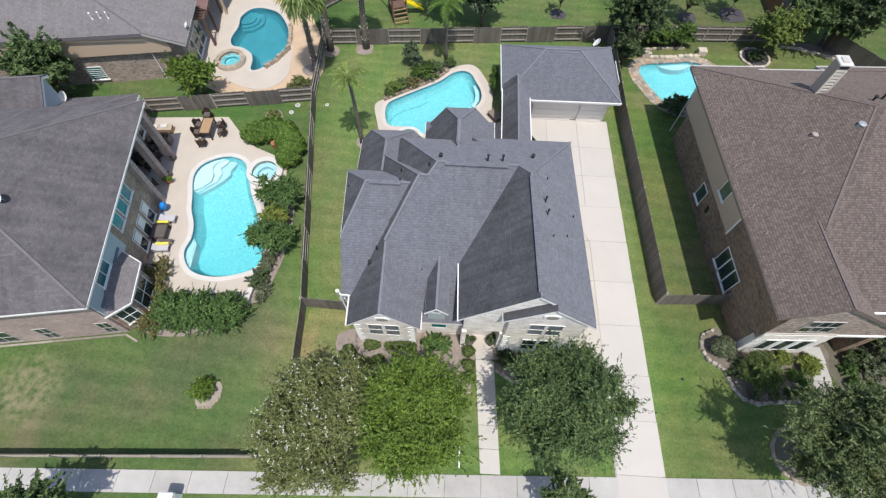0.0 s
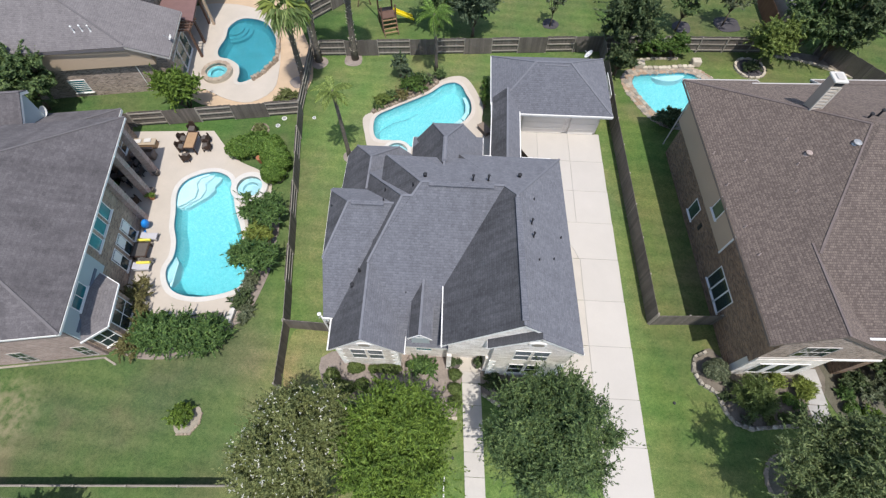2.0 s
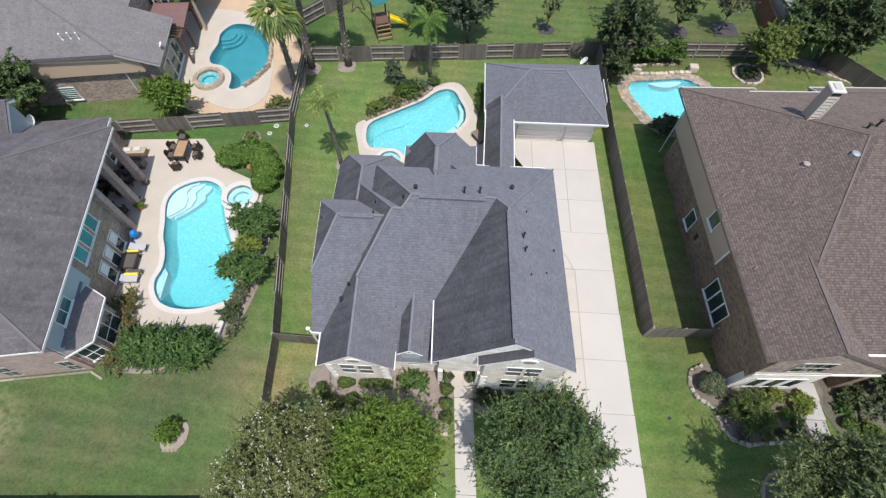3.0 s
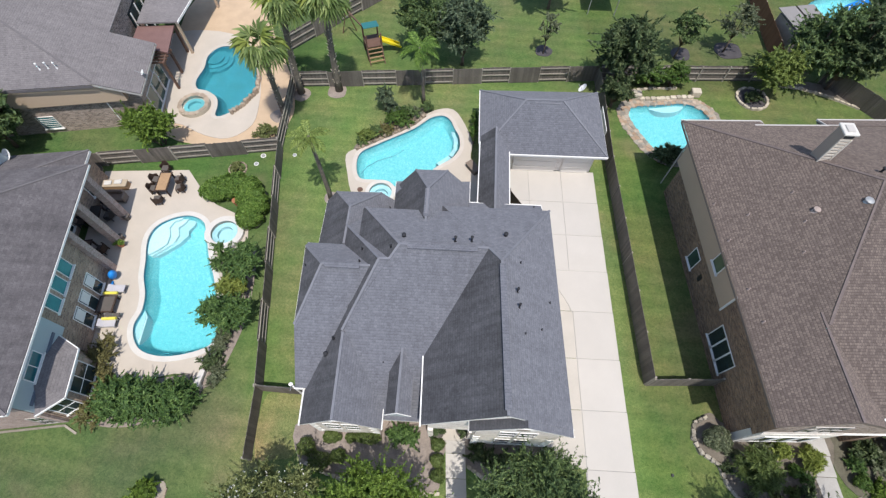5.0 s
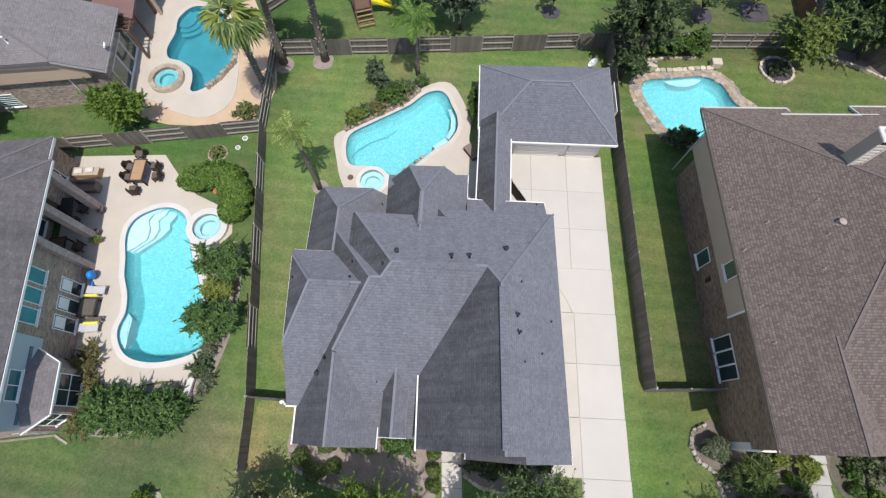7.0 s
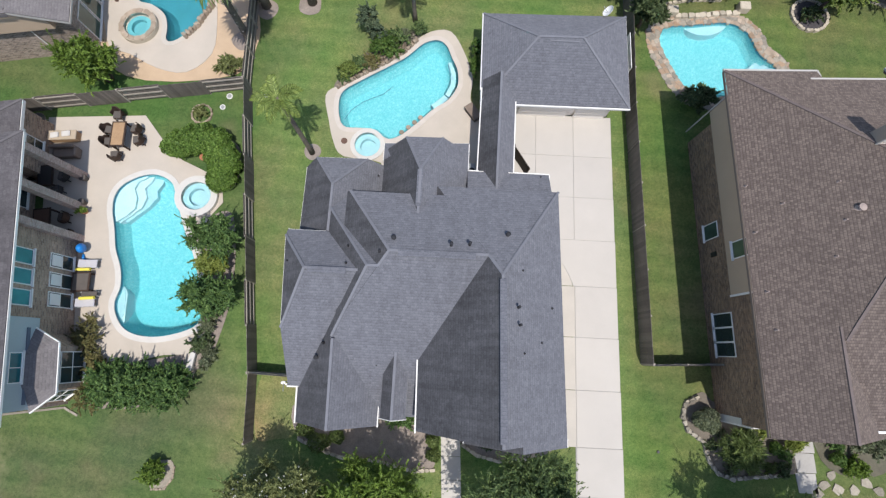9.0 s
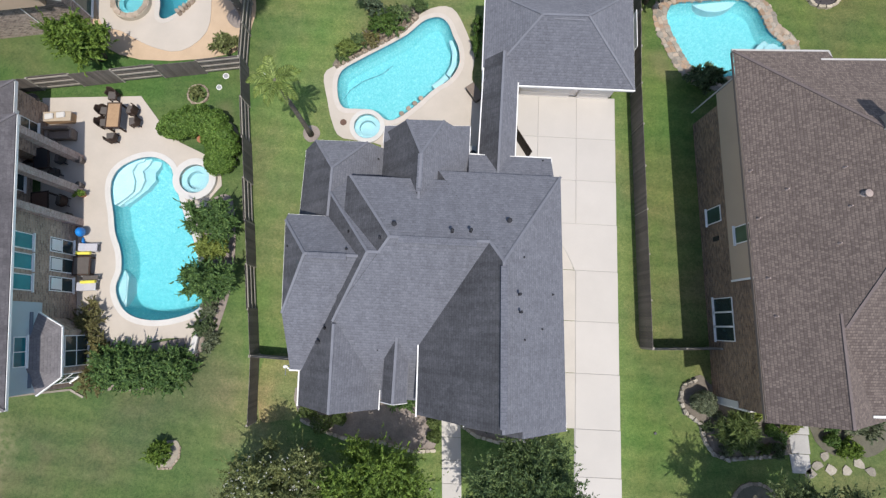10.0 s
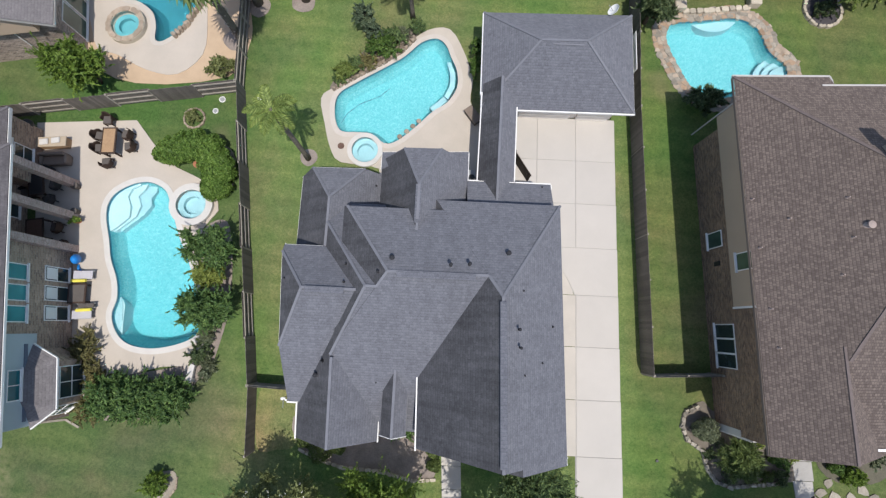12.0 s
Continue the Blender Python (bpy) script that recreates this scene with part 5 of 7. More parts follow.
dish(10.6, 30.9, 2.5, 75, "white satellite dish at the garage eave", 0.34)
dish(-5.72, 9.25, 2.75, 200, "small white satellite dish at the house corner", 0.11)
dish(-21.99, 11.53, 6.75, 160, "white satellite dish on the grey roof", 0.28)
dish(-26.76, 22.6, 2.6, 160, "white satellite dish near the gable wall", 0.36)
dish(-20.3, 29.74, 3.3, 120, "small satellite dish on the roof edge", 0.2)

# yard equipment beside the garage and breezeway
rack = thing("pool_equipment", (12.25, 29.6, 0), "pale pool pump and filter stand beside the garage", "pool pump")
part("pad", box(bmesh.new(), 11.95, 12.5, 28.0, 31.0, 0, 0.1), walk_concrete, rack)
for y, r, h in ((28.4, 0.22, 1.1), (29.2, 0.18, 0.8), (30.4, 0.2, 1.2)):
    part("tank", tube(bmesh.new(), [(12.22, y, 0.1), (12.22, y, h), (12.22, y, h + 0.15)], [r, r, r * 0.4], 14), white_plastic, rack)
part("pipe", tube(bmesh.new(), [(12.3, 28.2, 0.6), (12.3, 30.7, 0.6)], [0.05, 0.05], 8), white_plastic, rack)
part("panel", box(bmesh.new(), 12.32, 12.36, 28.2, 30.6, 0.9, 1.7), white_plastic, rack)
gate = thing("wooden_gate", (5.5, 23.0, 0), "dark wooden gate standing open beside the driveway", "gate", turn=-57)
for k in range(8):
    part("board", box(bmesh.new(), 0.04 + k * 0.2, 0.225 + k * 0.2, -0.02, 0.02, 0.06, 1.2, bevel=0.006), wood_dark, gate, local=True)
for z in (0.25, 0.95):
    part("rail", box(bmesh.new(), 0.02, 1.64, 0.022, 0.06, z, z + 0.09), wood_dark, gate, local=True)
part("post", box(bmesh.new(), -0.08, 0.02, -0.05, 0.05, 0.0, 1.3, bevel=0.01), wood_dark, gate, local=True)
ac = thing("air_conditioner", (3.0, 21.9, 0), "grey air conditioning unit beside the breezeway", "air conditioner")
part("case", box(bmesh.new(), 2.85, 3.25, 21.0, 21.9, 0.05, 0.9, bevel=0.03), grey_metal, ac)
bm = bmesh.new()
bmesh.ops.create_cone(bm, cap_ends=True, segments=16, radius1=0.17, radius2=0.17, depth=0.04, matrix=Matrix.Translation((3.05, 21.45, 0.92)))
part("grille", bm, black_metal, ac)
chest = thing("storage_box", (3.02, 25.5, 0), "dark storage box standing askew on the pool deck", "storage box", turn=-52)
part("body", box(bmesh.new(), -0.52, 0.52, -0.26, 0.26, 0.055, 0.42, bevel=0.03), cushion_dark, chest, local=True)
part("lid", box(bmesh.new(), -0.55, 0.55, -0.29, 0.29, 0.42, 0.48, bevel=0.02), cover_brown, chest, local=True)
for x, y, r in ((-12.14, 25.9, 0.19), (-12.46, 25.14, 0.17), (-9.9, 26.1, 0.14)):
    t = thing("utility_lid", (x, y), "round pale utility cover in the lawn", "utility cover", "utility covers")
    part("ring", tube(bmesh.new(), [(x, y, 0), (x, y, 0.05)], [r, r], 18), white_plastic, t)
    part("lid", tube(bmesh.new(), [(x, y, 0.05), (x, y, 0.07)], [r * 0.75, r * 0.7], 18), grey_metal, t)
lid = thing("skimmer_lid", (-4.75, 23.3, 0), "round brown drain cover in the deck", "drain cover")
part("cover", tube(bmesh.new(), [(-4.75, 23.3, 0.05), (-4.75, 23.3, 0.085)], [0.2, 0.19], 18), wood_brown, lid)
hose = thing("pool_hose", (-3.8, 25.6, 0), "thin blue-grey vacuum hose lying in the pool", "hose")
part("hose", tube(bmesh.new(), [(-4.9, 24.8, -0.12), (-4.6, 25.5, -0.3), (-3.9, 26.2, -0.45), (-2.7, 26.8, -0.5), (-2.1, 27.4, -0.55)], [0.02] * 5, 6), hose_blue, hose)
for x, y in ((-1.3, 24.4), (-0.9, 24.75), (-0.55, 25.1), (-0.2, 25.45)):
    part("deck_stone", tube(bmesh.new(), [(x, y - 0.35, 0.07), (x, y - 0.35, 0.11)], [0.16, 0.14], 7), boulder_stone, main_pool)
part("pool_bench", slab([(1.5, 26.7), (1.86, 27.5), (1.86, 28.4), (1.55, 29.2), (1.32, 29.15), (1.56, 28.4), (1.56, 27.6), (1.25, 26.9)], [], -0.9, -0.2), plaster_pale, main_pool)
part("pool_bench", slab([(0.62, 25.85), (1.05, 26.2), (1.45, 26.6), (1.2, 26.85), (0.8, 26.45), (0.4, 26.1)], [], -0.9, -0.2), plaster_pale, main_pool)
part("pool_bench", slab(ring_points([(-16.3, 11.95), (-16.55, 12.35), (-16.63, 12.86), (-16.53, 13.4), (-16.45, 13.8), (-16.28, 13.3), (-16.22, 12.8), (-16.18, 12.3)], 3), [], -0.9, -0.25), plaster_pale, left_pool)


def stones(parent, name, pts, width, mat, seed, size=(0.35, 0.6), z=0.0, h=0.12, rough=0.12, loose=0.08):
    """Irregular flat stones laid along a line."""
    rng = random.Random(seed)
    pts = [Vector(p) for p in pts]
    for a, b in zip(pts, pts[1:]):
        L, q = (b - a).length, 0.0
        while q < L:
            s = rng.uniform(*size)
            c = a.lerp(b, min(1, (q + s / 2) / L))
            d = (b - a).normalized()
            n = Vector((-d.y, d.x))
            poly = []
            for u, w in ((-0.5, -0.3), (-0.33, -0.52), (0.33, -0.5), (0.5, -0.28), (0.48, 0.3), (0.3, 0.52), (-0.32, 0.5), (-0.5, 0.28)):
                p = c + d * ((u + rng.uniform(-loose, loose) * 0.7) * s) + n * ((w + rng.uniform(-loose, loose)) * width)
                poly.append((p.x, p.y))
            top = h * rng.uniform(0.7, 1.2)
            bm = prism(bmesh.new(), poly, z - 0.05, z + top)
            for v in bm.verts:
                if v.co.z > z:
                    v.co.z += rng.uniform(-rough, rough) * h
                    v.co.x += (c.x - v.co.x) * 0.08
                    v.co.y += (c.y - v.co.y) * 0.08
            part(name, bm, rng.choice(mat) if isinstance(mat, tuple) else mat, parent)
            q += s * 1.02


# flagstones round the right pool
for k, off in enumerate((0.16, 0.45, 0.74)):
    flag = grown(POOL_RIGHT, off)
    stones(right_pool, "flagstone", flag[::2] + flag[:1], 0.33, (flagstone, flagstone, boulder_pale, flag_rust, boulder_pale), 5 + k, (0.2, 0.55), 0.0, 0.06 - 0.01 * k, loose=0.2)
part("mortar_bed", slab(grown(POOL_RIGHT, 0.84), [POOL_RIGHT], -0.03, 0.034), boulder_pale, right_pool)
for x, y, s in ((15.75, 33.5, 0.36), (20.5, 34.05, 0.36)):
    part("pedestal", box(bmesh.new(), x - s, x + s, y - s * 0.8, y + s * 0.8, 0, 0.55, bevel=0.05), pale_stone, right_pool)
stones(right_pool, "wall_stone", [(16.0, 33.25), (17.6, 33.4), (20.1, 33.75)], 0.35, pale_stone, 7, (0.35, 0.6), 0, 0.2)
edge = thing("stone_edging", (17.5, 34.6, 0), "low edging of pale limestone blocks", "stone edging")
stones(edge, "stone", [(15.4, 34.2), (17.2, 34.6), (19.2, 34.7)], 0.2, pale_stone, 8, (0.2, 0.4), 0, 0.15)
edge = thing("stone_edging", (28.5, 33.0, 0), "low edging of pale limestone blocks", "stone edging")
stones(edge, "stone", [(27.6, 35.5), (29.2, 35.3), (31.1, 34.5), (33.0, 33.4)], 0.22, pale_stone, 9, (0.25, 0.5), 0, 0.15)
ring = thing("stone_edging", (25.0, 33.9, 0), "ring of pale stones round a tree bed", "stone edging")
stones(ring, "stone", circle(25.0, 33.9, 1.2, 14) + circle(25.0, 33.9, 1.2, 14)[:1], 0.2, pale_stone, 10, (0.25, 0.4), 0, 0.15)
rocks = thing("rock_edging", (-3.2, 28.7, 0), "rough brown rocks edging the pool", "rocks")
stones(rocks, "rock", [(-5.55, 26.85), (-4.2, 27.75), (-2.5, 28.85), (-1.5, 29.6), (-0.75, 30.5)], 0.28, boulder_stone, 11, (0.14, 0.36), 0.03, 0.2, 0.5)
stones(rocks, "rock", [(-4.7, 27.8), (-2.6, 29.2), (-1.3, 30.3)], 0.25, boulder_stone, 12, (0.12, 0.3), 0.03, 0.25, 0.5)
rocks = thing("rock_edging", (-14.7, 31.5, 0), "rough orange rocks edging the pool", "rocks")
stones(rocks, "rock", [(-15.6, 29.8), (-14.9, 30.7), (-14.2, 32.2), (-14.3, 33.6), (-14.6, 35.0)], 0.3, flagstone, 13, (0.2, 0.45), 0.03, 0.3, 0.5)
stones(back_pool, "spa_stone", circle(-18.55, 30.42, 1.03, 16) + circle(-18.55, 30.42, 1.03, 16)[:1], 0.3, flagstone, 14, (0.25, 0.4), 0.33, 0.06)
edge = thing("stone_edging", (-2.0, 5.2, 0), "curved edging of pale stones round the front bed", "stone edging")
stones(edge, "stone", [(-5.6, 6.2), (-4.6, 5.75), (-3.2, 5.35), (-1.2, 5.25), (0.6, 4.85), (1.65, 4.95)], 0.18, pale_stone, 15, (0.22, 0.4), 0, 0.12)
edge = thing("stone_edging", (4.6, 5.7, 0), "curved edging of pale stones beside the path", "stone edging")
stones(edge, "stone", [(3.1, 6.3), (3.9, 5.8), (5.0, 5.55), (6.6, 5.7)], 0.18, pale_stone, 16, (0.22, 0.4), 0, 0.12)
edge = thing("stone_edging", (16.5, 6.5, 0), "winding edging of pale fieldstones", "stone edging")
stones(edge, "stone", [(15.95, 9.35), (15.2, 9.0), (15.0, 8.3), (15.2, 7.6), (16.05, 7.0), (16.25, 6.1), (16.7, 5.5), (17.4, 5.25), (18.5, 5.4), (20.0, 5.55)], 0.2, boulder_pale, 17, (0.18, 0.4), 0, 0.18, 0.35)
ring = thing("stone_edging", (18.9, 2.9, 0), "ring of weathered stones round the oak", "stone edging")
stones(ring, "stone", circle(18.9, 2.75, 1.35, 18) + circle(18.9, 2.75, 1.35, 18)[:1], 0.2, boulder_stone, 19, (0.2, 0.4), 0, 0.07, 0.3)
edge = thing("stone_edging", (-12.0, 3.7, 0), "half ring of pale edging stones round a shrub", "stone edging")
stones(edge, "stone", [(-12.9, 3.35), (-12.2, 3.4), (-11.85, 3.95), (-11.85, 4.5)], 0.1, boulder_stone, 18, (0.12, 0.25), 0, 0.08)
flags = thing("stepping_stones", (23.2, 5.1, 0), "irregular pale stepping stones in the lawn", "stepping stones")
rng = random.Random(4)
for x, y in ((22.3, 5.2), (23.05, 5.0), (23.85, 4.95), (24.6, 5.35), (22.75, 5.7), (25.2, 5.0), (21.9, 4.7)):
    poly = [(x + rng.uniform(0.2, 0.38) * math.cos(k), y + rng.uniform(0.16, 0.34) * math.sin(k)) for k in [q * 0.9 + rng.uniform(-0.25, 0.25) for q in range(7)]]
    part("stone", prism(bmesh.new(), poly, -0.02, 0.05), boulder_pale, flags)
path_r = thing("pavement_neighbour", (22.3, 7.0, 0), "pale concrete path to the brick house", "path", kind="structure")
for i in range(4):
    y = 8.7 - i * 1.0
    x = 21.0 - i * 0.02
    part("slab", prism(bmesh.new(), [(x, y - 0.97), (x + 1.0, y - 0.97), (x + 0.95, y), (x - 0.1, y)], -0.03, 0.05), walk_concrete, path_r)

# ---- details of the right house ----


def rwall(y, out=0.0):
    return (16.84 - 0.0313 * (y - 8.15) - out, y)


RN = (-1, -0.0313)


def on_right(y0, y1, z0, z1, glass, panes, out=0.0):
    c = rwall((y0 + y1) / 2, out)
    return window(right, (c[0], c[1], (z0 + z1) / 2), RN, y1 - y0, z1 - z0, glass, panes)


on_right(17.95, 18.75, 0.8, 2.0, window_green, (1, 1))
on_right(16.45, 17.25, 3.2, 4.4, window_green, (1, 1), 0.05)
for k in range(3):
    on_right(11.55 + k * 0.76, 12.22 + k * 0.76, 0.8, 2.35, window_dark, (1, 1))
a, b = rwall(14.6), rwall(25.0)
part("siding", prism(bmesh.new(), [(a[0] - 0.03, a[1]), (a[0] + 0.1, a[1]), (b[0] + 0.1, b[1]), (b[0] - 0.03, b[1])], 2.55, 5.4), siding_beige, right, "beige lap siding")
part("siding_trim", prism(bmesh.new(), [(a[0] - 0.05, a[1] - 0.06), (a[0] + 0.1, a[1] - 0.06), (a[0] + 0.1, a[1] + 0.04), (a[0] - 0.05, a[1] + 0.04)], 2.5, 5.3), white_paint, right)
part("wall_vent", box(bmesh.new(), 16.52, 16.62, 16.9, 17.15, 1.2, 1.7), black_metal, right)
chim = part("chimney", box(bmesh.new(), 20.2, 20.75, 20.8, 21.45, 6.5, 9.7), siding_taupe, right)
for k in range(9):
    part("chimney_board", box(bmesh.new(), 20.27, 20.68, 20.775, 20.815, 7.62 + k * 0.21, 7.74 + k * 0.21), trim_cream, chim)
for x in (20.18, 20.69):
    part("corner_board", box(bmesh.new(), x, x + 0.08, 20.765, 20.82, 7.2, 9.4), trim_cream, chim)
# a dark plate stands for the shade in the opening under the cap
part("flue_mouth", box(bmesh.new(), 20.26, 20.69, 20.77, 20.815, 9.5, 9.66), vent_metal, chim)
part("chimney_cap", box(bmesh.new(), 20.12, 20.83, 20.72, 21.53, 9.7, 9.82, bevel=0.03), coping, chim)
part("flue", box(bmesh.new(), 20.3, 20.66, 20.9, 21.35, 9.82, 9.87, bevel=0.02), gutter_grey, chim)
for x, y, z in ((15.9, 19.48, 5.47), (17.09, 18.46, 6.1), (18.93, 19.25, 7.1), (19.0, 17.5, 7.1), (16.08, 17.17, 5.55), (16.3, 14.4, 5.63), (16.5, 12.7, 5.7), (18.6, 15.9, 6.85)):
    stack(right, x, y, z, 0.045, 0.16, False, mat=pipe_pale)
stack(right, 19.5, 18.0, 7.33, 0.13, 0.16, True, "turbine_vent", pipe_pale)
for x, y in ((22.3, 19.6), (23.0, 19.9)):
    stack(right, x, y, 8.4, 0.08, 0.45, True)
stack(right, 21.3, 18.0, 8.25, 0.16, 0.15, True, "turbine_vent", grey_metal)
for x in (17.75, 18.72, 19.69):
    window(right, (x, 8.15 + (x - 17) * 0.04, 1.45), (0.04, -1), 0.6, 1.5, window_dark, (1, 1), sill=False)
for x in (18.22, 19.19):
    part("window_trim", box(bmesh.new(), x - 0.12, x + 0.12, 8.11 + (x - 17) * 0.04, 8.17 + (x - 17) * 0.04, 0.65, 2.3), white_paint, right)
window(right, (18.92, 8.318, 4.1), (0.04, -1), 1.6, 1.35, window_dark, (3, 2), frame_mat=gutter_grey, sill=False)
part("stone_band", prism(bmesh.new(), [(16.8, 8.16), (20.62, 8.31), (20.62, 8.4), (16.8, 8.24)], 0, 2.95), limestone, right)
part("stone_band", prism(bmesh.new(), [(16.8, 8.19), (20.62, 8.34), (20.62, 8.4), (16.8, 8.24)], 2.9, 3.1), gutter_grey, right)
part("corner_stone", box(bmesh.new(), 16.8, 16.9, 8.22, 8.55, 0, 2.2), coping, right)
part("porch_trim", prism(bmesh.new(), [(20.62, 8.33), (23.2, 8.43), (23.2, 8.5), (20.62, 8.4)], 2.78, 2.95), white_paint, right)
part("porch_door", box(bmesh.new(), 21.2, 22.2, 10.12, 10.2, 0, 2.2), wood_brown, right, "dark wooden entry door")

# ---- details of the left house ----


def lbox(parent, name, x0, x1, y0, y1, z0, z1, mat, label="", bevel=0.0):
    m = pose(-17.25, 6.9, 0, 0, 0, math.degrees(A10))
    return part(name, box(bmesh.new(), x0, x1, y0, y1, z0, z1, m, bevel), mat, parent, label)


LN = (math.cos(A10), math.sin(A10))


def lwall(poly, z, name="wall", mat=None):
    return part(name, prism(bmesh.new(), [lf(*p) for p in poly], 0.0, z), mat or brick_tan, left)


lwall([(-15.3, 0.7), (-0.62, 0.7), (-0.62, 9.7), (-15.3, 9.7)], 5.05)
lwall([(-15.3, 9.7), (-3.3, 9.7), (-3.3, 13.6), (-15.3, 13.6)], 5.05)
lwall([(-15.3, 0.55), (-0.75, 0.55), (-0.75, 0.7), (-15.3, 0.7)], 5.0, mat=brick_pink)
for y0 in (9.45, 11.35, 13.3):
    lbox(left, "patio_column", -0.75, -0.3, y0, y0 + 0.4, 0.05, 4.85, brick_pink)
    lbox(left, "patio_beam", -3.4, -0.4, y0 + 0.05, y0 + 0.35, 4.3, 4.85, brick_pink)
for y0, y1, z0 in ((7.62, 8.34, 3.0), (6.59, 7.31, 3.0), (5.55, 6.27, 3.0)):
    c = lf(-0.62, (y0 + y1) / 2)
    window(left, (*c, 3.55), LN, y1 - y0, 1.0, window_teal, (1, 1))
for y0, y1 in ((7.75, 8.45), (6.7, 7.4), (5.65, 6.35)):
    c = lf(-0.62, (y0 + y1) / 2)
    window(left, (*c, 1.15), LN, y1 - y0, 1.5, window_dark, (1, 2))
    lbox(left, "screen", -0.6, -0.57, y0 + 0.05, y1 - 0.05, 1.2, 1.85, white_plastic)
lbox(left, "siding", -0.64, -0.55, 0.55, 4.95, 2.4, 4.95, siding_blue, "pale blue-grey siding")
c = lf(-0.55, 2.54)
window(left, (*c, 3.62), LN, 1.35, 0.62, window_teal, (2, 1))
lbox(left, "flashing", -0.55, -0.5, 0.8, 4.45, 2.95, 3.12, flash_blue, "dark blue metal flashing")
bm = prism(bmesh.new(), [lf(-0.62, 0.75), lf(0.35, 1.35), lf(0.35, 3.45), lf(-0.62, 4.2)], 0.0, 2.55)
part("bay_wall", bm, brick_tan, left)
BAY = [lf(-0.6, 0.4), lf(0.6, 1.15), lf(0.6, 3.6), lf(-0.6, 4.45)]
bm = prism(bmesh.new(), BAY, 2.5, 6)
for i, k in ((0, 0.55), (1, 0.55), (2, 0.55)):
    a, b = Vector((*BAY[i], 2.62)), Vector((*BAY[i + 1], 2.62))
    d = (b - a).normalized()
    cut(bm, a, Vector((d.y * k, -d.x * k, 1)).normalized())
bay = part("bay_roof", bm, shingle_mauve, left)
for i in range(3):
    a, b = Vector((*BAY[i], 2.56)), Vector((*BAY[i + 1], 2.56))
    d = (b - a).normalized()
    o = Vector((d.y, -d.x, 0)) * 0.03
    part("bay_gutter", bar(bmesh.new(), a + o, b + o, 0.05, 0.1), white_paint, bay)
window(left, (*lf(0.35, 2.4), 1.3), LN, 1.5, 1.5, window_dark, (2, 2))
d = (Vector(lf(0.35, 1.35)) - Vector(lf(-0.62, 0.75))).normalized()
window(left, (*[(p + q) / 2 for p, q in zip(lf(0.35, 1.35), lf(-0.62, 0.75))], 1.3), (d.y, -d.x), 0.8, 1.4, window_dark, (2, 2))
for x, w in ((-4.62, 0.68), (-1.4, 0.62), (-7.1, 1.3)):
    c = lf(x, 0.55)
    window(left, (*c, 0.95), (LN[1], -LN[0]), w, 1.35, window_dark, (2, 2), frame_mat=gutter_grey, sill=False)
for y in (10.1, 12.2):
    c = lf(-3.3, y)
    window(left, (*c, 1.4), LN, 1.0, 1.6, window_dark, (1, 2))
wing(left, [lf(-16, 13.4), lf(-2.25, 13.4), lf(-2.25, 17.3), lf(-16, 17.3)], ["in", (2.62, 0.45), (2.62, 0.45), None], brick_tan, shingle_grey, ridge_grey, inset=0.22)
window(left, (*lf(-2.46, 15.2), 1.35), LN, 0.7, 1.1, window_dark, (1, 2))
lbox(left, "lintel", -2.48, -2.44, 14.6, 15.8, 2.0, 2.5, white_paint)
wing(left, [lf(-16, 13.2), lf(-6.7, 13.2), lf(-6.7, 17.0), lf(-16, 17.0)], [(3.3, 0.6, "in"), None, (4.9, 0.6), "in"], siding_blue, shingle_grey, ridge_grey, inset=0.2, base=2.4)

edge = thing("lawn_edging", (*lf(-8, 0.4), 0), "narrow tan concrete edging between lawn and brick wall", "edging")
EDGE = [lf(-15.5, 0.42), lf(-10.0, 0.4), lf(-5.0, 0.4), lf(-0.9, 0.38), lf(-0.2, -0.1)]
for a, b in zip(EDGE, EDGE[1:]):
    part("strip", bar(bmesh.new(), (*a, 0.03), (*b, 0.03), 0.11, 0.07), boulder_pale, edge)

# ---- details of the backyard house ----


def nbox(parent, name, x0, x1, y0, y1, z0, z1, mat, label=""):
    return part(name, box(bmesh.new(), x0, x1, y0, y1, z0, z1, pose(-20.3, 28.7, 0, 0, 0, math.degrees(A10))), mat, parent, label)


bm = prism(bmesh.new(), [nf(-17.5, -0.55), nf(-1.2, -0.34), nf(-1.2, 0.3), nf(-17.5, 0.1)], 2.6, 30)
for co, no in edge_planes(NW_ROOF, [(4.27, 0.59), (3.27, 0.42), None, None]):
    cut(bm, co, no)
part("siding", bm, siding_beige, nw, "beige upper siding")
for y0, y1 in ((0.7, 1.9), (2.1, 3.2), (3.4, 4.5)):
    c = nf(-0.45, (y0 + y1) / 2)
    window(nw, (*c, 1.1), (math.cos(A10), math.sin(A10)), y1 - y0, 1.8, window_green, (1, 1))
NN = (math.sin(A10), -math.cos(A10))
window(nw, (*nf(-7.65, -0.19), 0.98), NN, 1.15, 1.05, window_teal, (1, 6))
window(nw, (*nf(-9.6, -0.3), 3.45), NN, 1.4, 0.9, window_dark, (2, 1))
for x, y, z in ((-25.94, 28.24, 4.98), (-25.41, 28.36, 4.99), (-24.87, 28.42, 4.97)):
    stack(nw, x, y, z, 0.05, 0.4, True, mat=white_plastic)
part("downspout", tube(bmesh.new(), [(*nf(-2.7, -0.3), 4.2), (*nf(-2.8, -0.16), 3.9), (*nf(-2.8, -0.16), 0.1)], [0.035, 0.035, 0.035], 6), white_paint, nw)
nbox(nw, "patio_wall", -2.2, -0.45, 3.0, 3.2, 0, 2.8, siding_blue)
pergola = thing("patio_cover", (-21.8, 34.4, 0), "patio cover with reddish roof on timber posts", "pergola")
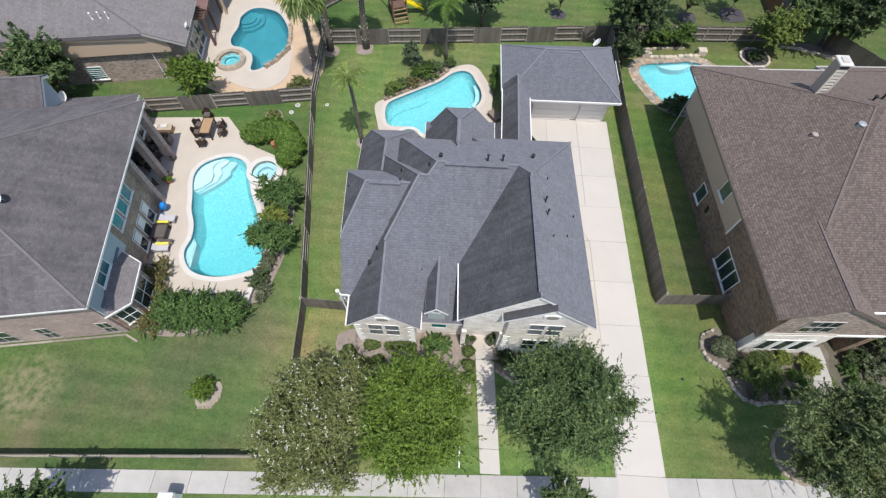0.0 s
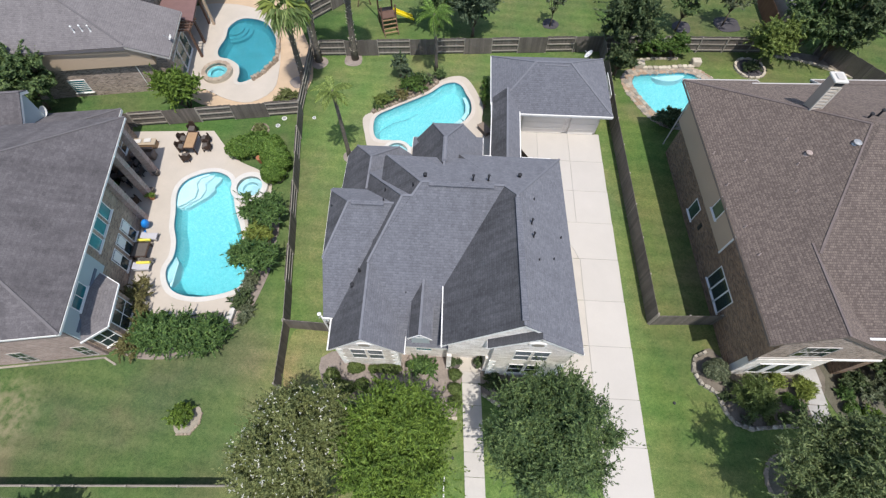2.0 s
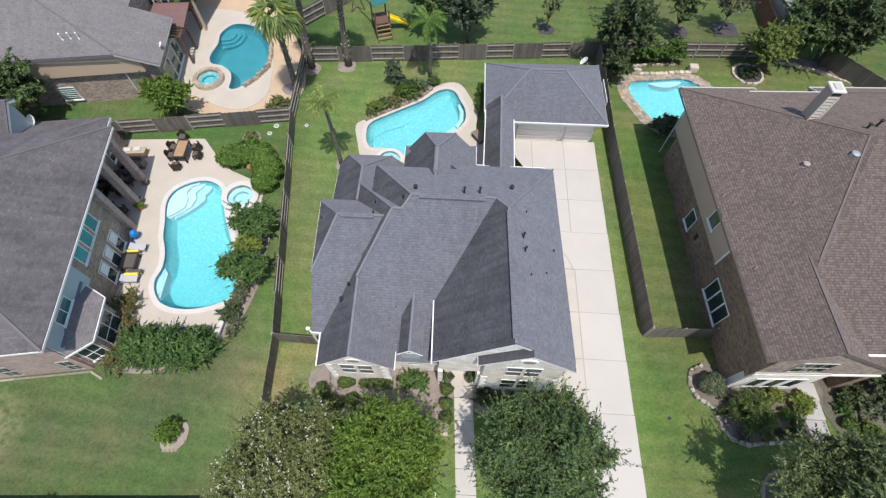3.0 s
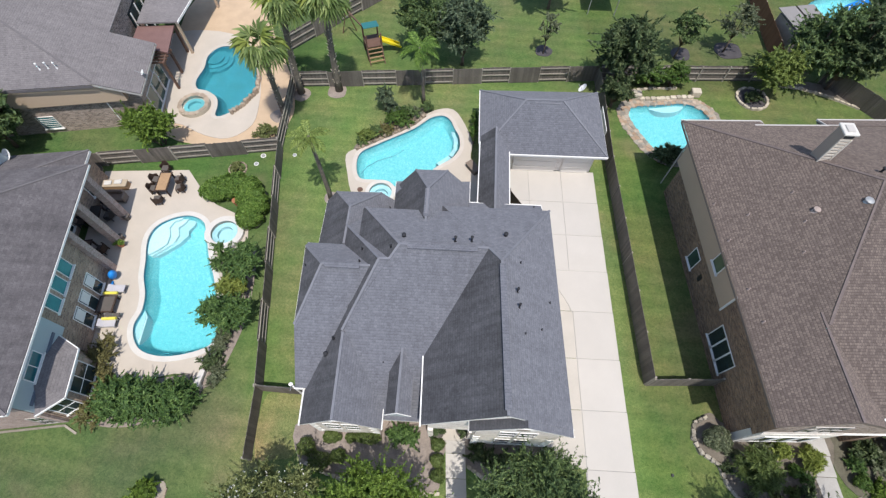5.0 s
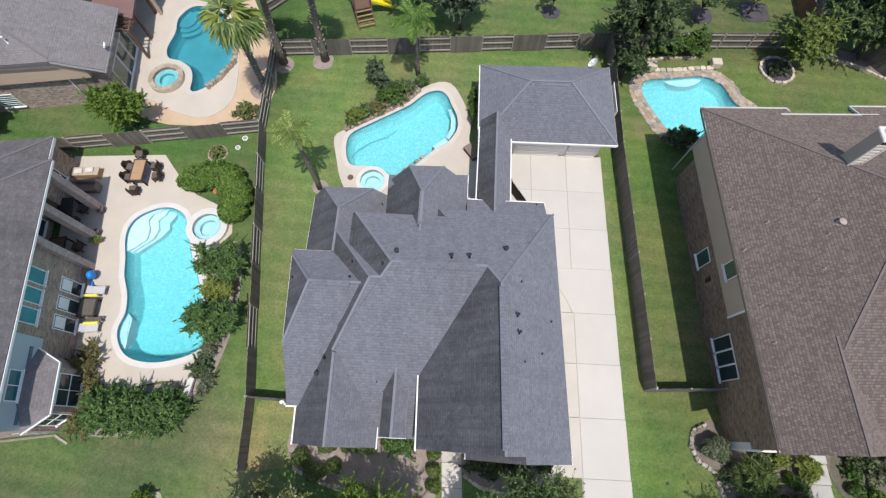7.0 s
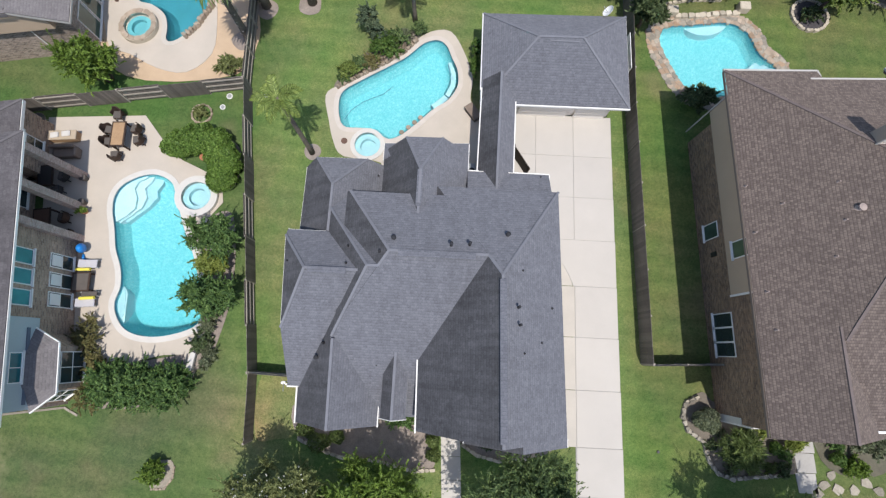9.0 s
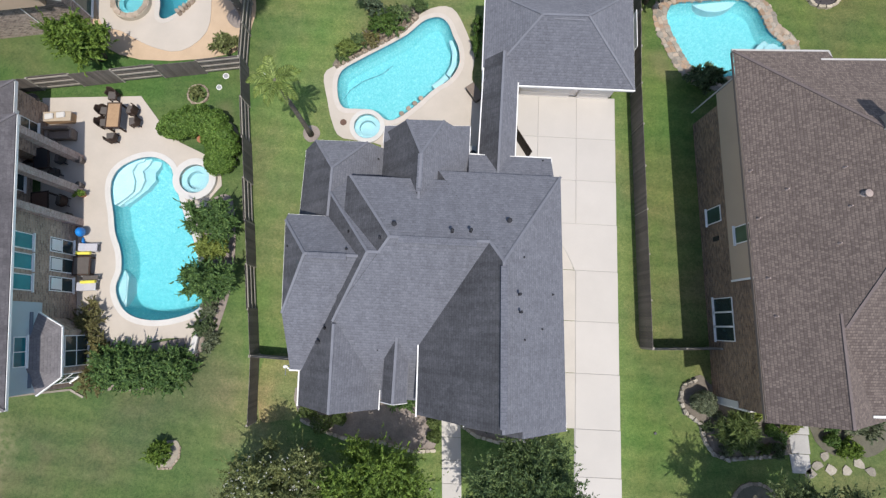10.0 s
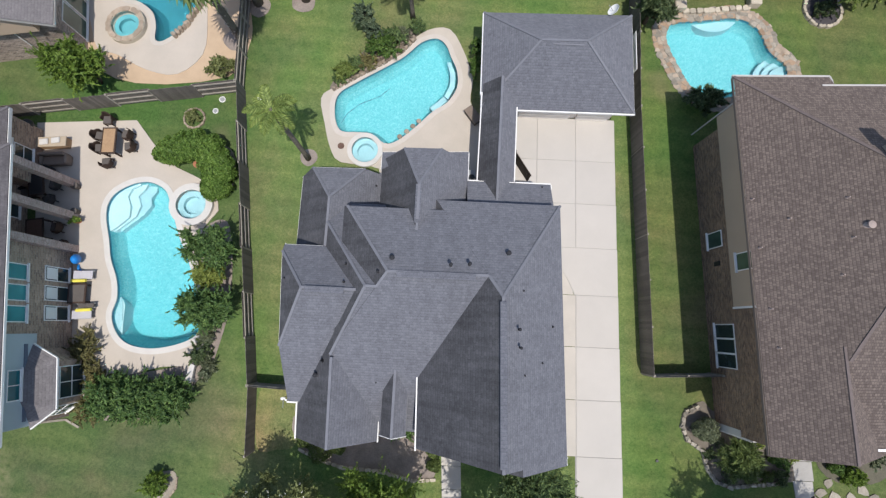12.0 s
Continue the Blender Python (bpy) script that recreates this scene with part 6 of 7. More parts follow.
bm = prism(bmesh.new(), [(-23.4, 33.9), (-20.3, 33.2), (-20.9, 36.4), (-23.7, 36.1)], 2.55, 2.68)
part("roof", bm, red_roof, pergola)
for x, y in ((-20.75, 34.1), (-21.1, 36.6), (-23.5, 33.7), (-20.4, 32.3)):
    part("post", box(bmesh.new(), x - 0.08, x + 0.08, y - 0.08, y + 0.08, 0, 2.55), wood_brown, pergola)
for k in range(5):
    y = 32.4 + k * 0.35
    part("rafter", bar(bmesh.new(), (-22.6, y - 0.35, 2.45), (-20.3, y, 2.45), 0.06, 0.14), wood_brown, pergola)
part("beam", bar(bmesh.new(), (-20.4, 32.2, 2.4), (-20.75, 34.3, 2.4), 0.1, 0.18), wood_brown, pergola)
rear = thing("patio_cover", (-22.2, 37.5, 0), "grey shingled patio roof on pale posts", "patio cover")
bm = prism(bmesh.new(), [(-23.5, 35.95), (-20.45, 36.3), (-20.1, 43.0), (-24.4, 42.6)], 2.95, 3.07)
part("roof", bm, shingle_mauve, rear)
part("fascia", bar(bmesh.new(), (-20.42, 36.3, 2.98), (-20.07, 43.0, 2.98), 0.06, 0.16), white_paint, rear)
for x, y in ((-20.65, 36.5), (-20.3, 42.7), (-23.3, 36.2)):
    part("post", box(bmesh.new(), x - 0.09, x + 0.09, y - 0.09, y + 0.09, 0, 2.95), siding_beige, rear)
nbox(nw, "rear_wall", -5.6, -2.6, 8.6, 14.0, 0, 3.2, window_dark, "dark glazed porch wall with pale bars")
for k in range(5):
    nbox(nw, "glazing_bar", -2.62, -2.54, 8.7 + k * 1.25, 8.8 + k * 1.25, 0, 3.2, white_paint)

# ---- patio furniture ----


def outdoor_chair(at, turn, label, mat=None, group="patio chairs"):
    """A woven tub chair: seat, curved back with arms, four legs, cushion."""
    mat = mat or wicker
    t = thing("patio_chair", at, label, "chair", group, turn=turn)
    part("seat", box(bmesh.new(), -0.26, 0.26, -0.26, 0.26, 0.32, 0.42, bevel=0.03), mat, t, local=True)
    part("cushion", box(bmesh.new(), -0.23, 0.23, -0.22, 0.25, 0.42, 0.48, bevel=0.025), cushion_dark, t, local=True)
    bm = bmesh.new()
    n = 12
    for lo, hi, r in ((0.3, 0.82, 0.30),):
        inner, outer = [], []
        for k in range(n + 1):
            a = math.pi * (1.0 + 0.0 + k / n)
            top = hi if 3 < k < n - 3 else 0.64
            for lst, rr in ((inner, r), (outer, r + 0.05)):
                lst.append((bm.verts.new((rr * math.cos(a), rr * math.sin(a), lo)), bm.verts.new((rr * math.cos(a), rr * math.sin(a), top))))
        for k in range(n):
            bm.faces.new((inner[k][0], inner[k + 1][0], inner[k + 1][1], inner[k][1]))
            bm.faces.new((outer[k][0], outer[k][1], outer[k + 1][1], outer[k + 1][0]))
            bm.faces.new((inner[k][1], inner[k + 1][1], outer[k + 1][1], outer[k][1]))
    part("backrest", bm, mat, t, local=True)
    for x in (-0.22, 0.22):
        for y in (-0.22, 0.22):
            part("leg", box(bmesh.new(), x - 0.025, x + 0.025, y - 0.025, y + 0.025, 0, 0.32), mat, t, local=True)
    return t


def outdoor_table(at, turn, w, d, label, top_mat, h=0.74):
    t = thing("patio_table", at, label, "table", turn=turn)
    top = part("tabletop", box(bmesh.new(), -w / 2, w / 2, -d / 2, d / 2, h - 0.05, h, bevel=0.012), wicker, t, local=True)
    part("inlay", box(bmesh.new(), -w / 2 + 0.09, w / 2 - 0.09, -d / 2 + 0.09, d / 2 - 0.09, h, h + 0.008), top_mat, top, local=True)
    for x in (-w / 2 + 0.09, w / 2 - 0.09):
        for y in (-d / 2 + 0.09, d / 2 - 0.09):
            part("leg", box(bmesh.new(), x - 0.04, x + 0.04, y - 0.04, y + 0.04, 0, h - 0.05), wicker, t, local=True)
    part("apron", box(bmesh.new(), -w / 2 + 0.06, w / 2 - 0.06, -d / 2 + 0.06, d / 2 - 0.06, h - 0.13, h - 0.05), wicker, t, local=True)
    return t


def lounger(at, turn, label, mat, roll=None, length=1.5, w=0.62):
    """A sun lounger with a raised back and, on some, a rolled towel."""
    t = thing("sun_lounger", at, label, "sun lounger", "sun loungers", turn=turn)
    for y in (-w / 2 + 0.03, w / 2 - 0.03):
        part("side_rail", box(bmesh.new(), 0, length, y - 0.025, y + 0.025, 0.24, 0.3), grey_metal, t, local=True)
    part("mattress", box(bmesh.new(), 0.55, length - 0.02, -w / 2 + 0.02, w / 2 - 0.02, 0.3, 0.37, bevel=0.02), mat, t, local=True)
    part("backrest", box(bmesh.new(), -0.05, 0.6, -w / 2 + 0.02, w / 2 - 0.02, -0.035, 0.035, pose(0.3, 0, 0.5, 0, 35, 0), bevel=0.02), mat, t, local=True)
    for x in (0.12, length - 0.12):
        for y in (-w / 2 + 0.04, w / 2 - 0.04):
            part("leg", box(bmesh.new(), x - 0.025, x + 0.025, y - 0.025, y + 0.025, 0, 0.24), grey_metal, t, local=True)
    if roll:
        part("towel", tube(bmesh.new(), [(0.1, -w / 2 - 0.08, 0.42), (0.9, -w / 2 - 0.08, 0.42)], [0.09, 0.09], 10), roll, t, "yellow rolled towel", local=True)
    return t


D = 0.055
outdoor_table((-17.95, 22.67, D), 3.5, 0.85, 1.6, "dark woven dining table with tan top on the patio", wood_light)
for x, y, r in ((-18.45, 24.05, 180), (-18.75, 23.05, 265), (-18.65, 22.3, 275), (-18.1, 21.45, 10), (-17.2, 23.2, 80), (-16.95, 22.5, 100)):
    outdoor_chair((x, y, D), r, "dark brown woven patio chair at the table")
chest = thing("storage_bench", (-21.45, 22.53, D), "tan cushioned storage bench at the patio edge", "bench", turn=5)
part("body", box(bmesh.new(), -0.82, 0.82, -0.27, 0.27, 0, 0.42, bevel=0.02), wood_light, chest, local=True)
part("lid", box(bmesh.new(), -0.85, 0.85, -0.3, 0.3, 0.42, 0.5, bevel=0.025), cushion_tan, chest, local=True)
for x0 in (-0.62, 0.05):
    part("pillow", box(bmesh.new(), x0, x0 + 0.5, -0.16, 0.2, 0.5, 0.6, pose(0, 0, 0, 0, 0, 6), bevel=0.045), coping, chest, "pale rolled cushion", local=True)
sofa = thing("outdoor_sofa", (-21.12, 21.47, D), "brown covered outdoor sofa under the eave", "sofa", turn=5)
part("seat", box(bmesh.new(), -0.72, 0.72, -0.3, 0.3, 0.08, 0.42, bevel=0.05), cover_brown, sofa, local=True)
part("backrest", box(bmesh.new(), -0.74, 0.74, 0.18, 0.36, 0.1, 0.78, bevel=0.06), cover_brown, sofa, local=True)
for x0 in (-0.78, 0.6):
    part("armrest", box(bmesh.new(), x0, x0 + 0.18, -0.3, 0.3, 0.0, 0.58, bevel=0.06), cover_brown, sofa, local=True)
lounger((-19.0, 14.85, D), 4, "pale grey sling lounger with yellow towel beside the wall", sling_grey, cushion_yellow, 1.2, 0.5)
lounger((-18.7, 12.65, D), 6, "pale grey sling lounger beside the wall", sling_grey, None, 1.2, 0.5)
lounger((-18.45, 13.15, D), 6, "dark lounger with yellow towel on the patio", cushion_dark, cushion_yellow, 1.0, 0.3)
outdoor_table((-18.45, 13.85, D), 5, 1.0, 1.1, "dark low square table between loungers", cushion_dark, 0.45)
outdoor_table((-21.6, 19.85, D), 10, 0.9, 1.3, "black metal dining table under the covered patio", black_metal)
for x, y, r in ((-22.4, 20.5, 215), (-21.3, 20.7, 160), (-22.4, 19.4, 280), (-21.05, 19.1, 40), (-20.85, 20.0, 90)):
    outdoor_chair((x, y, D), r, "black patio chair under the covered patio", black_metal)
outdoor_table((-21.2, 17.3, D), 10, 1.0, 1.2, "brown wooden table under the covered patio", wood_brown)
for x, y, r in ((-20.3, 17.5, 90), (-19.8, 16.5, 60), (-20.4, 16.3, 0)):
    outdoor_chair((x, y, D), r, "dark woven armchair under the covered patio")
grill = thing("barbecue_grill", (-20.6, 22.0, D), "black kettle barbecue beside the brick wall", "barbecue")
grill.matrix_basis = pose(-22.7, 23.4, D)
bm = bmesh.new()
bmesh.ops.create_uvsphere(bm, u_segments=16, v_segments=10, radius=0.3, matrix=Matrix.Translation((0, 0, 0.8)))
part("bowl", bm, black_metal, grill, local=True, smooth=True)
for k in range(3):
    a = 2.1 * k
    part("leg", tube(bmesh.new(), [(0.1 * math.cos(a), 0.1 * math.sin(a), 0.6), (0.3 * math.cos(a), 0.3 * math.sin(a), 0)], [0.015, 0.015], 6), grey_metal, grill, local=True)
flt = thing("pool_float", (-18.85, 15.75, D), "bright blue plastic pool float against the wall", "pool float")
bm = bmesh.new()
bmesh.ops.create_uvsphere(bm, u_segments=16, v_segments=10, radius=1.0, matrix=pose(0, 0, 0.42, 15, 25, 10) @ Matrix.Diagonal((0.24, 0.28, 0.5, 1)))
part("bladder", bm, blue_plastic, flt, local=True, smooth=True)
part("handle", tube(bmesh.new(), [(-0.1, -0.3, 0.02), (0.0, -0.5, 0.12), (0.1, -0.62, 0.02)], [0.07, 0.07, 0.05], 8), blue_plastic, flt, local=True)


def planter(seed, at, r, h, mat, label, leaf=None):
    t = thing("plant_pot", at, label, "plant pot")
    part("pot", tube(bmesh.new(), [(0, 0, 0), (0, 0, h * 0.8), (0, 0, h)], [r * 0.7, r, r * 1.05], 14), mat, t, local=True)
    if leaf:
        rng = np.random.default_rng(seed)
        v, f = leaf_cloud(rng, [(0, 0, h + r * 0.6), (r * 0.7, 0, h + r * 0.3), (-r * 0.6, r * 0.4, h + r * 0.4)], [r * 1.2, r, r], 260, 0.12)
        cloud_mesh("plant", v, f, leaf, t)
    return t


planter(61, (-19.35, 18.0, D), 0.2, 0.35, terracotta, "clay pot with trailing fern beside a column", leaf_bright)
planter(62, (-19.75, 20.0, D), 0.2, 0.4, cushion_dark, "dark pot beside a stone column")
planter(63, (-19.5, 18.5, D), 0.18, 0.4, cushion_dark, "dark pot beside a stone column")
planter(64, (-12.85, 21.6, 0.03), 0.22, 0.5, terracotta, "terracotta urn tucked in the hedge")
planter(65, (1.6, 7.72, 0.1), 0.24, 0.5, cushion_dark, "dark planter with a round bush beside the front door", leaf_dark)
planter(66, (2.78, 7.8, 0.1), 0.24, 0.5, cushion_dark, "dark planter with a round bush beside the front door", leaf_dark)
bench = thing("stone_bench", (-11.75, 9.9, 0), "pale curved stone bench at the patio end", "bench")
part("seat", prism(bmesh.new(), [(-11.95, 9.3), (-11.6, 9.35), (-11.5, 10.3), (-11.75, 10.4)], 0.3, 0.45), coping, bench)
for y in (9.5, 10.2):
    part("foot", box(bmesh.new(), -11.85, -11.58, y - 0.1, y + 0.1, 0, 0.3), coping, bench)

# mail box at the kerb
mail = thing("mailbox", (-12.6, -0.9, 0), "pale pedestal mailbox beside the pavement", "mailbox")
part("post", box(bmesh.new(), -12.85, -12.35, -1.1, -0.7, 0, 0.85), quoin_stone, mail)
part("box", box(bmesh.new(), -12.95, -12.25, -1.15, -0.65, 0.85, 1.2, bevel=0.05), white_plastic, mail)
part("flap", box(bmesh.new(), -12.9, -12.3, -1.18, -1.15, 0.9, 1.15), grey_metal, mail)
for x, y in ((13.6, 6.4), (1.6, 3.0), (-9.6, 17.4)):
    t = thing("sprinkler_head", (x, y), "small dark sprinkler cover in the lawn", "sprinkler", "sprinklers")
    part("cap", tube(bmesh.new(), [(x, y, 0), (x, y, 0.06)], [0.09, 0.07], 10), black_metal, t)
pipe = thing("plastic_pipe", (1.25, 1.7, 0), "thin white plastic pipe lying in the lawn", "pipe")
part("pipe", tube(bmesh.new(), [(1.25, 1.2, 0.05), (1.22, 1.7, 0.06), (1.25, 2.2, 0.05)], [0.04, 0.04, 0.04], 8), white_plastic, pipe)

# ---- playground and distance ----
play = thing("playset", (-5.5, 37.4, 0), "wooden climbing frame with yellow slide and teal canopy", "playset", turn=20)
for x in (-0.6, 0.6):
    for y in (-0.7, 0.7):
        part("post", box(bmesh.new(), x - 0.06, x + 0.06, y - 0.06, y + 0.06, 0, 2.3), wood_brown, play, local=True)
part("platform", box(bmesh.new(), -0.65, 0.65, -0.75, 0.75, 1.2, 1.28), wood_brown, play, local=True)
for k in range(4):
    part("ladder_rung", box(bmesh.new(), -0.6, 0.6, -1.35 + k * 0.17, -1.27 + k * 0.17, 0.25 + k * 0.27, 0.32 + k * 0.27), wood_light, play, local=True)
for x in (-0.6, 0.6):
    part("ladder_rail", bar(bmesh.new(), (x, -1.45, 0), (x, -0.7, 1.3), 0.07, 0.07), wood_brown, play, local=True)
bm = prism(bmesh.new(), [(-0.7, 0.1), (0.7, 0.1), (0.7, 0.8), (-0.7, 0.8)], 2.25, 2.3)
part("canopy", bar(bmesh.new(), (0, -0.25, 2.62), (0, 0.85, 2.36), 1.25, 0.04), teal_canvas, play, local=True)
bm.free()
part("slide", bar(bmesh.new(), (0.65, 0.0, 1.25), (2.3, 0.05, 0.25), 0.5, 0.06), yellow_plastic, play, local=True)
for y in (-0.25, 0.3):
    part("slide_side", bar(bmesh.new(), (0.65, y, 1.33), (2.3, y + 0.03, 0.33), 0.06, 0.16), yellow_plastic, play, local=True)
part("swing_beam", bar(bmesh.new(), (-0.6, 0.7, 2.2), (-1.4, 3.2, 2.2), 0.1, 0.1), wood_brown, play, local=True)
for dx in (-0.6, 0.6):
    part("swing_leg", bar(bmesh.new(), (-1.4, 3.2, 2.2), (-1.4 + dx, 3.4, 0), 0.08, 0.08), wood_brown, play, local=True)
shed = thing("shed", (30.0, 41.0, 0), "grey garden shed with a pitched roof", "shed", turn=12)
part("wall", box(bmesh.new(), -1.3, 1.3, -1.4, 1.4, 0, 2.0), fence_rail, shed, local=True)
for s in (-1, 1):
    part("roof", bar(bmesh.new(), (s * 0.75, -1.6, 2.35), (s * 0.75, 1.6, 2.35), 1.65, 0.06), ridge_pale, shed, local=True)
slide = thing("water_slide", (36.8, 43.5, 0), "bright blue water slide beside the far pool", "water slide")
for k in range(7):
    a, b = 0.5 * k, 0.5 * (k + 1)
    part("chute", bar(bmesh.new(), (36 + 1.4 * math.cos(a), 43 + 1.4 * math.sin(a), 2.6 - 0.3 * k), (36 + 1.4 * math.cos(b), 43 + 1.4 * math.sin(b), 2.3 - 0.3 * k), 0.6, 0.12), blue_plastic, slide)
for x, y in ((37.3, 43.0), (36.3, 44.4), (34.7, 43.4)):
    part("post", tube(bmesh.new(), [(x, y, 0), (x, y, 2.0)], [0.06, 0.06], 8), white_plastic, slide)
awning = thing("garden_canopy", (14.4, 44.6, 0), "pale canvas canopy in a far yard", "canopy")
part("cloth", box(bmesh.new(), 12.8, 15.6, 43.7, 46.5, 2.2, 2.3), coping, awning)
for x in (13.0, 15.4):
    for y in (43.9, 46.3):
        part("pole", tube(bmesh.new(), [(x, y, 0), (x, y, 2.2)], [0.04, 0.04], 6), grey_metal, awning)

# ---- palms ----


def fan_frond(rng, length=1.5):
    """A fan palm leaf: stalk and a ring of folded blades."""
    vs, fs = [], []

    def quad(a, b, c, d):
        k = len(vs)
        vs.extend([a, b, c, d])
        fs.append((k, k + 1, k + 2, k + 3))
    quad((0, -0.02, 0), (length * 0.6, -0.02, 0.25), (length * 0.6, 0.02, 0.25), (0, 0.02, 0))
    n = 17
    for k in range(n):
        a0, a1 = (-2.1 + 4.2 * (k + 0.08) / n), (-2.1 + 4.2 * (k + 0.92) / n)
        am = (a0 + a1) / 2
        r = length * (0.62 + 0.1 * math.cos(am)) * rng.uniform(0.9, 1.08)
        c = np.array((length * 0.6, 0, 0.25))
        droop = -0.5 * r * rng.uniform(0.7, 1.3)
        fold = 0.10 * r * (1 if k % 2 else -1)
        p0 = c + np.array((math.cos(a0) * r * 0.6, math.sin(a0) * r * 0.6, fold - 0.06 * r - 0.12 * abs(am) * r))
        p1 = c + np.array((math.cos(a1) * r * 0.6, math.sin(a1) * r * 0.6, -fold - 0.06 * r - 0.12 * abs(am) * r))
        tip = c + np.array((math.cos(am) * r, math.sin(am) * r, droop - 0.12 * abs(am) * r))
        quad(tuple(c), tuple(p0), tuple(tip), tuple(p1))
    return vs, fs


def feather_frond(rng, length=2.0):
    """A feather palm leaf: an arched rib with hanging leaflets."""
    vs, fs = [], []
    n = 26
    pts = []
    for k in range(n + 1):
        s = k / n
        pts.append(np.array((length * (s - 0.18 * s ** 3), 0.0, length * (0.42 * s - 0.72 * s * s))))
    for k in range(n):
        i = len(vs)
        w = 0.025 * (1 - k / n) + 0.006
        for p, y in ((pts[k], -w), (pts[k + 1], -w), (pts[k + 1], w), (pts[k], w)):
            vs.append((p[0], y, p[2]))
        fs.append((i, i + 1, i + 2, i + 3))
        if k > 2:
            for s in (-1, 1):
                L = length * 0.27 * math.sin(math.pi * (0.12 + 0.85 * k / n)) * rng.uniform(0.8, 1.1)
                i = len(vs)
                p = pts[k]
                tip = p + np.array((L * 0.55, s * L * 0.8, -L * 0.38))
                m = p + np.array((L * 0.22, s * L * 0.45, -L * 0.02))
                vs.extend([tuple(p), tuple(m + np.array((0.035, 0, 0))), tuple(tip), tuple(m - np.array((0.035, 0, 0)))])
                fs.append((i, i + 1, i + 2, i + 3))
    return vs, fs


def palm(seed, at, height, fan, label, lean=(0, 0), fronds=22, length=1.5, r=0.17, leaf=None):
    rng = np.random.default_rng(seed)
    t = thing("palm_tree", at, label, "palm tree")
    pts = [(lean[0] * s * s, lean[1] * s * s, -0.05 + height * s) for s in (0, 0.15, 0.4, 0.7, 1.0)]
    bm = tube(bmesh.new(), pts, [r * 1.5, r * 1.1, r, r * 0.9, r * 0.85], 12)
    part("trunk", bm, palm_bark, t, local=True, smooth=True)
    if fan:
        bm = bar(bmesh.new(), (0, 0, 0), (0.1, 0, 0.14), 0.07, 0.03)
        stub = bpy.data.meshes.new("leaf_base")
        bm.to_mesh(stub)
        bm.free()
        stub.materials.append(pale_stone)
        for k in range(60):
            z, a = rng.uniform(0.1, 0.85), rng.uniform(0, 6.28)
            ob = new("leaf_base", stub)
            ob.parent = t
            ob.matrix_basis = Matrix.Translation((lean[0] * z * z + r * math.cos(a), lean[1] * z * z + r * math.sin(a), z * height)) @ Matrix.Rotation(a, 4, "Z")
    meshes = []
    for k in range(4):
        vs, fs = (fan_frond if fan else feather_frond)(rng, length)
        me = bpy.data.meshes.new("frond")
        me.from_pydata(vs, [], fs)
        me.materials.append((leaf or leaf_palm) if k or not fan else leaf_yellow)
        meshes.append(me)
    top = pts[-1]
    for k in range(fronds):
        ob = new("frond", meshes[k % 4])
        ob.parent = t
        tilt = (-55 + 105 * ((k * 7) % fronds) / fronds) if fan else (-35 + 60 * ((k * 7) % fronds) / fronds)
        ob.matrix_basis = Matrix.Translation((top[0], top[1], top[2] - 0.05)) @ Matrix.Rotation(k * 2.39996 + rng.normal() * 0.1, 4, "Z") @ Matrix.Rotation(radians(tilt), 4, "Y")
    return t


palm(31, (-11.36, 29.8), 6.8, True, "tall fan palm leaning over the pool", (0.5, -0.8), 20, 1.45, 0.2)
palm(32, (-10.7, 32.5), 7.4, True, "tall fan palm with cut leaf bases", (0.55, 0.1), 20, 1.45, 0.22)
palm(33, (-7.75, 32.95), 7.5, True, "tall fan palm beside the back fence", (0.4, 0.1), 20, 1.45, 0.22)
palm(34, (-0.95, 32.0), 5.0, False, "feathery queen palm beside the back fence", (-0.15, 0.0), 16, 1.8, 0.12, leaf_fresh)
palm(35, (-6.62, 22.44), 6.1, False, "slender queen palm leaning on the lawn", (-0.1, 0.1), 13, 1.5, 0.13, leaf_weep)

# ---- trees and shrubs ----
tree(1, (-5.75, 2.6), 5.1, 3.1, 3.5, 1.0, leaf_olive, "olive-green crape myrtle with white blossom clusters", clumps=84, n=98000, size=0.06, trunks=4, trunk_r=0.07, flowers=850, clump_r=0.25)
tree(2, (-1.2, 3.25), 5.2, 2.75, 3.15, 1.0, leaf_bright, "bright green crape myrtle in full leaf", clumps=62, n=80000, size=0.068, trunks=4, trunk_r=0.07, clump_r=0.3)
tree(3, (5.85, 3.9), 7.0, 3.0, 2.95, 1.6, leaf_oak, "dark green live oak with a wide dense crown", clumps=60, n=92000, size=0.062, trunk_r=0.17, clump_r=0.27)
tree(4, (18.75, 2.6), 7.0, 3.6, 3.1, 1.8, leaf_dusk, "grey-green oak in the front lawn", clumps=60, n=70000, size=0.068, trunk_r=0.17, clump_r=0.25)
tree(5, (-17.3, -1.7), 4.6, 1.9, 1.6, 1.2, leaf_oak, "sparse leafy street tree beside the pavement", clumps=26, n=9000, size=0.09)
tree(6, (5.9, 0.1), 3.6, 1.2, 1.1, 1.0, leaf_oak, "small green street tree beside the pavement", clumps=16, n=6000, size=0.08, trunk_r=0.07)
tree(7, (1.9, 36.5), 6.2, 2.2, 2.1, 0.2, leaf_slate, "dark blue-green dense tree behind the back fence", clumps=46, n=26000, size=0.11)
tree(8, (-1.1, 37.6), 5.8, 2.4, 2.3, 0.4, leaf_oak, "green leafy tree behind the back fence", clumps=36, n=19000, size=0.12)
tree(9, (8.7, 38.3), 3.6, 0.95, 0.95, 1.0, leaf_grey, "thin young tree in a far lawn", clumps=14, n=1500, size=0.12, trunk_r=0.05)
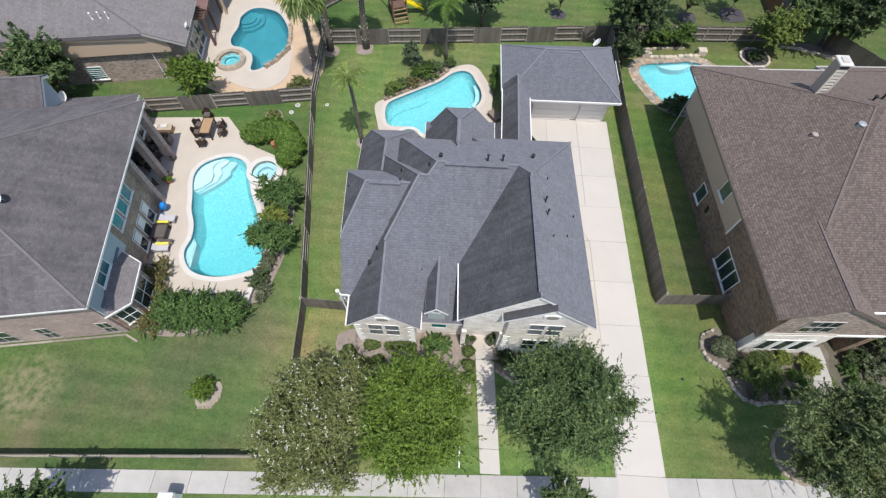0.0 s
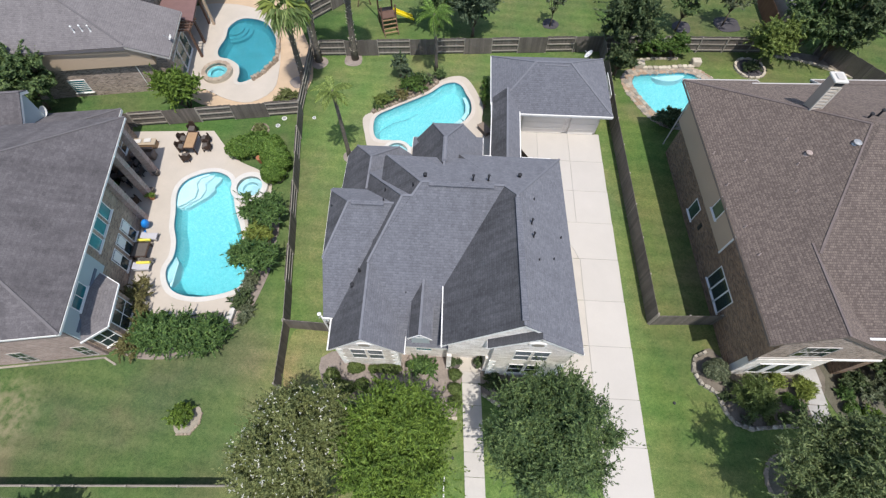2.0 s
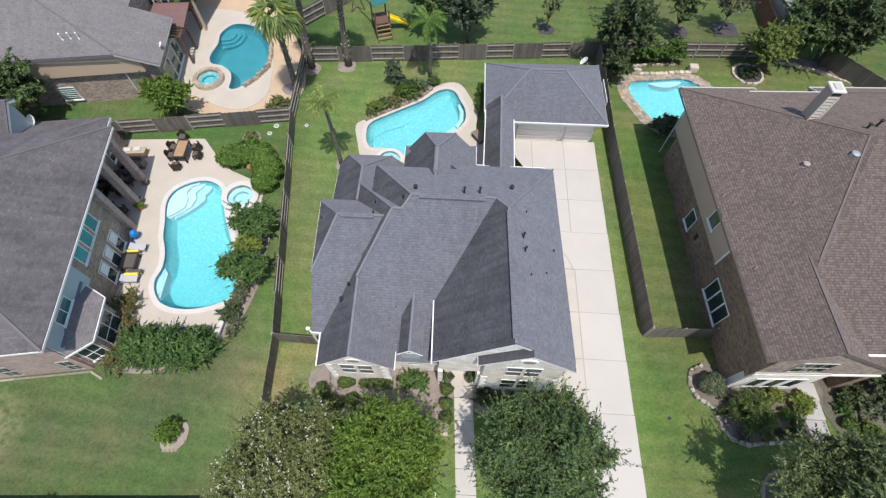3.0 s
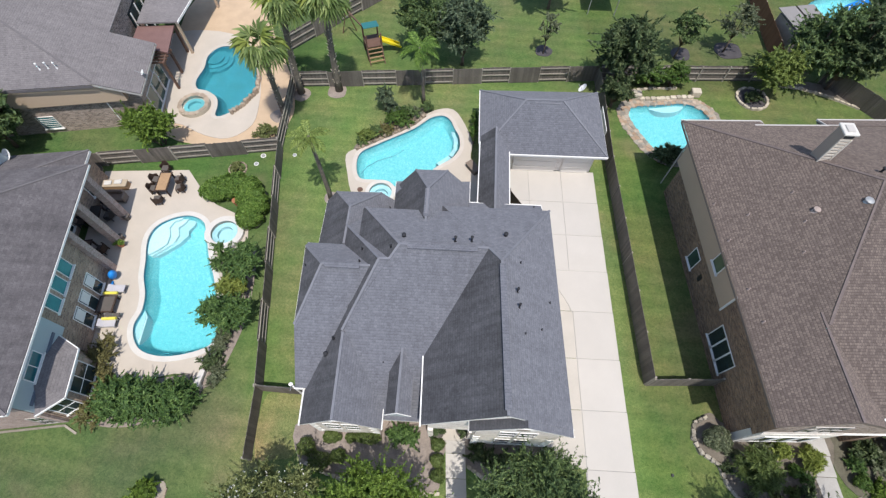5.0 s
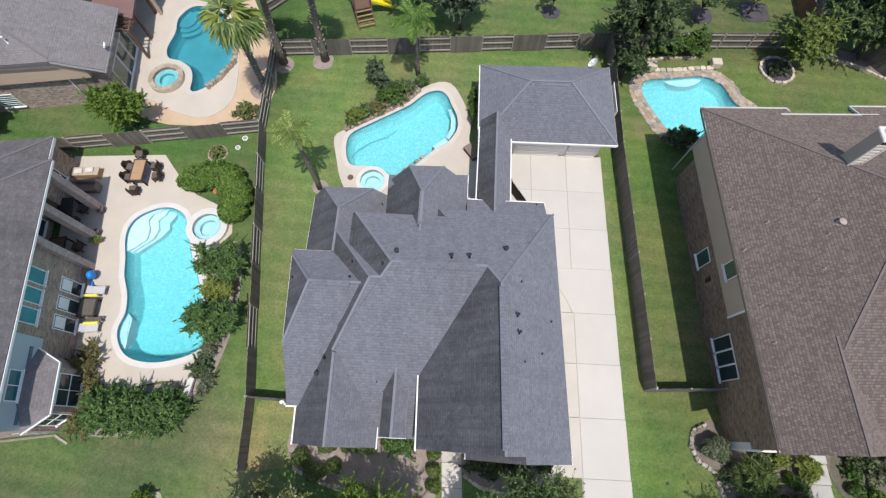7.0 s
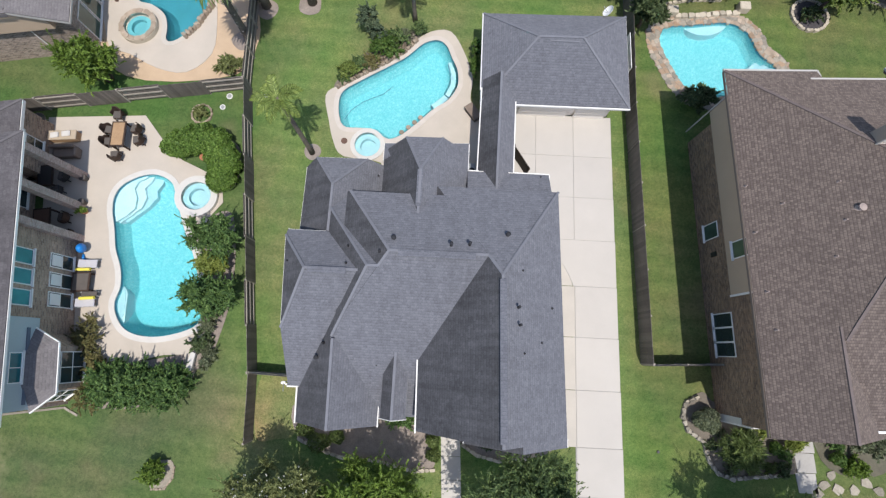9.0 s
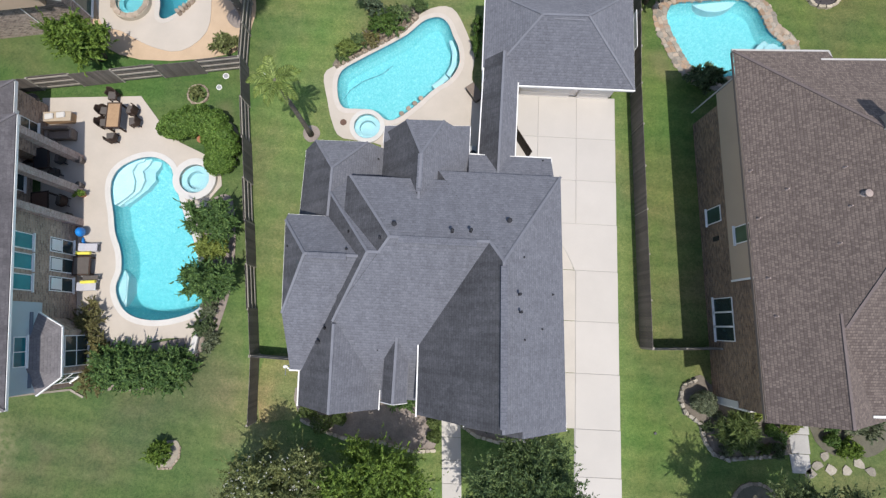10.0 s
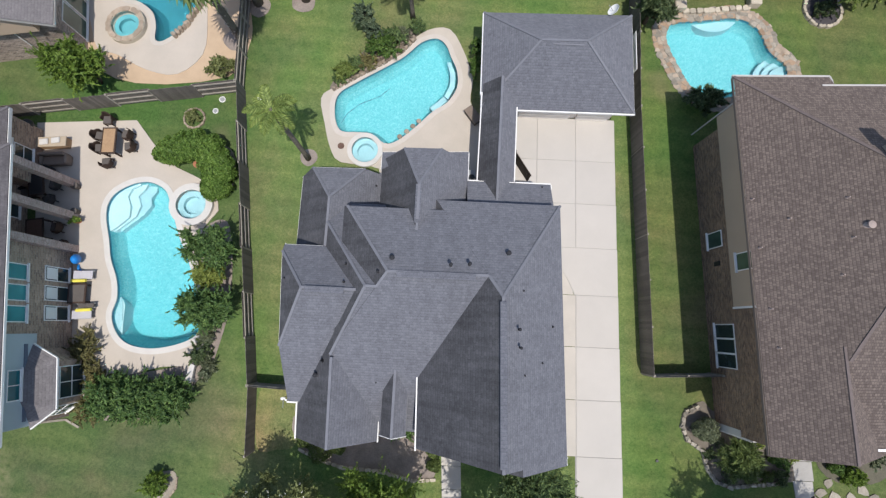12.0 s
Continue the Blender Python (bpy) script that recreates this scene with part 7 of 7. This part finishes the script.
tree(10, (13.9, 34.0), 6.6, 2.2, 2.2, 0.6, leaf_dark, "tall dark tree at the fence corner", clumps=40, n=17000, size=0.15)
tree(11, (13.6, 32.4), 3.2, 1.3, 1.3, 0.3, leaf_dark, "dense dark shrub tree beside the garage", clumps=22, n=7000, size=0.13)
tree(12, (19.7, 38.4), 4.0, 1.4, 1.4, 1.0, leaf_oak, "small round tree in a far lawn", clumps=16, n=4000, size=0.14, trunk_r=0.07)
tree(13, (24.0, 39.4), 4.2, 1.6, 1.6, 1.1, leaf_grey, "pale sparse young tree in a far lawn", clumps=22, n=5200, size=0.09, trunk_r=0.06)
tree(14, (25.75, 34.5), 4.1, 1.85, 1.7, 0.5, leaf_weep, "yellow-green weeping tree in a stone ring", clumps=34, n=17000, size=0.11, trunk_r=0.09)
tree(15, (28.9, 36.0), 6.5, 2.4, 2.4, 0.2, leaf_oak, "large green tree behind the fence", clumps=46, n=22000, size=0.13)
tree(16, (31.3, 35.4), 7.0, 2.4, 2.5, 0.2, leaf_dark, "large dark tree behind the lawn", clumps=50, n=24000, size=0.13)
tree(17, (34.5, 38.5), 6.5, 2.6, 2.6, 0.8, leaf_oak, "broad green tree in a far yard", clumps=30, n=9000, size=0.18)
tree(18, (-30.2, 25.7), 5.0, 2.5, 2.2, 0.6, leaf_oak, "large green tree between two houses", clumps=40, n=16000, size=0.15)
tree(19, (-19.7, 26.6), 3.2, 2.1, 1.3, 0.4, leaf_bright, "leafy bright shrub tree behind the fence", clumps=26, n=16000, size=0.095, trunk_r=0.06, trunks=3)
tree(20, (-11.05, 16.7), 2.7, 1.65, 1.15, 0.3, leaf_deep, "dark green bushy tree leaning over the pool", clumps=26, n=17000, size=0.075, trunk_r=0.06)
tree(21, (-10.85, 13.4), 2.7, 1.6, 1.2, 0.3, leaf_deep, "dark green bushy tree leaning over the pool", clumps=26, n=17000, size=0.075, trunk_r=0.06)
shrub(22, (-11.1, 15.15), 1.0, 0.8, 1.9, leaf_yellow, "yellow-green shrub beside the pool", 5200, 0.075, clumps=14, long=3.5)
tree(23, (9.5, 44.5), 6.0, 2.6, 2.4, 0.8, leaf_dark, "dark tree in a far yard", clumps=30, n=8000, size=0.18)
shrub(24, (17.0, 34.9), 1.3, 0.8, 2.2, leaf_hedge, "rounded green hedge shrub along the fence", 5000, 0.12, clumps=16)
shrub(25, (18.8, 35.0), 1.1, 0.8, 2.3, leaf_hedge, "rounded green hedge shrub along the fence", 5000, 0.12, clumps=16)
shrub(26, (24.8, 33.6), 0.8, 0.7, 1.0, leaf_dark, "dark low shrub in a stone ring", 1600)
shrub(27, (16.75, 26.9), 1.1, 0.8, 1.9, leaf_dark, "dark bushy shrub at the house corner", 4000, 0.14)
# crescent hedge round the patio corner
for k, (x, y, r, h) in enumerate(((-14.35, 22.2, 0.84, 1.35), (-13.65, 22.5, 0.9, 1.45), (-12.85, 22.62, 0.92, 1.5), (-12.1, 22.35, 0.95, 1.5), (-11.6, 21.7, 0.95, 1.5), (-11.4, 20.95, 0.92, 1.45), (-11.5, 20.25, 0.82, 1.35))):
    clipped(40 + k, (x, y), r, r * 0.97, h, leaf_fresh, "clipped round green hedge bush beside the patio", 7000, 0.075, "hedge", "hedge", "hedge bushes")
for k, (x, y, rx, ry, h) in enumerate(((-15.6, 8.5, 1.3, 1.25, 1.8), (-14.2, 8.45, 1.5, 1.35, 2.0), (-12.65, 8.6, 1.35, 1.2, 1.8))):
    shrub(50 + k, (x, y), rx, ry, h, leaf_deep, "tall spreading green bush below the patio", 14000, 0.085, "shrub", 20, "bush", "patio bushes")
shrub(53, (-17.5, 10.8), 0.85, 1.3, 1.2, leaf_rust, "rusty brown shrub against the brick wall", 5600, 0.075)
shrub(58, (-16.75, 9.3), 0.6, 0.9, 1.0, leaf_rust, "rusty brown shrub beside the bay window", 3200, 0.075)
shrub(54, (-16.8, 7.9), 1.0, 0.85, 1.1, leaf_rust, "rusty brown shrub below the bay window", 4200, 0.075)
shrub(55, (-11.3, 11.0), 0.6, 0.9, 0.9, leaf_dark, "low dark shrub beside the patio end", 1800)
shrub(59, (-11.05, 12.15), 0.5, 0.8, 0.9, leaf_grey, "spiky grey-green plant beside the coping", 2000, 0.08, long=4.0)
shrub(60, (-10.95, 10.2), 0.45, 0.8, 0.7, leaf_grey, "spiky grey-green plant beside the patio end", 1800, 0.08, long=4.0)
shrub(56, (-12.65, 4.25), 0.68, 0.6, 1.1, leaf_bright, "lone leafy shrub in a lawn ring", 3400, 0.11, clumps=16)
shrub(57, (-13.65, 24.6), 0.5, 0.45, 0.55, leaf_olive, "low sparse shrub in a small stone ring", 1500, 0.075)
ring = thing("stone_edging", (-13.65, 24.6, 0), "small ring of brown stones in the lawn", "stone edging")
stones(ring, "stone", circle(-13.65, 24.6, 0.62, 12) + circle(-13.65, 24.6, 0.62, 12)[:1], 0.12, boulder_stone, 21, (0.12, 0.25), 0, 0.1, 0.3)
for k, (x, y, rx, ry, h) in enumerate(((-3.97, 7.3, 0.5, 0.32, 0.45), (-3.0, 7.3, 0.26, 0.24, 0.38), (-2.1, 7.36, 0.75, 0.36, 0.5), (1.56, 7.2, 0.36, 0.34, 0.6), (1.57, 6.43, 0.36, 0.34, 0.6), (1.64, 5.75, 0.38, 0.34, 0.6), (-5.2, 6.75, 0.48, 0.45, 0.6), (-4.4, 6.1, 0.6, 0.5, 0.7), (-3.5, 6.4, 0.42, 0.35, 0.5))):
    clipped(70 + k, (x, y), rx, ry, h, leaf_moss, "small clipped round shrub in the mulch", 2200, 0.045, "shrub", "shrub", "front bed shrubs")
shrub(80, (-0.25, 7.55), 0.95, 0.55, 1.0, leaf_deep, "dense green shrub below the dormer", 6500, 0.07, clumps=18)
for k, (x, y, rx, ry, h) in enumerate(((3.6, 6.9, 0.6, 0.6, 0.8), (4.6, 6.6, 0.8, 0.6, 0.8), (6.0, 6.7, 0.8, 0.6, 0.8), (7.2, 7.0, 0.6, 0.5, 0.7))):
    shrub(81 + k, (x, y), rx, ry, h, leaf_dark, "dark shrub in the shaded bed", 1600, 0.09, "shrub", 10, "shrub", "front bed shrubs")
clipped(90, (16.02, 8.2), 0.7, 0.62, 1.0, leaf_grey, "rounded grey-green shrub at the bed corner", 5000, 0.05)
shrub(91, (17.63, 6.8), 1.0, 1.05, 1.8, leaf_moss, "spiky green palm-like shrub in the bed", 5000, 0.08, clumps=14, long=6.5)
shrub(92, (19.2, 7.85), 0.7, 0.45, 0.9, leaf_yellow, "yellow-green shrub below the windows", 3600, 0.08)
shrub(93, (20.7, 7.45), 0.62, 0.7, 1.0, leaf_yellow, "yellow-green spiky shrub beside the path", 3600, 0.07, long=5.0)
clipped(94, (19.8, 6.9), 0.38, 0.34, 0.45, leaf_hedge, "small green clump in the mulch", 1500, 0.05)
shrub(95, (24.56, 7.5), 1.0, 0.9, 1.4, leaf_grey, "blue-green shrub beside the path", 4200, 0.10)
for k, (x, y, r, h, m) in enumerate(((16.75, 7.7, 0.42, 0.5, leaf_grey), (16.35, 6.9, 0.4, 0.35, leaf_dark), (18.75, 6.6, 0.45, 0.45, leaf_moss), (18.5, 5.75, 0.4, 0.35, leaf_olive), (19.4, 5.85, 0.42, 0.4, leaf_moss), (20.35, 6.55, 0.4, 0.5, leaf_deep), (17.25, 5.65, 0.38, 0.35, leaf_grey))):
    shrub(120 + k, (x, y), r, r * 0.9, h, m, "low leafy plant among the fieldstones", 1500, 0.06, "shrub", 8, "shrub", "brick house bed plants")
clipped(96, (22.98, 6.55), 0.4, 0.36, 0.6, leaf_hedge, "small round shrub beside the path", 2200, 0.045)
shrub(97, (23.87, 6.2), 0.7, 0.6, 0.8, leaf_bright, "grassy green clump beside the path", 3200, 0.09)
shrub(87, (23.55, 8.0), 0.75, 0.7, 1.1, leaf_dark, "dark leafy shrub beside the porch", 4200, 0.09)
shrub(88, (23.0, 7.35), 0.5, 0.5, 0.7, leaf_deep, "low green shrub beside the path", 2600, 0.08)
shrub(86, (25.6, 8.6), 1.3, 1.0, 2.0, leaf_dark, "large dark shrub beside the porch", 6000, 0.1, clumps=16)
shrub(98, (20.1, 5.9), 0.5, 0.45, 0.6, leaf_dark, "small dark shrub beside the fieldstones", 1500, 0.08)
shrub(99, (18.4, 7.9), 0.6, 0.4, 0.8, leaf_grey, "low grey-green shrub below the windows", 2200, 0.07)
for k, (x, y, rx, ry, h, m) in enumerate(((-2.7, 29.6, 1.0, 0.9, 1.5, leaf_hedge), (-2.0, 30.2, 0.95, 0.8, 1.3, leaf_oak), (-3.7, 31.0, 0.75, 0.7, 2.7, leaf_slate), (-4.8, 27.9, 0.75, 0.65, 1.1, leaf_weep), (-3.6, 28.65, 0.85, 0.55, 0.8, leaf_rust), (-3.1, 30.3, 0.7, 0.6, 1.7, leaf_slate), (-4.2, 28.5, 0.6, 0.5, 0.9, leaf_oak), (-0.6, 31.1, 0.5, 0.45, 0.9, leaf_oak), (-1.6, 30.6, 0.6, 0.5, 0.8, leaf_grey), (-5.1, 27.5, 0.5, 0.4, 0.6, leaf_oak))):
    shrub(100 + k, (x, y), rx, ry, h, m, "mixed flowering shrub behind the pool rocks", 3400, 0.08, "shrub", 9, "shrub", "poolside shrubs")
for k in range(4):
    shrub(110 + k, (3.0, 28.0 + k * 0.62), 0.28, 0.36, 1.5, leaf_hedge, "narrow upright hedge plant beside the garage", 900, 0.09, "hedge", 7, "hedge", "garage hedge")
shrub(115, (-12.1, 27.75), 0.95, 0.75, 1.2, leaf_olive, "dry olive shrub beside the fence", 3800, 0.085)
